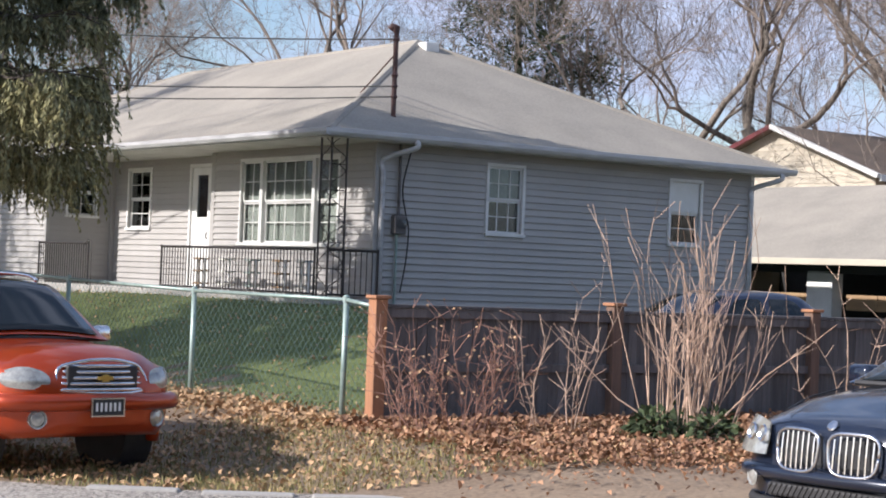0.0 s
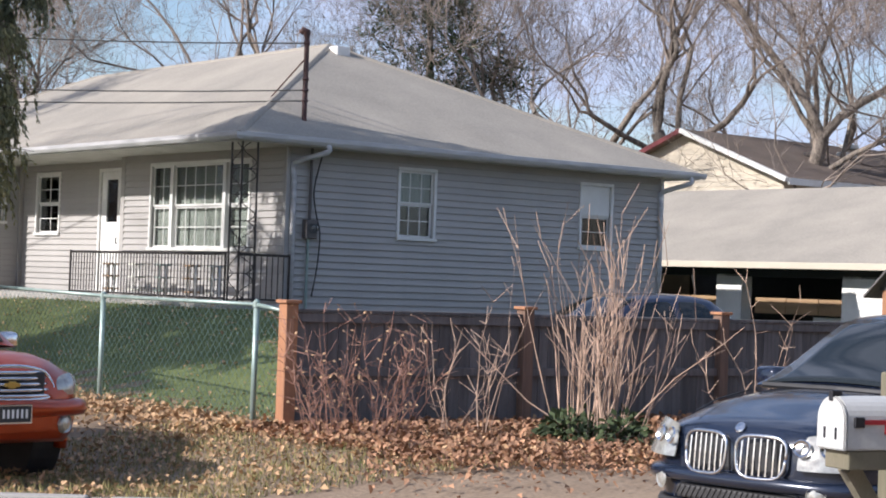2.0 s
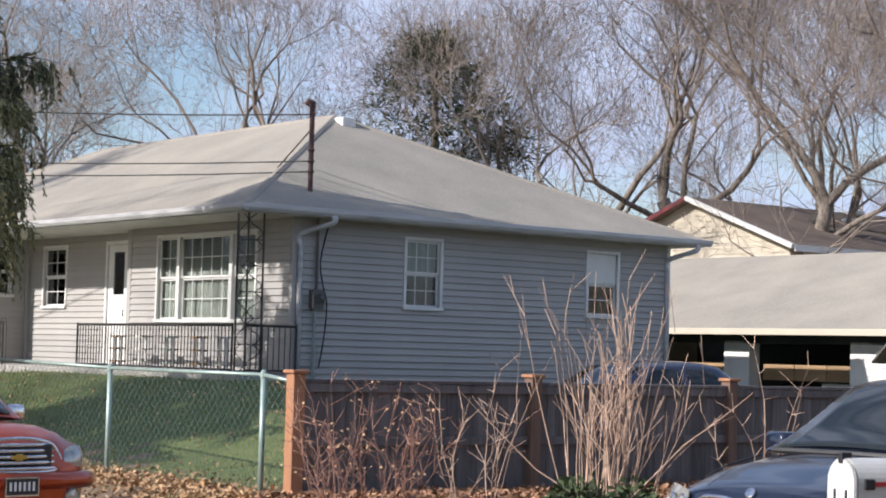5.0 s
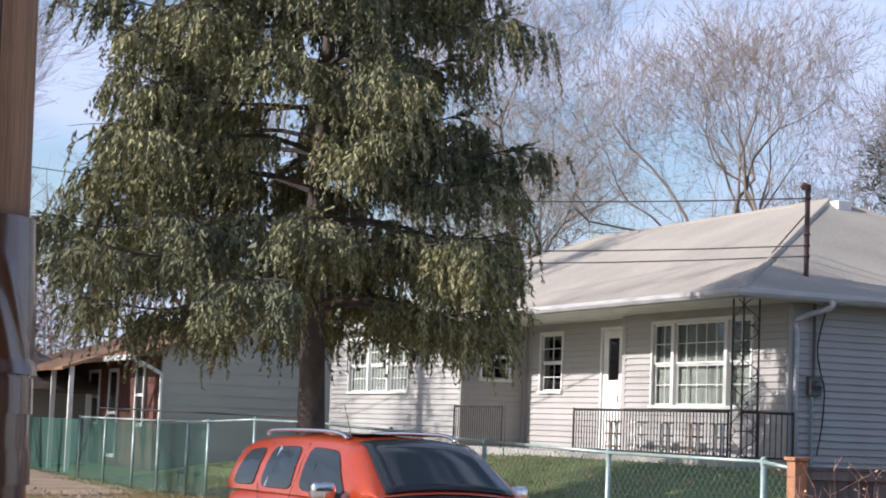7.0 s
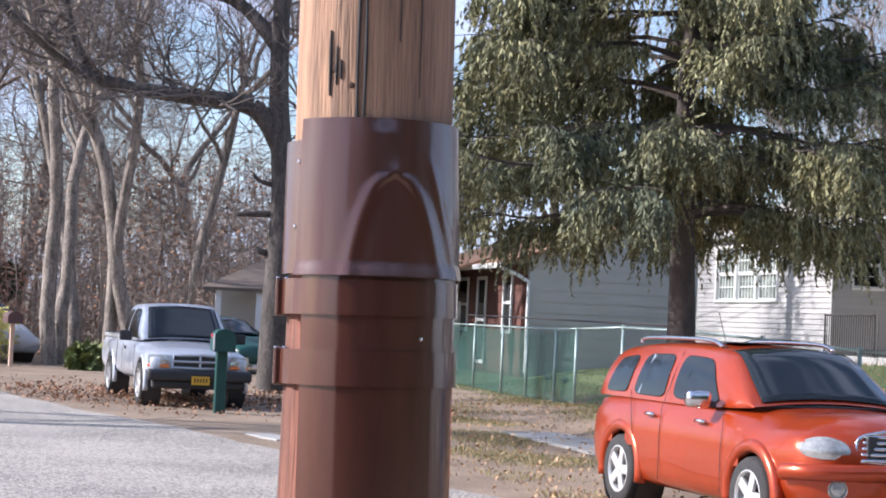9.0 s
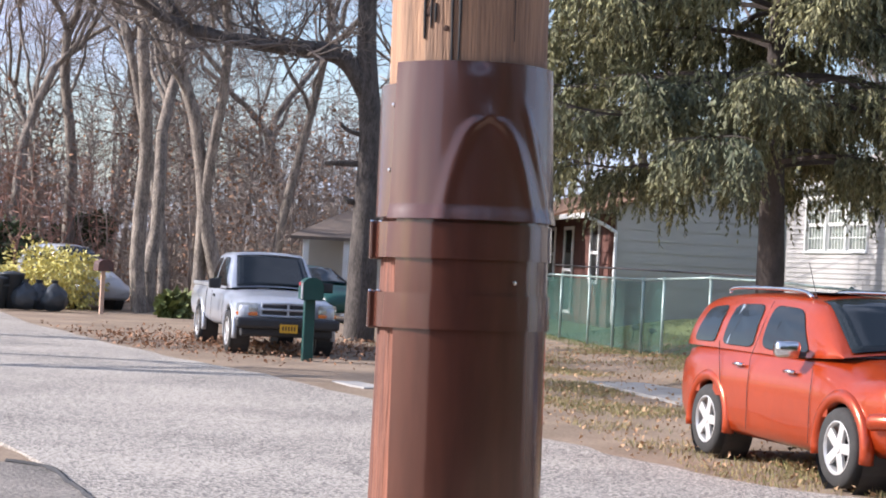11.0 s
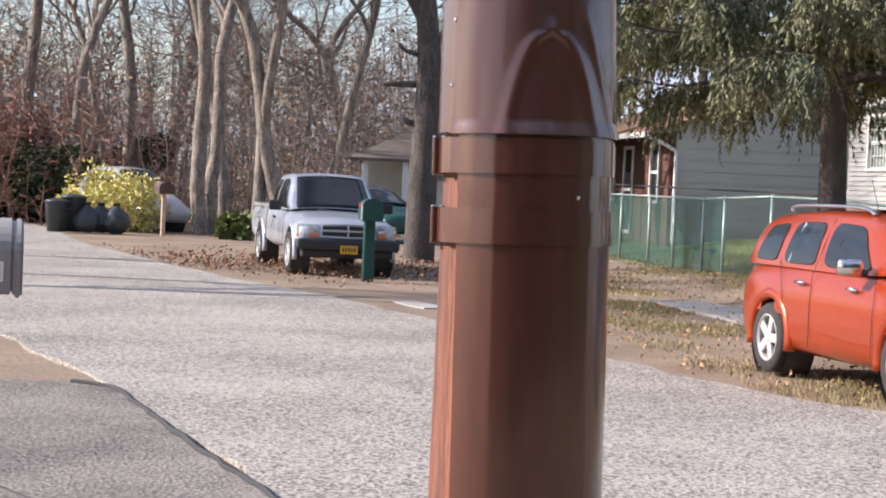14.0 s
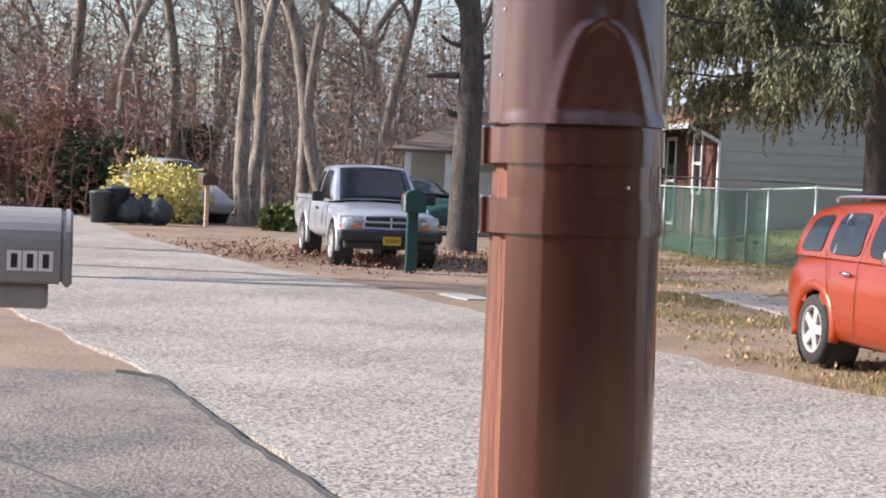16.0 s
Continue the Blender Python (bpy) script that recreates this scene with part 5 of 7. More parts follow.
leafy_bush("grass_clump", "spiky green clump beside the parked truck", polar(34.0, 49), 0.35, 0.5, M_GRASS, 12, 1200, 0.3, "grass clump")

# ---- lawn, leaves and grass ----


def lawn_sheet():
    n_a, n_b = 60, 84
    verts, faces = [], []
    for j in range(n_b + 1):
        for i in range(n_a + 1):
            a, b = 0.05 + 24 * (i / n_a) ** 1.4, 0.06 + 50 * j / n_b
            p = lot(a, b)
            verts.append((p.x, p.y, height(p.x, p.y) + 0.012))
    w = n_a + 1
    for j in range(n_b):
        for i in range(n_a):
            faces.append((j * w + i, j * w + i + 1, (j + 1) * w + i + 1, (j + 1) * w + i))
    tagged(raw("lawn", verts, faces, M_LAWN, smooth=True), "mown green lawn rising towards the house", "lawn", kind="structure")


def scatter(name, label, category, material, seed, count, place, size, upright):
    """Small leaves or blades, each one folded quad, laid where place() says."""
    rng = random.Random(seed)
    v, f = [], []
    for i in range(count):
        x, y, s = place(rng)
        z = height(x, y) + 0.014
        t = rng.uniform(0, 2 * math.pi)
        if upright:
            h = size * rng.uniform(0.5, 1.3) * s
            d = Vector((rng.gauss(0, 0.35), rng.gauss(0, 0.35), 1)).normalized() * h
            w = Vector((math.cos(t), math.sin(t), 0)) * h * 0.09
            p = Vector((x, y, z - 0.01))
            k = len(v)
            v.extend((tuple(p - w), tuple(p + w), tuple(p + d)))
            f.append((k, k + 1, k + 2))
        else:
            h = size * rng.uniform(0.55, 1.25) * s
            tilt = rng.gauss(0, 0.5)
            u = Vector((math.cos(t) * math.cos(tilt), math.sin(t) * math.cos(tilt), math.sin(tilt))) * h
            w = Vector((-math.sin(t), math.cos(t), rng.gauss(0, 0.5))).normalized() * h * rng.uniform(0.3, 0.5)
            p = Vector((x, y, z + abs(u.z) * 0.5 + rng.random() ** 3 * 0.07 * s))
            k = len(v)
            v.extend((tuple(p - u * 0.5), tuple(p + w + Vector((0, 0, 0.25 * h))), tuple(p + u * 0.5), tuple(p - w + Vector((0, 0, 0.2 * h)))))
            f.append((k, k + 1, k + 2))
            f.append((k, k + 2, k + 3))
    return tagged(raw(name, v, f, material), label, category, kind="stuff")


def off_road(rng, box_a, box_b):
    while True:
        p = lot(rng.uniform(*box_a), rng.uniform(*box_b))
        if not road_here(p.x, p.y):
            return p


def at_fence(rng):  # drifts against the board fence
    a, b = rng.uniform(-0.6, 8.5), -0.05 - abs(rng.gauss(0, 2.5))
    p = lot(a, b)
    return (p.x, p.y, 1.0) if not road_here(p.x, p.y) else at_fence(rng)


def at_chain(rng):
    p = lot(rng.gauss(-0.35, 0.45), rng.uniform(-0.2, 7.0))
    return p.x, p.y, 1.0


def on_verge(rng):
    p = off_road(rng, (-6, 6), (-4, 26))
    return p.x, p.y, 1.0


def verge_patch(rng):  # tufts stand in patches
    for k in range(50):
        p = off_road(rng, (-5.5, 0.0), (-3, 24))
        if noise.noise((p.x * 0.55, p.y * 0.55, 3)) > rng.uniform(-0.15, 0.35):
            break
    return p.x, p.y, 1.0


def before_fence(rng):
    p = off_road(rng, (-4.5, 7.5), (-4.5, 1.2))
    return p.x, p.y, 1.0


def by_parked_car(rng):  # blown out over the bare strip at the corner
    return rng.uniform(0.3, 2.9), 17.2 - abs(rng.gauss(0, 1.1)), 1.0


def on_lawn(rng):
    p = lot(0.1 + 6.0 * rng.random() ** 1.2, rng.uniform(0.1, 16))
    return p.x, p.y, 1.0


def far_lawn(rng):
    p = lot(rng.uniform(-0.6, 6), rng.uniform(16, 32))
    return p.x, p.y, 1.0


def truck_leaves(rng):
    p = Vector((-18.5, 30.5)) + Vector((rng.gauss(0, 2.6), rng.gauss(0, 2.2)))
    return (p.x, p.y, 1.2) if not road_here(p.x, p.y) else truck_leaves(rng)


def in_brush(rng):
    x, y = polar(rng.uniform(24, 47), rng.uniform(60, 92))[:2]
    return x, y, 1.0


def hanging_leaves():
    """Dry oak leaves still held in the brush at the wood's edge."""
    rng = random.Random(77)
    v, f = [], []
    for i in range(26000):
        x, y, s = in_brush(rng)
        if noise.noise((x * 0.22, y * 0.22, 1)) < rng.uniform(-0.3, 0.3):
            continue
        p = Vector((x, y, height(x, y) + 7.0 * rng.random() ** 1.7))
        u = Vector((rng.gauss(0, 1), rng.gauss(0, 1), rng.gauss(0, 1))).normalized() * 0.085
        w = u.orthogonal().normalized() * 0.05
        k = len(v)
        v.extend((tuple(p - u), tuple(p + w), tuple(p + u), tuple(p - w)))
        f.append((k, k + 1, k + 2, k + 3))
    tagged(raw("clinging_leaves", v, f, M_LEAF), "dry brown oak leaves clinging in the brush of the woods", "leaves", kind="stuff")


lawn_sheet()
hanging_leaves()
scatter("leaf_litter", "drifts of brown oak leaves along the board fence", "leaves", M_LEAF, 1, 21000, at_fence, 0.075, False)
scatter("leaf_litter", "tan fallen leaves along the chain-link fence", "leaves", M_LEAFPALE, 2, 3200, at_chain, 0.07, False)
scatter("leaf_litter", "scattered tan leaves on the verge", "leaves", M_LEAFPALE, 3, 7000, on_verge, 0.055, False)
scatter("leaf_litter", "brown leaves round the parked truck", "leaves", M_LEAF, 4, 3200, truck_leaves, 0.065, False)
scatter("verge_grass", "straw-coloured winter grass on the verge", "grass", M_STRAW, 5, 30000, verge_patch, 0.055, True)
scatter("verge_grass", "thin green grass on the verge", "grass", M_GRASS, 6, 9000, verge_patch, 0.045, True)
scatter("leaf_litter", "tan oak leaves strewn over the verge before the fences", "leaves", M_LEAFPALE, 9, 6500, before_fence, 0.06, False)
scatter("verge_grass", "straw-coloured grass before the fences", "grass", M_STRAW, 10, 16000, before_fence, 0.075, True)
scatter("verge_grass", "thin green grass before the fences", "grass", M_GRASS, 14, 12000, before_fence, 0.06, True)
scatter("leaf_litter", "brown leaves blown over the bare strip", "leaves", M_LEAF, 12, 2400, by_parked_car, 0.06, False)
scatter("lawn_grass", "short green blades of the lawn", "grass", M_GRASS, 7, 42000, on_lawn, 0.05, True)
scatter("lawn_grass", "short green blades of the lawn further along", "grass", M_GRASS, 8, 16000, far_lawn, 0.07, True)

# ---- vehicles ----


def paint(name, col, col2, rough=0.28, metal=0.25):
    return mat(name, col, col2, rough=rough, metal=metal, scale=0.8, fine=9, bump=0.0, coat=0.7)


M_ORANGE = paint("orange_paint", (0.44, 0.050, 0.005), (0.36, 0.040, 0.004), rough=0.3, metal=0.45)
M_NAVY = paint("navy_paint", (0.016, 0.024, 0.048), (0.012, 0.018, 0.036), rough=0.2)
M_SILVER = paint("silver_paint", (0.52, 0.55, 0.60), (0.44, 0.47, 0.52), rough=0.35)
M_BLUECAR = paint("blue_paint", (0.012, 0.02, 0.05), (0.01, 0.016, 0.04))
M_TYRE = mat("tyre_rubber", (0.022, 0.022, 0.022), (0.04, 0.038, 0.035), rough=0.85, scale=8, bump=0.2)
M_ALLOY = mat("alloy_wheel", (0.68, 0.67, 0.65), (0.55, 0.54, 0.52), rough=0.35, metal=0.45, scale=10, bump=0)
M_BLACKTRIM = mat("black_plastic", (0.02, 0.02, 0.022), (0.035, 0.035, 0.037), rough=0.6, scale=6, bump=0.05)
M_CARGLASS = mat("tinted_car_glass", (0.012, 0.016, 0.018), (0.02, 0.024, 0.026), rough=0.03, scale=1.0, bump=0, spec=0.4, coat=0.0)
M_LENS = mat("lamp_lens", (0.50, 0.50, 0.46), (0.30, 0.30, 0.28), rough=0.08, metal=0.4, scale=18, fine=60, bump=0.1, coat=0.8)
M_AMBER = mat("amber_lens", (0.75, 0.2, 0.02), (0.6, 0.14, 0.02), rough=0.15, bump=0, coat=0.6)
M_REDLENS = mat("red_lens", (0.5, 0.02, 0.02), (0.35, 0.015, 0.015), rough=0.15, bump=0, coat=0.6)
M_PLATEY = mat("yellow_plate", (0.72, 0.42, 0.03), (0.62, 0.36, 0.03), rough=0.5, bump=0)
M_SEAT = mat("seat_cloth", (0.09, 0.09, 0.09), (0.06, 0.06, 0.06), rough=0.9)
M_GOLD = mat("gold_badge", (0.7, 0.5, 0.15), (0.6, 0.4, 0.1), rough=0.3, metal=0.8, bump=0)


def spline(rows, n):
    """Rows of numbers, the first the place along the car: smooth rows between them."""
    pts = [np.array(r, float) for r in rows]
    out = []
    for i in range(len(pts) - 1):
        p0, p1, p2, p3 = (pts[max(0, min(len(pts) - 1, j))] for j in (i - 1, i, i + 1, i + 2))
        for k in range(n):
            t = k / n
            m1, m2 = (p2 - p0) / 2 * 0.7, (p3 - p1) / 2 * 0.7
            out.append((2 * t ** 3 - 3 * t * t + 1) * p1 + (t ** 3 - 2 * t * t + t) * m1 + (3 * t * t - 2 * t ** 3) * p2 + (t ** 3 - t * t) * m2)
    return out + [pts[-1]]


def body_mesh(rows, wheels, arch, n=6):
    """The lower body lofted along x from rows (x, sill, half width, shoulder, top, half width of the top), with the wheel arches cut out."""
    bm = bmesh.new()
    rings = []
    for x, zb, hw, zs, zt, ht in spline(rows, n):
        half = [(0, zb), (hw * 0.86, zb), (hw * 0.955, zb + 0.05), (hw * 0.985, zb + 0.14), (hw, zb + (zs - zb) * 0.45), (hw * 0.995, zb + (zs - zb) * 0.7), (hw * 0.975, zb + (zs - zb) * 0.9),
                (hw * 0.93 * 0.5 + ht * 0.5, zs), (ht, zs + (zt - zs) * 0.45), (ht * 0.72, zs + (zt - zs) * 0.85), (ht * 0.35, zt), (0, zt + 0.005)]
        ring = half + [(-y, z) for y, z in half[-2:0:-1]]
        rings.append([bm.verts.new((x, y, z)) for y, z in ring])
    m = len(rings[0])
    for r0, r1 in zip(rings, rings[1:]):
        for k in range(m):
            bm.faces.new((r0[k], r0[(k + 1) % m], r1[(k + 1) % m], r1[k]))
    bm.faces.new(rings[0])
    bm.faces.new(rings[-1][::-1])
    for f in bm.faces[:]:
        c = f.calc_center_median()
        if any((c.x - wx) ** 2 + (c.z - wz) ** 2 < (arch * 0.985) ** 2 and c.z < wz + arch for wx, wz in wheels) and abs(c.y) > 0.45:
            bm.faces.remove(f)
    bmesh.ops.recalc_face_normals(bm, faces=bm.faces[:])
    return bm


class Cabin:
    """Greenhouse between a belt and a roof: rows (x, half width and height at the belt, half width and height at the roof edge)."""

    def __init__(self, rows, crown=0.05):
        self.rows, self.crown = spline(rows, 6), crown
        self.xs = [r[0] for r in self.rows]

    def side(self, x, f, sgn, out=0.0):
        r = [np.interp(x, self.xs, [q[i] for q in self.rows]) for i in range(5)]
        y = r[1] + (r[3] - r[1]) * f + 0.035 * math.sin(math.pi * f) + out
        return Vector((x, sgn * y, r[2] + (r[4] - r[2]) * f))

    def mesh(self, close=True):
        bm = bmesh.new()
        rings = []
        for x in self.xs:
            left = [self.side(x, f, 1) for f in (0, 0.25, 0.5, 0.75, 0.92)]
            r = [np.interp(x, self.xs, [q[i] for q in self.rows]) for i in range(5)]
            top = [Vector((x, r[3] * s, r[4] + self.crown * (1 - s * s))) for s in (0.93, 0.6, 0.2, -0.2, -0.6, -0.93)]
            right = [Vector((p.x, -p.y, p.z)) for p in reversed(left)]
            rings.append([bm.verts.new(p) for p in left + top + right])
        for r0, r1 in zip(rings, rings[1:]):
            for k in range(len(r0) - 1):
                bm.faces.new((r0[k], r0[k + 1], r1[k + 1], r1[k]))
        bmesh.ops.recalc_face_normals(bm, faces=bm.faces[:])
        return bm

    def pane(self, corners, sgn, thick=0.006, out=0.004, n=8, soft=0.12):
        """A side window over (x, f) corners: rear low, front low, front high, rear high, with rounded corners."""
        bm = bmesh.new()
        a, b, c, d = (np.array(p, float) for p in corners)
        ring = []
        for i in range(40):
            t = 2 * math.pi * (i + 0.5) / 40
            u, w = math.cos(t), math.sin(t)
            k = (abs(u) ** 7 + abs(w) ** 7) ** (-1 / 7)
            u, w = (u * k + 1) / 2, (w * k + 1) / 2
            x, f = (a * (1 - u) + b * u) * (1 - w) + (d * (1 - u) + c * u) * w
            ring.append((x, f))
        mid = np.mean(ring, axis=0)
        rings = [[bm.verts.new(self.side(*(mid + (np.array(p) - mid) * s), sgn, out + thick * (1.0 if s < 1 else 0.3))) for p in ring] for s in (1.0, 0.97, 0.7, 0.4)]
        for r0, r1 in zip(rings, rings[1:]):
            for k in range(40):
                bm.faces.new((r0[k], r0[(k + 1) % 40], r1[(k + 1) % 40], r1[k]))
        bm.faces.new(rings[-1])
        bmesh.ops.recalc_face_normals(bm, faces=bm.faces[:])
        return bm


def wheel(parent, x, y, r, width, spokes=5, mat_rim=None):
    s = 1 if y > 0 else -1
    w = new("wheel")
    w.parent = parent
    w.location = (x, y, r)
    w.rotation_euler = (radians(-90 * s), 0, 0)
    h = width / 2
    part("tyre", lathe(bmesh.new(), ((r * 0.66, -h), (r * 0.92, -h), (r * 0.985, -h * 0.7), (r, -h * 0.35), (r, h * 0.35), (r * 0.985, h * 0.7), (r * 0.92, h), (r * 0.66, h * 0.94)), 36), M_TYRE, w, smooth=True)
    bm = bmesh.new()
    lathe(bm, ((r * 0.67, h * 0.96), (r * 0.64, h * 0.98), (r * 0.60, h * 0.8), (r * 0.58, 0.0), (r * 0.58, -h)), 36)
    for k in range(spokes):
        t = 2 * math.pi * k / spokes
        box(bm, r * 0.10, r * 0.62, -r * 0.13, r * 0.13, h * 0.52, h * 0.86, 0.008, pose(0, 0, 0, 0, 0, math.degrees(t)))
    lathe(bm, ((0.0, h * 0.95), (r * 0.13, h * 0.92), (r * 0.17, h * 0.8), (r * 0.17, h * 0.4)), 20)
    part("rim", bm, mat_rim or M_ALLOY, w, "bright five-spoke alloy rim")
    part("brake_disc", lathe(bmesh.new(), ((0.0, h * 0.2), (r * 0.45, h * 0.2), (r * 0.45, h * 0.1)), 20), M_BLACKTRIM, w)


def arch_flare(o, x, y, zc, radius, material, tube_r=0.05, a0=-12, a1=192, inset=0.0):
    s = 1 if y > 0 else -1
    pts = []
    for k in range(25):
        t = radians(a0 + (a1 - a0) * k / 24)
        pts.append((x + radius * math.cos(t), y - s * inset, zc + radius * math.sin(t)))
    part("wheel_arch", tubes((pts, tube_r), seg=10), material, o, smooth=True)
    part("wheel_well", lathe(bmesh.new(), ((0.0, 0.0), (radius * 1.0, 0.0), (radius * 1.0, 0.28)), 28, pose(x, y - s * 0.30, zc) @ pose(0, 0, 0, 90 * -s)), M_BLACKTRIM, o)


def seam(o, pts, r=0.003):
    part("panel_seam", tubes((pts, r), seg=4), M_BLACKTRIM, o)


def quad_patch(o, name, corners, material, label="", out=(0, 0, 0), bulge=0.0, n=8, thick=0.008, rounded=0.0):
    """A gently bulged patch over four corners (low left, low right, high right, high left)."""
    bm = bmesh.new()
    a, b, c, d = (Vector(p) + Vector(out) for p in corners)
    nrm = (b - a).cross(d - a).normalized()
    layers = []
    for off in (0, -thick):
        grid = []
        for j in range(n + 1):
            row = []
            for i in range(n + 1):
                u, w = i / n, j / n
                if rounded:
                    uu, ww = 2 * u - 1, 2 * w - 1
                    u, w = (uu * math.sqrt(1 - rounded * ww * ww / 2) + 1) / 2, (ww * math.sqrt(1 - rounded * uu * uu / 2) + 1) / 2
                p = (a * (1 - u) + b * u) * (1 - w) + (d * (1 - u) + c * u) * w
                row.append(bm.verts.new(p + nrm * (off + bulge * math.sin(math.pi * i / n) * math.sin(math.pi * j / n) + bulge * 1.5 * math.sin(math.pi * i / n))))
            grid.append(row)
        layers.append(grid)
    for g in layers:
        for j in range(n):
            for i in range(n):
                bm.faces.new((g[j][i], g[j][i + 1], g[j + 1][i + 1], g[j + 1][i]))
    bmesh.ops.recalc_face_normals(bm, faces=bm.faces[:])
    return part(name, bm, material, o, label, smooth=True)


def cabin_fit(o, cab, z_floor, xs):
    """Dark seats, floor and dash inside a cabin."""
    for x in xs:
        for y in (-0.38, 0.38):
            part("seat", boxes((x - 0.1, x + 0.06, y - 0.25, y + 0.25, z_floor, z_floor + 0.62), (x - 0.06, x + 0.02, y - 0.12, y + 0.12, z_floor + 0.64, z_floor + 0.8), bevel=0.03), M_SEAT, o)


def orange_wagon():
    o = thing("car", pose(-4.68, 16.48, 0.02, 0, 0, -48) @ Matrix.Translation((0, 0.80, 0)), "bright orange compact retro wagon with a chrome grille", "car")
    fx, rx, r = 1.32, -1.31, 0.335
    rows = [(-2.16, 0.36, 0.66, 0.72, 0.98, 0.60), (-2.08, 0.30, 0.80, 0.90, 1.03, 0.72), (-1.7, 0.26, 0.865, 0.98, 1.04, 0.78), (-0.6, 0.24, 0.875, 0.99, 1.04, 0.80), (0.7, 0.24, 0.87, 0.98, 1.05, 0.78),
            (1.15, 0.25, 0.865, 0.95, 1.075, 0.70), (1.6, 0.27, 0.85, 0.90, 1.035, 0.62), (1.95, 0.27, 0.81, 0.84, 0.965, 0.56), (2.10, 0.28, 0.73, 0.79, 0.90, 0.50), (2.20, 0.30, 0.60, 0.74, 0.83, 0.42), (2.25, 0.34, 0.42, 0.66, 0.74, 0.32)]
    part("body", body_mesh(rows, ((fx, r), (rx, r)), 0.40, 8), M_ORANGE, o, "glossy orange body", smooth=True)
    cab = Cabin([(-2.10, 0.74, 1.02, 0.66, 1.10), (-1.98, 0.775, 1.02, 0.645, 1.36), (-1.8, 0.79, 1.02, 0.62, 1.475), (-1.2, 0.80, 1.02, 0.61, 1.535), (-0.4, 0.805, 1.02, 0.61, 1.55), (0.25, 0.80, 1.02, 0.60, 1.525), (0.5, 0.795, 1.03, 0.60, 1.475), (0.85, 0.775, 1.045, 0.66, 1.25), (1.12, 0.72, 1.06, 0.70, 1.07)], 0.045)
    roof = part("roof", cab.mesh(), M_ORANGE, o, "rounded orange roof", smooth=True)
    for s in (-1, 1):
        part("window", cab.pane(((-1.86, 0.10), (-1.35, 0.10), (-1.30, 0.82), (-1.72, 0.80)), s), M_CARGLASS, o, "dark tinted rear quarter window")
        part("window", cab.pane(((-1.20, 0.08), (-0.50, 0.08), (-0.52, 0.84), (-1.14, 0.83)), s), M_CARGLASS, o, "rear door window")
        part("window", cab.pane(((-0.34, 0.08), (0.62, 0.08), (0.22, 0.84), (-0.34, 0.84)), s), M_CARGLASS, o, "front door window")
        part("window_divider", tubes(([cab.side(-1.06, 0.10, s, 0.012), cab.side(-0.98, 0.82, s, 0.012)], 0.013), seg=6), M_CHROME, o)
        for x in (-0.62, 0.42):
            part("door_handle", tubes(([(x - 0.10, s * 0.882, 0.90), (x, s * 0.905, 0.905), (x + 0.09, s * 0.882, 0.90)], 0.017), seg=8), M_CHROME, o, "chrome door handle", smooth=True)
        seam(o, [(-0.42, s * 0.876, 0.32), (-0.42, s * 0.881, 0.7), (-0.42, s * 0.862, 0.97), cab.side(-0.42, 0.5, s, 0.002), cab.side(-0.43, 0.9, s, 0.002)])
        seam(o, [(0.80, s * 0.874, 0.32), (0.80, s * 0.878, 0.7), (0.80, s * 0.857, 0.95)])
        seam(o, [(-1.0, s * 0.88, 0.62), (-1.06, s * 0.874, 0.9), cab.side(-1.26, 0.1, s, 0.002), cab.side(-1.22, 0.88, s, 0.002)])
        mir = part("mirror", box(bmesh.new(), -0.09, 0.07, -0.11, 0.11, -0.075, 0.075, 0.04, pose(0.56, s * 0.985, 1.10, 0, 0, 12 * s)), M_CHROME, o, "chrome door mirror", smooth=True)
        part("mirror_arm", tubes(([(0.60, s * 0.83, 1.05), (0.57, s * 0.92, 1.07)], 0.03), seg=6), M_BLACKTRIM, mir)
        part("roof_rail", tubes((curve_points([(-1.55, s * 0.56, 1.545), (-1.45, s * 0.565, 1.60), (-0.5, s * 0.57, 1.615), (0.0, s * 0.565, 1.60), (0.15, s * 0.56, 1.555)], 4), 0.019), seg=8), M_CHROME, o, "chrome roof rail", smooth=True)
        for x in (fx, rx):
            arch_flare(o, x, s * 0.865, r, 0.425, M_ORANGE, 0.062, inset=0.035)
            wheel(o, x, s * 0.775, r, 0.215)
        quad_patch(o, "headlight", [(2.215, s * 0.44, 0.62), (1.99, s * 0.79, 0.63), (1.93, s * 0.77, 0.80), (2.15, s * 0.44, 0.80)][::s], M_LENS, "clouded headlight", (0.04, s * 0.02, 0.0), 0.025, rounded=0.9)
        part("fog_lamp", lathe(bmesh.new(), ((0.0, 0.02), (0.05, 0.012), (0.062, 0.0), (0.075, 0.012), (0.08, -0.02)), 18, pose(2.22, s * 0.56, 0.40, 0, 90, 20 * s)), M_LENS, o, "round fog lamp")
        part("tail_light", lathe(bmesh.new(), ((0.0, 0.03), (0.07, 0.02), (0.085, -0.02)), 16, pose(-2.10, s * 0.68, 0.84, 0, -90, 0)), M_REDLENS, o, "round red tail light")
    part("windshield", quad_windshield(cab, 1.08, 0.34, 0.93), M_CARGLASS, o, "dark sloping windshield", smooth=True)
    part("cowl", tubes(([(1.09, -0.66, 1.075), (1.14, 0, 1.085), (1.09, 0.66, 1.075)], 0.012), seg=6), M_BLACKTRIM, o)
    for y in (-0.1, 0.45):
        part("wiper", tubes(([(1.12, y, 1.09), (1.02, y - 0.25, 1.125), (0.98, y - 0.5, 1.14)], 0.01), seg=5), M_BLACKTRIM, o)
    part("sunroof", boxes((-0.55, 0.05, -0.4, 0.4, 1.592, 1.602), bevel=0.004), M_CARGLASS, roof, "dark sunroof panel")
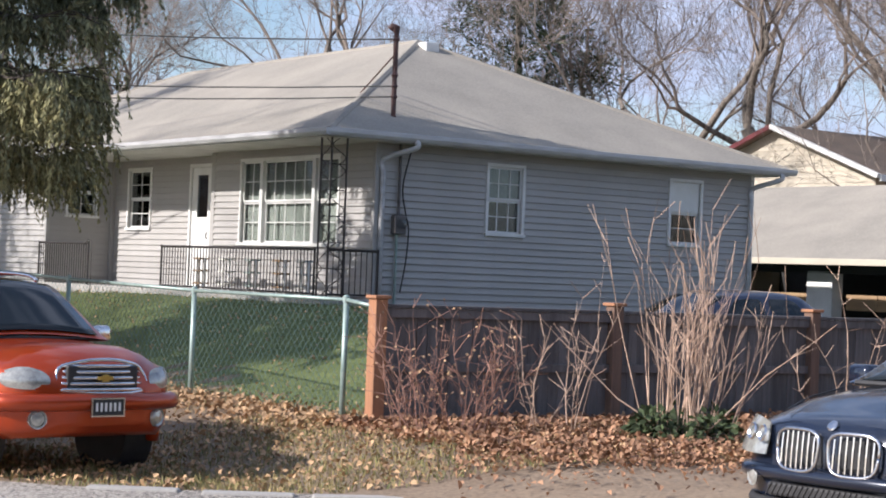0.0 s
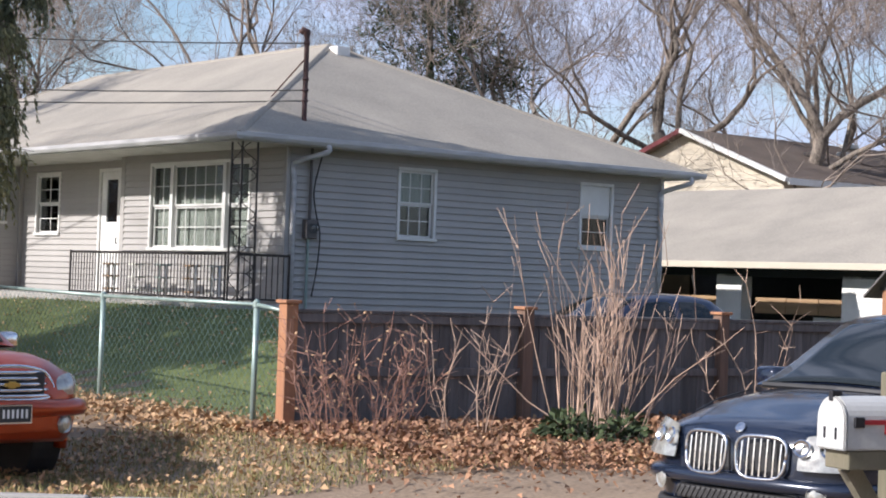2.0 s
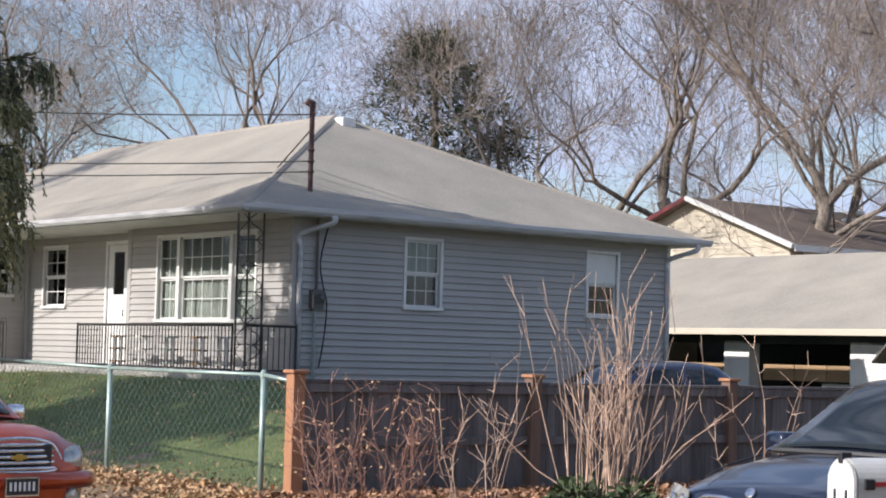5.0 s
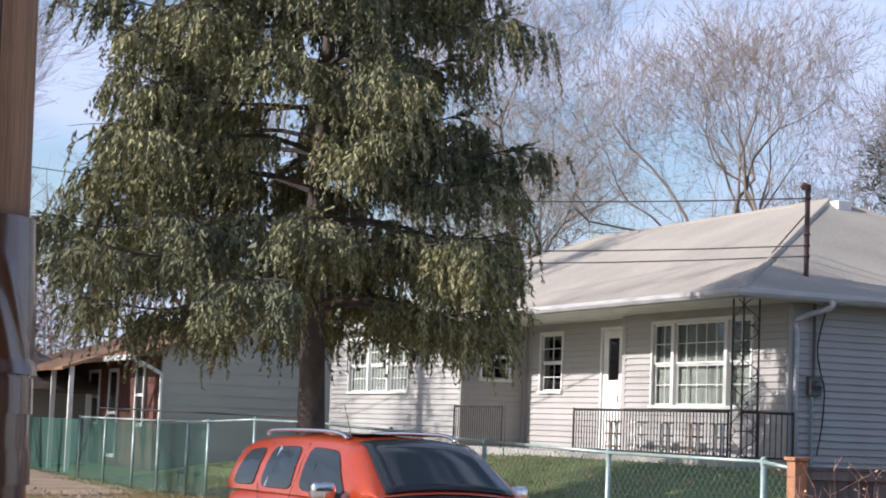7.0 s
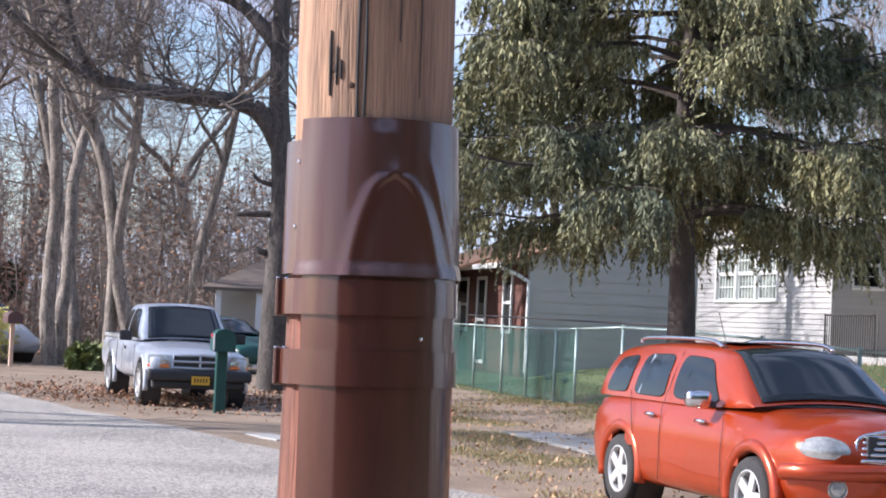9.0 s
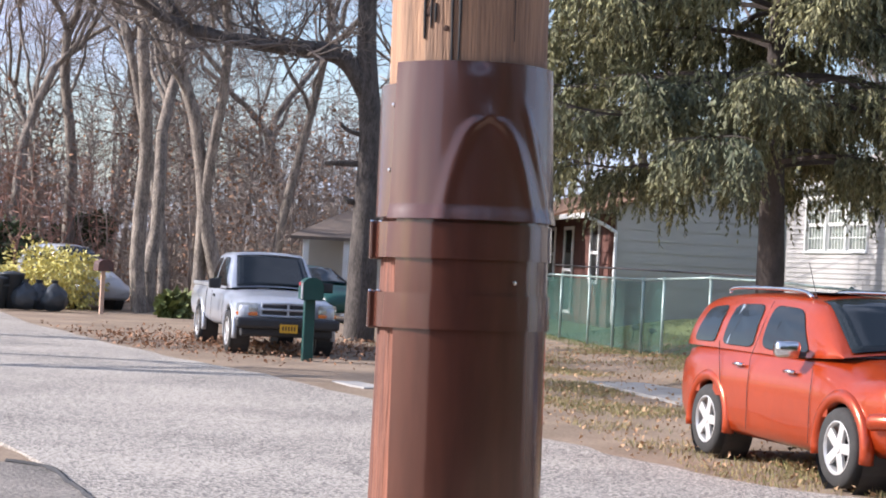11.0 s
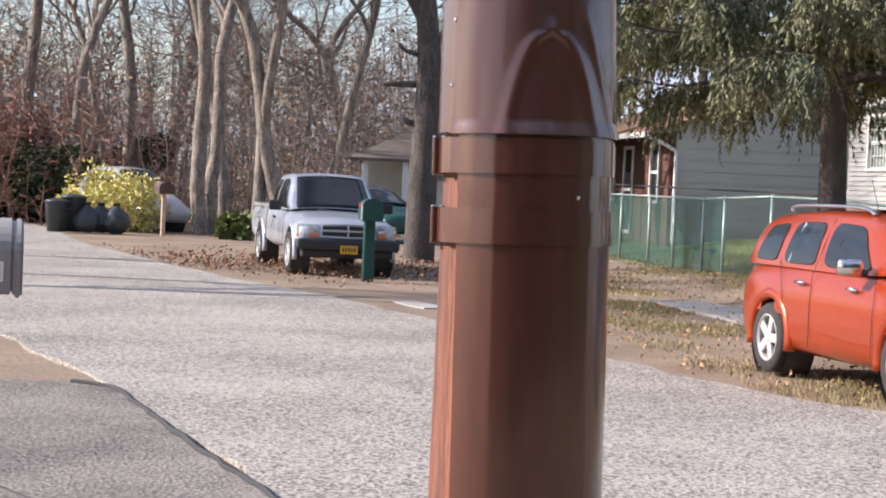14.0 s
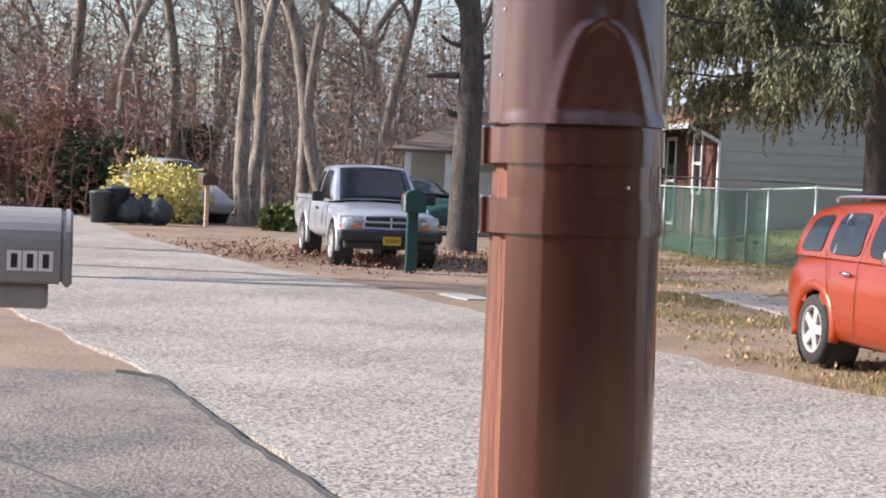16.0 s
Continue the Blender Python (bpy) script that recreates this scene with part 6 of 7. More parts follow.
    part("aerial", tubes(([(0.12, -0.5, 1.55), (-0.02, -0.52, 1.86)], 0.004), seg=5), M_BLACKTRIM, o)
    # chrome grille with five bars
    g = part("grille", boxes((2.10, 2.262, -0.33, 0.33, 0.62, 0.83), bevel=0.02), M_BLACKTRIM, o, "chrome grille with horizontal bars")
    for k in range(5):
        z = 0.635 + 0.047 * k
        part("grille_bar", tubes((curve_points([(2.235 - 0.006 * k, -0.38 + 0.01 * k, z), (2.282 - 0.006 * k, -0.18, z), (2.292 - 0.006 * k, 0, z), (2.282 - 0.006 * k, 0.18, z), (2.235 - 0.006 * k, 0.38 - 0.01 * k, z)], 4), 0.0155), seg=8), M_CHROME, g, smooth=True)
    part("grille_frame", tubes((curve_points([(2.23, -0.41, 0.63), (2.29, 0, 0.605), (2.23, 0.41, 0.63), (2.20, 0.38, 0.80), (2.25, 0.2, 0.86), (2.26, 0, 0.875), (2.25, -0.2, 0.86), (2.20, -0.38, 0.80), (2.23, -0.41, 0.63)], 5), 0.016), seg=8), M_CHROME, g, smooth=True)
    part("badge", boxes((2.285, 2.305, -0.07, 0.07, 0.712, 0.742), (2.285, 2.306, -0.03, 0.03, 0.70, 0.755), bevel=0.004), M_GOLD, g, "small gold badge")
    part("bumper", tubes((curve_points([(1.86, -0.86, 0.52), (2.12, -0.74, 0.53), (2.25, -0.4, 0.535), (2.28, 0, 0.54), (2.25, 0.4, 0.535), (2.12, 0.74, 0.53), (1.86, 0.86, 0.52)], 5), 0.072), seg=10), M_ORANGE, o, "orange front bumper", smooth=True)
    part("air_intake", boxes((2.12, 2.235, -0.42, 0.42, 0.335, 0.43), bevel=0.02), M_BLACKTRIM, o, "dark lower air intake")
    plate = part("number_plate", boxes((2.345, 2.355, -0.155, 0.155, 0.42, 0.575), bevel=0.003), M_BLACKTRIM, o, "dark number plate with pale bars")
    part("plate_frame", boxes((2.3555, 2.3585, -0.155, 0.155, 0.42, 0.434), (2.3555, 2.3585, -0.155, 0.155, 0.561, 0.575), (2.3555, 2.3585, -0.155, -0.143, 0.434, 0.561), (2.3555, 2.3585, 0.143, 0.155, 0.434, 0.561)), M_CHROME, plate)
    for k in range(6):
        part("bar", boxes((2.3555, 2.3575, -0.115 + 0.042 * k, -0.095 + 0.042 * k, 0.465, 0.535)), M_LABEL, plate)
    cabin_fit(o, cab, 0.62, (-0.1, -0.95))
    lift_nose(o, 0.085)


def lift_nose(o, rise):
    """Raises the hood's end, grille, lamps and bumper of a car above its first shape."""
    stack = list(o.children)
    while stack:
        ob = stack.pop()
        if ob.name.split(".")[0] in ("wheel", "wheel_arch", "wheel_well"):
            continue
        stack.extend(ob.children)
        for v in ob.data.vertices if ob.data else ():
            v.co.z += rise * ease(v.co.x, 1.35, 2.0) * ease(v.co.z, 0.2, 0.34)


def quad_windshield(cab, x_low, x_top, share, n=10):
    """The windscreen: it follows the front slope of a cabin between two places, a little proud of it."""
    bm = bmesh.new()
    grid = []
    for j in range(n + 1):
        x = x_low + (x_top - x_low) * j / n
        r = [np.interp(x, cab.xs, [q[i] for q in cab.rows]) for i in range(5)]
        grid.append([bm.verts.new((x + 0.012, r[3] * share * s, r[4] + cab.crown * (1 - s * s) + 0.012)) for s in np.linspace(-1, 1, n + 1)])
    for j in range(n):
        for i in range(n):
            bm.faces.new((grid[j][i], grid[j][i + 1], grid[j + 1][i + 1], grid[j + 1][i]))
    bmesh.ops.recalc_face_normals(bm, faces=bm.faces[:])
    bmesh.ops.solidify(bm, geom=bm.faces[:], thickness=0.005)
    return bm


def navy_suv():
    # the badge stands at the nose's middle; the car heads down the side street
    m = pose(2.80, 12.78, 0.0, 0, 0, 180 + TURN + 4) @ Matrix.Translation((-2.24, 0, 0))
    o = thing("car", m, "glossy navy blue sport utility car with twin chrome grilles", "car")
    fx, rx, r = 1.38, -1.43, 0.36
    rows = [(-2.3, 0.40, 0.78, 0.85, 1.08, 0.7), (-2.1, 0.32, 0.90, 0.98, 1.10, 0.8), (-1.0, 0.28, 0.935, 1.0, 1.10, 0.84), (0.6, 0.28, 0.93, 1.0, 1.10, 0.82), (1.05, 0.29, 0.93, 0.98, 1.105, 0.78), (1.6, 0.30, 0.925, 0.93, 1.04, 0.72),
            (1.95, 0.30, 0.90, 0.87, 0.955, 0.64), (2.10, 0.30, 0.83, 0.84, 0.92, 0.58), (2.20, 0.30, 0.70, 0.81, 0.88, 0.52), (2.26, 0.33, 0.50, 0.76, 0.82, 0.40)]
    part("body", body_mesh(rows, ((fx, r), (rx, r)), 0.43, 8), M_NAVY, o, "glossy navy body", smooth=True)
    cab = Cabin([(-2.25, 0.80, 1.06, 0.70, 1.15), (-1.95, 0.84, 1.06, 0.66, 1.5), (-1.4, 0.86, 1.06, 0.65, 1.60), (-0.4, 0.86, 1.06, 0.65, 1.64), (0.15, 0.85, 1.06, 0.64, 1.60), (0.5, 0.83, 1.07, 0.66, 1.44), (0.85, 0.80, 1.08, 0.72, 1.22), (1.12, 0.76, 1.09, 0.75, 1.095)], 0.04)
    part("roof", cab.mesh(), M_NAVY, o, "navy roof and pillars", smooth=True)
    for s in (-1, 1):
        part("window", cab.pane(((-0.40, 0.08), (0.66, 0.08), (0.12, 0.86), (-0.40, 0.86)), s), M_CARGLASS, o, "front door window")
        part("window", cab.pane(((-1.45, 0.08), (-0.52, 0.08), (-0.52, 0.86), (-1.35, 0.86)), s), M_CARGLASS, o, "rear door window")
        part("mirror", box(bmesh.new(), -0.10, 0.09, -0.12, 0.12, -0.085, 0.085, 0.045, pose(0.60, s * 1.03, 1.13, 0, 0, 12 * s)), M_NAVY, o, "navy door mirror", smooth=True)
        seam(o, [(0.72, s * 0.934, 0.40), (0.72, s * 0.938, 0.8), (0.72, s * 0.91, 0.97)])
        seam(o, [(2.10, s * 0.52, 0.93), (1.7, s * 0.66, 1.0), (1.2, s * 0.75, 1.06)], 0.006)
        for x in (fx, rx):
            arch_flare(o, x, s * 0.925, r, 0.44, M_BLACKTRIM, 0.03, inset=0.01)
            wheel(o, x, s * 0.82, r, 0.25)
        lens = quad_patch(o, "headlight", [(2.27, s * 0.48, 0.61), (2.09, s * 0.88, 0.62), (1.91, s * 0.90, 0.88), (2.19, s * 0.51, 0.85)][::s], M_LENS, "clear headlight cluster", (0.05, s * 0.03, 0.0), 0.02, rounded=0.35)
        for y in (0.56, 0.72):
            part("lamp_ring", lathe(bmesh.new(), ((0.04, 0.0), (0.055, 0.012), (0.062, 0.0)), 18, pose(2.335 - (y - 0.5) * 0.5, s * y, 0.765, 0, 80, 25 * s)), M_CHROME, lens)
        part("fog_lamp", lathe(bmesh.new(), ((0.0, 0.02), (0.045, 0.012), (0.06, 0.0), (0.07, 0.01)), 18, pose(2.27, s * 0.66, 0.46, 0, 90, 20 * s)), M_LENS, o, "round fog lamp")
        # kidney grille: chrome ring with upright bars
        g = part("grille", boxes((2.15, 2.272, s * 0.235 - 0.18, s * 0.235 + 0.18, 0.55, 0.81), bevel=0.04), M_BLACKTRIM, o, "rounded chrome grille with upright bars")
        ring = []
        for i in range(33):
            t = 2 * math.pi * i / 32
            u, w = math.cos(t), math.sin(t)
            k = (abs(u) ** 3.6 + abs(w) ** 3.6) ** (-1 / 3.6)
            y = 0.235 + 0.205 * u * k * (0.93 + 0.07 * w * k)
            ring.append((2.352 - 0.05 * (y / 0.45) ** 2 - 0.012 * (w * k + 1), s * y, 0.68 + 0.142 * w * k))
        part("grille_ring", tubes((ring, 0.013), seg=8), M_CHROME, g, smooth=True)
        for k in range(7):
            y = 0.085 + 0.05 * k
            x = 2.342 - 0.05 * (y / 0.45) ** 2
            reach = 0.125 if 0 < k < 6 else 0.10
            part("grille_bar", tubes(([(x, s * y, 0.68 - reach), (x - 0.008, s * y, 0.68), (x - 0.02, s * y, 0.68 + reach)], 0.0095), seg=6), M_CHROME, g)
    part("windshield", quad_windshield(cab, 1.10, 0.24, 0.94), M_CARGLASS, o, "large sloping windshield", smooth=True)
    part("cowl", tubes(([(1.10, -0.72, 1.10), (1.16, 0, 1.11), (1.10, 0.72, 1.10)], 0.022), seg=6), M_BLACKTRIM, o)
    for y in (0.1, 0.6):
        part("wiper", tubes(([(1.13, y, 1.115), (1.02, y - 0.25, 1.15), (0.96, y - 0.55, 1.17)], 0.011), seg=5), M_BLACKTRIM, o)
    part("badge", lathe(bmesh.new(), ((0.0, 0.008), (0.032, 0.006), (0.041, 0.0)), 20, pose(2.25, 0, 0.862, 0, 55, 0)), M_CHROME, o, "round bright badge")
    part("bumper", tubes((curve_points([(1.9, -0.93, 0.50), (2.17, -0.80, 0.50), (2.29, -0.4, 0.505), (2.31, 0, 0.505), (2.29, 0.4, 0.505), (2.17, 0.80, 0.50), (1.9, 0.93, 0.50)], 5), 0.05), seg=10), M_NAVY, o, "navy front bumper", smooth=True)
    mesh = part("air_intake", boxes((2.18, 2.315, -0.5, 0.5, 0.345, 0.44), bevel=0.02), M_BLACKTRIM, o, "dark honeycomb air intake")
    for k in range(22):
        y = -0.52 + 1.04 * k / 21
        part("mesh_bar", tubes(([(2.32, y * 0.92 - 0.025, 0.35), (2.32, y * 0.92 + 0.025, 0.435)], 0.004), seg=4), M_BLACKTRIM, mesh)
    part("lower_lip", tubes((curve_points([(2.0, -0.88, 0.30), (2.26, -0.6, 0.30), (2.30, 0, 0.30), (2.26, 0.6, 0.30), (2.0, 0.88, 0.30)], 5), 0.035), seg=8), M_BLACKTRIM, o, smooth=True)
    part("dashboard", boxes((0.75, 1.0, -0.72, 0.72, 0.9, 1.07), bevel=0.03), M_SEAT, o)
    cabin_fit(o, cab, 0.72, (0.0, -0.95))


def silver_truck():
    m = pose(-18.2, 29.85, 0.0, 0, 0, -48)
    o = thing("pickup_truck", m, "silver extended-cab pickup truck with a dark bumper", "truck")
    fx, rx, r = 1.72, -1.61, 0.37
    rows = [(-2.72, 0.55, 0.86, 0.98, 1.06, 0.82), (-2.66, 0.48, 0.89, 1.05, 1.09, 0.84), (-0.95, 0.45, 0.895, 1.06, 1.10, 0.84), (-0.5, 0.42, 0.895, 1.05, 1.10, 0.82), (1.0, 0.42, 0.895, 1.03, 1.10, 0.80),
            (1.3, 0.44, 0.89, 1.0, 1.10, 0.76), (2.1, 0.46, 0.88, 0.94, 1.02, 0.72), (2.38, 0.48, 0.84, 0.88, 0.95, 0.68), (2.46, 0.52, 0.76, 0.84, 0.90, 0.62)]
    part("body", body_mesh(rows, ((fx, r), (rx, r)), 0.47, 8), M_SILVER, o, "silver body and hood", smooth=True)
    part("bed_liner", boxes((-2.6, -0.85, -0.74, 0.74, 1.10, 1.116)), M_BLACKTRIM, o, "dark truck bed")
    part("bed_rail", boxes((-2.68, -0.78, 0.76, 0.86, 1.09, 1.16), (-2.68, -0.78, -0.86, -0.76, 1.09, 1.16), (-2.72, -2.62, -0.86, 0.86, 1.09, 1.16), bevel=0.012), M_SILVER, o)
    cab = Cabin([(-0.80, 0.80, 1.08, 0.76, 1.10), (-0.72, 0.81, 1.08, 0.66, 1.66), (-0.5, 0.82, 1.08, 0.645, 1.715), (0.2, 0.82, 1.08, 0.645, 1.735), (0.52, 0.815, 1.08, 0.64, 1.70), (0.8, 0.80, 1.09, 0.68, 1.46), (1.2, 0.76, 1.10, 0.74, 1.115)], 0.035)
    part("cab_roof", cab.mesh(), M_SILVER, o, "silver cab roof", smooth=True)
    for s in (-1, 1):
        part("window", cab.pane(((-0.68, 0.10), (-0.25, 0.10), (-0.22, 0.86), (-0.60, 0.86)), s), M_CARGLASS, o, "rear cab window")
        part("window", cab.pane(((-0.12, 0.08), (0.92, 0.08), (0.48, 0.87), (-0.10, 0.87)), s), M_CARGLASS, o, "front door window")
        part("door_handle", boxes((-0.02, 0.12, s * 0.90 - 0.012, s * 0.90 + 0.012, 0.92, 0.97), bevel=0.006), M_BLACKTRIM, o)
        part("mirror", box(bmesh.new(), -0.06, 0.06, -0.11, 0.11, -0.09, 0.09, 0.03, pose(0.85, s * 1.02, 1.17, 0, 0, 10 * s)), M_BLACKTRIM, o, "black door mirror")
        seam(o, [(-0.20, s * 0.902, 0.48), (-0.20, s * 0.902, 0.8), (-0.20, s * 0.885, 1.03)])
        seam(o, [(1.05, s * 0.902, 0.48), (1.05, s * 0.90, 0.8), (1.05, s * 0.88, 1.0)])
        seam(o, [(-0.86, s * 0.902, 0.48), (-0.86, s * 0.90, 0.8), (-0.86, s * 0.88, 1.06)], 0.008)
        for x in (fx, rx):
            arch_flare(o, x, s * 0.885, r, 0.48, M_SILVER, 0.045, inset=0.02)
            wheel(o, x, s * 0.80, r, 0.24)
        quad_patch(o, "headlight", [(2.46, s * 0.50, 0.74), (2.30, s * 0.85, 0.74), (2.28, s * 0.85, 0.89), (2.44, s * 0.50, 0.89)][::s], M_LENS, "headlight", (0.05, s * 0.025, 0), 0.012, rounded=0.2)
        quad_patch(o, "indicator", [(2.46, s * 0.50, 0.67), (2.31, s * 0.85, 0.67), (2.30, s * 0.85, 0.735), (2.45, s * 0.50, 0.735)][::s], M_AMBER, "amber indicator", (0.05, s * 0.025, 0), 0.01, rounded=0.2)
    part("windshield", quad_windshield(cab, 1.18, 0.56, 0.93), M_CARGLASS, o, "windshield", smooth=True)
    for y in (0.0, 0.5):
        part("wiper", tubes(([(1.2, y, 1.13), (1.05, y - 0.25, 1.2), (1.0, y - 0.5, 1.24)], 0.012), seg=5), M_BLACKTRIM, o)
    g = part("grille", boxes((2.40, 2.485, -0.46, 0.46, 0.68, 0.88), bevel=0.03), M_BLACKTRIM, o, "dark grille in a silver frame")
    part("grille_frame", tubes(([(2.48, -0.47, 0.68), (2.50, 0, 0.67), (2.48, 0.47, 0.68), (2.46, 0.45, 0.88), (2.48, 0, 0.90), (2.46, -0.45, 0.88), (2.48, -0.47, 0.68)], 0.025), seg=8), M_SILVER, g)
    part("grille_cross", tubes(([(2.49, -0.46, 0.785), (2.51, 0, 0.785), (2.49, 0.46, 0.785)], 0.02), seg=8), M_SILVER, g)
    part("grille_cross", tubes(([(2.50, 0, 0.68), (2.49, 0, 0.89)], 0.02), seg=8), M_SILVER, g)
    part("bumper", boxes((2.36, 2.60, -0.90, 0.90, 0.46, 0.645), bevel=0.05), M_BUMPER, o, "dark grey front bumper")
    part("valance", boxes((2.30, 2.5, -0.8, 0.8, 0.32, 0.47), bevel=0.04), M_BLACKTRIM, o)
    plate = part("number_plate", boxes((2.602, 2.612, -0.155, 0.155, 0.40, 0.545), bevel=0.003), M_PLATEY, o, "yellow number plate with dark bars")
    for k in range(5):
        part("bar", boxes((2.6125, 2.6145, -0.11 + 0.05 * k, -0.085 + 0.05 * k, 0.44, 0.51)), M_INK, plate)
    cabin_fit(o, cab, 0.85, (0.1,))


M_BUMPER = mat("grey_bumper", (0.035, 0.037, 0.043), (0.026, 0.028, 0.032), rough=0.5, scale=5, bump=0.05)


def plain_car(at, label, body, tall=1.42):
    """A car of which little more than the upper half shows."""
    o = thing("car", pose(*at), label, "car")
    k = tall / 1.42
    rows = [(-2.2, 0.35, 0.70, 0.75, 0.95 * k, 0.6), (-2.0, 0.26, 0.84, 0.88, 0.98 * k, 0.7), (-0.6, 0.23, 0.875, 0.9, 0.97 * k, 0.78), (0.9, 0.23, 0.87, 0.88, 0.96 * k, 0.75), (1.6, 0.25, 0.85, 0.82, 0.88 * k, 0.65), (2.1, 0.28, 0.78, 0.7, 0.74 * k, 0.55), (2.22, 0.35, 0.68, 0.6, 0.65 * k, 0.5)]
    part("body", body_mesh(rows, ((1.35, 0.32), (-1.35, 0.32)), 0.38, 6), body, o, smooth=True)
    cab = Cabin([(-1.9, 0.74, 0.95 * k, 0.62, 0.99 * k), (-1.3, 0.77, 0.94 * k, 0.58, 1.36 * k), (-0.6, 0.78, 0.94 * k, 0.57, 1.40 * k), (0.1, 0.775, 0.94 * k, 0.57, 1.36 * k), (0.6, 0.76, 0.94 * k, 0.62, 1.15 * k), (1.05, 0.72, 0.95 * k, 0.66, 0.965 * k)], 0.04)
    part("roof", cab.mesh(), body, o, smooth=True)
    for s in (-1, 1):
        part("window", cab.pane(((-0.45, 0.08), (0.55, 0.08), (0.1, 0.86), (-0.42, 0.86)), s), M_CARGLASS, o)
        part("window", cab.pane(((-1.35, 0.10), (-0.58, 0.08), (-0.55, 0.86), (-1.1, 0.84)), s), M_CARGLASS, o)
        for x in (1.35, -1.35):
            arch_flare(o, x, s * 0.855, 0.32, 0.395, body, 0.03, inset=0.01)
            wheel(o, x, s * 0.77, 0.32, 0.2)
    part("windshield", quad_windshield(cab, 1.02, 0.16, 0.93), M_CARGLASS, o, smooth=True)
    bm = quad_windshield(cab, -1.82, -1.32, 0.9)
    part("rear_window", bm, M_CARGLASS, o, smooth=True)
    return o


orange_wagon()
navy_suv()
silver_truck()
p = lot(8.6, 4.4)
plain_car((p.x, p.y, height(p.x, p.y), 0, 0, TURN + 180), "dark blue sedan parked behind the board fence", M_BLUECAR, 1.46)
p = lot(15.6, 3.6)
plain_car((p.x, p.y, height(p.x, p.y), 0, 0, TURN + 180), "dark blue car parked by the garage", M_BLUECAR, 1.46)
plain_car((*polar(37.1, 54.5)[:3], 0, 0, -25), "pale silver car parked behind the yellow bush", M_SILVER, 1.75)
plain_car((*polar(29.9, 53)[:3], 0, 0, -30), "dark green car parked beyond the truck", M_BOXGREEN, 1.5)

# ---- neighbouring buildings ----
M_CREAM = mat("cream_siding", (0.56, 0.50, 0.40), (0.49, 0.44, 0.35), rough=0.7, scale=1.5, bump=0.05, island=0.04)
M_ROOFBROWN = mat("brown_shingle", (0.17, 0.13, 0.105), (0.11, 0.09, 0.075), rough=0.95, scale=1.2, fine=22, bump=0.5, fine_mix=0.5)
M_ROOFRUST = mat("rust_shingle", (0.36, 0.20, 0.11), (0.26, 0.15, 0.09), rough=0.95, scale=1.2, fine=22, bump=0.5, fine_mix=0.5)
M_TAUPE = mat("taupe_siding", (0.47, 0.45, 0.395), (0.41, 0.39, 0.345), rough=0.75, scale=1.0, bump=0.05, island=0.04)
M_BROWNSHAKE = mat("brown_shake", (0.13, 0.052, 0.036), (0.085, 0.036, 0.028), rough=0.85, scale=3, fine=26, stretch=(3, 3, 0.6), bump=0.3, island=0.25)
M_PLANK = mat("raw_plank", (0.36, 0.24, 0.13), (0.26, 0.17, 0.10), rough=0.85, scale=2, stretch=(1, 1, 6), bump=0.2, island=0.15)
M_REDTRIM = mat("dark_red_trim", (0.16, 0.035, 0.04), (0.12, 0.03, 0.035), rough=0.6)


def slab(corners, thick=0.08):
    """A flat four-cornered roof plane with thickness."""
    bm = bmesh.new()
    top = [bm.verts.new(c) for c in corners]
    low = [bm.verts.new(Vector(c) - Vector((0, 0, thick))) for c in corners]
    bm.faces.new(top)
    bm.faces.new(low[::-1])
    for i in range(4):
        j = (i + 1) % 4
        bm.faces.new((top[i], low[i], low[j], top[j]))
    bmesh.ops.recalc_face_normals(bm, faces=bm.faces[:])
    return bm


def courses(parent, plane, at, lo, hi, z0, z1, step, material, top=None):
    """Clapboards on a wall; top(p) gives the height at which the wall ends."""
    z = z0
    while z < z1 - 0.02:
        l, h = lo, hi
        if top:
            ps = [lo + (hi - lo) * i / 60 for i in range(61)]
            ps = [p for p in ps if top(p) > z + step * 0.6]
            if len(ps) < 2:
                break
            l, h = ps[0], ps[-1]
        bm = bmesh.new()
        zt = min(z1, z + step)
        if plane == "a":
            vs = [bm.verts.new(p) for p in ((at - 0.022, l, z), (at - 0.022, h, z), (at - 0.004, h, zt), (at - 0.004, l, zt), (at, l, z), (at, h, z))]
        else:
            vs = [bm.verts.new(p) for p in ((l, at - 0.022, z), (h, at - 0.022, z), (h, at - 0.004, zt), (l, at - 0.004, zt), (l, at, z), (h, at, z))]
        bm.faces.new(vs[:4])
        bm.faces.new((vs[4], vs[5], vs[1], vs[0]))
        bmesh.ops.recalc_face_normals(bm, faces=bm.faces[:])
        part("siding_board", bm, material, parent)
        z += step


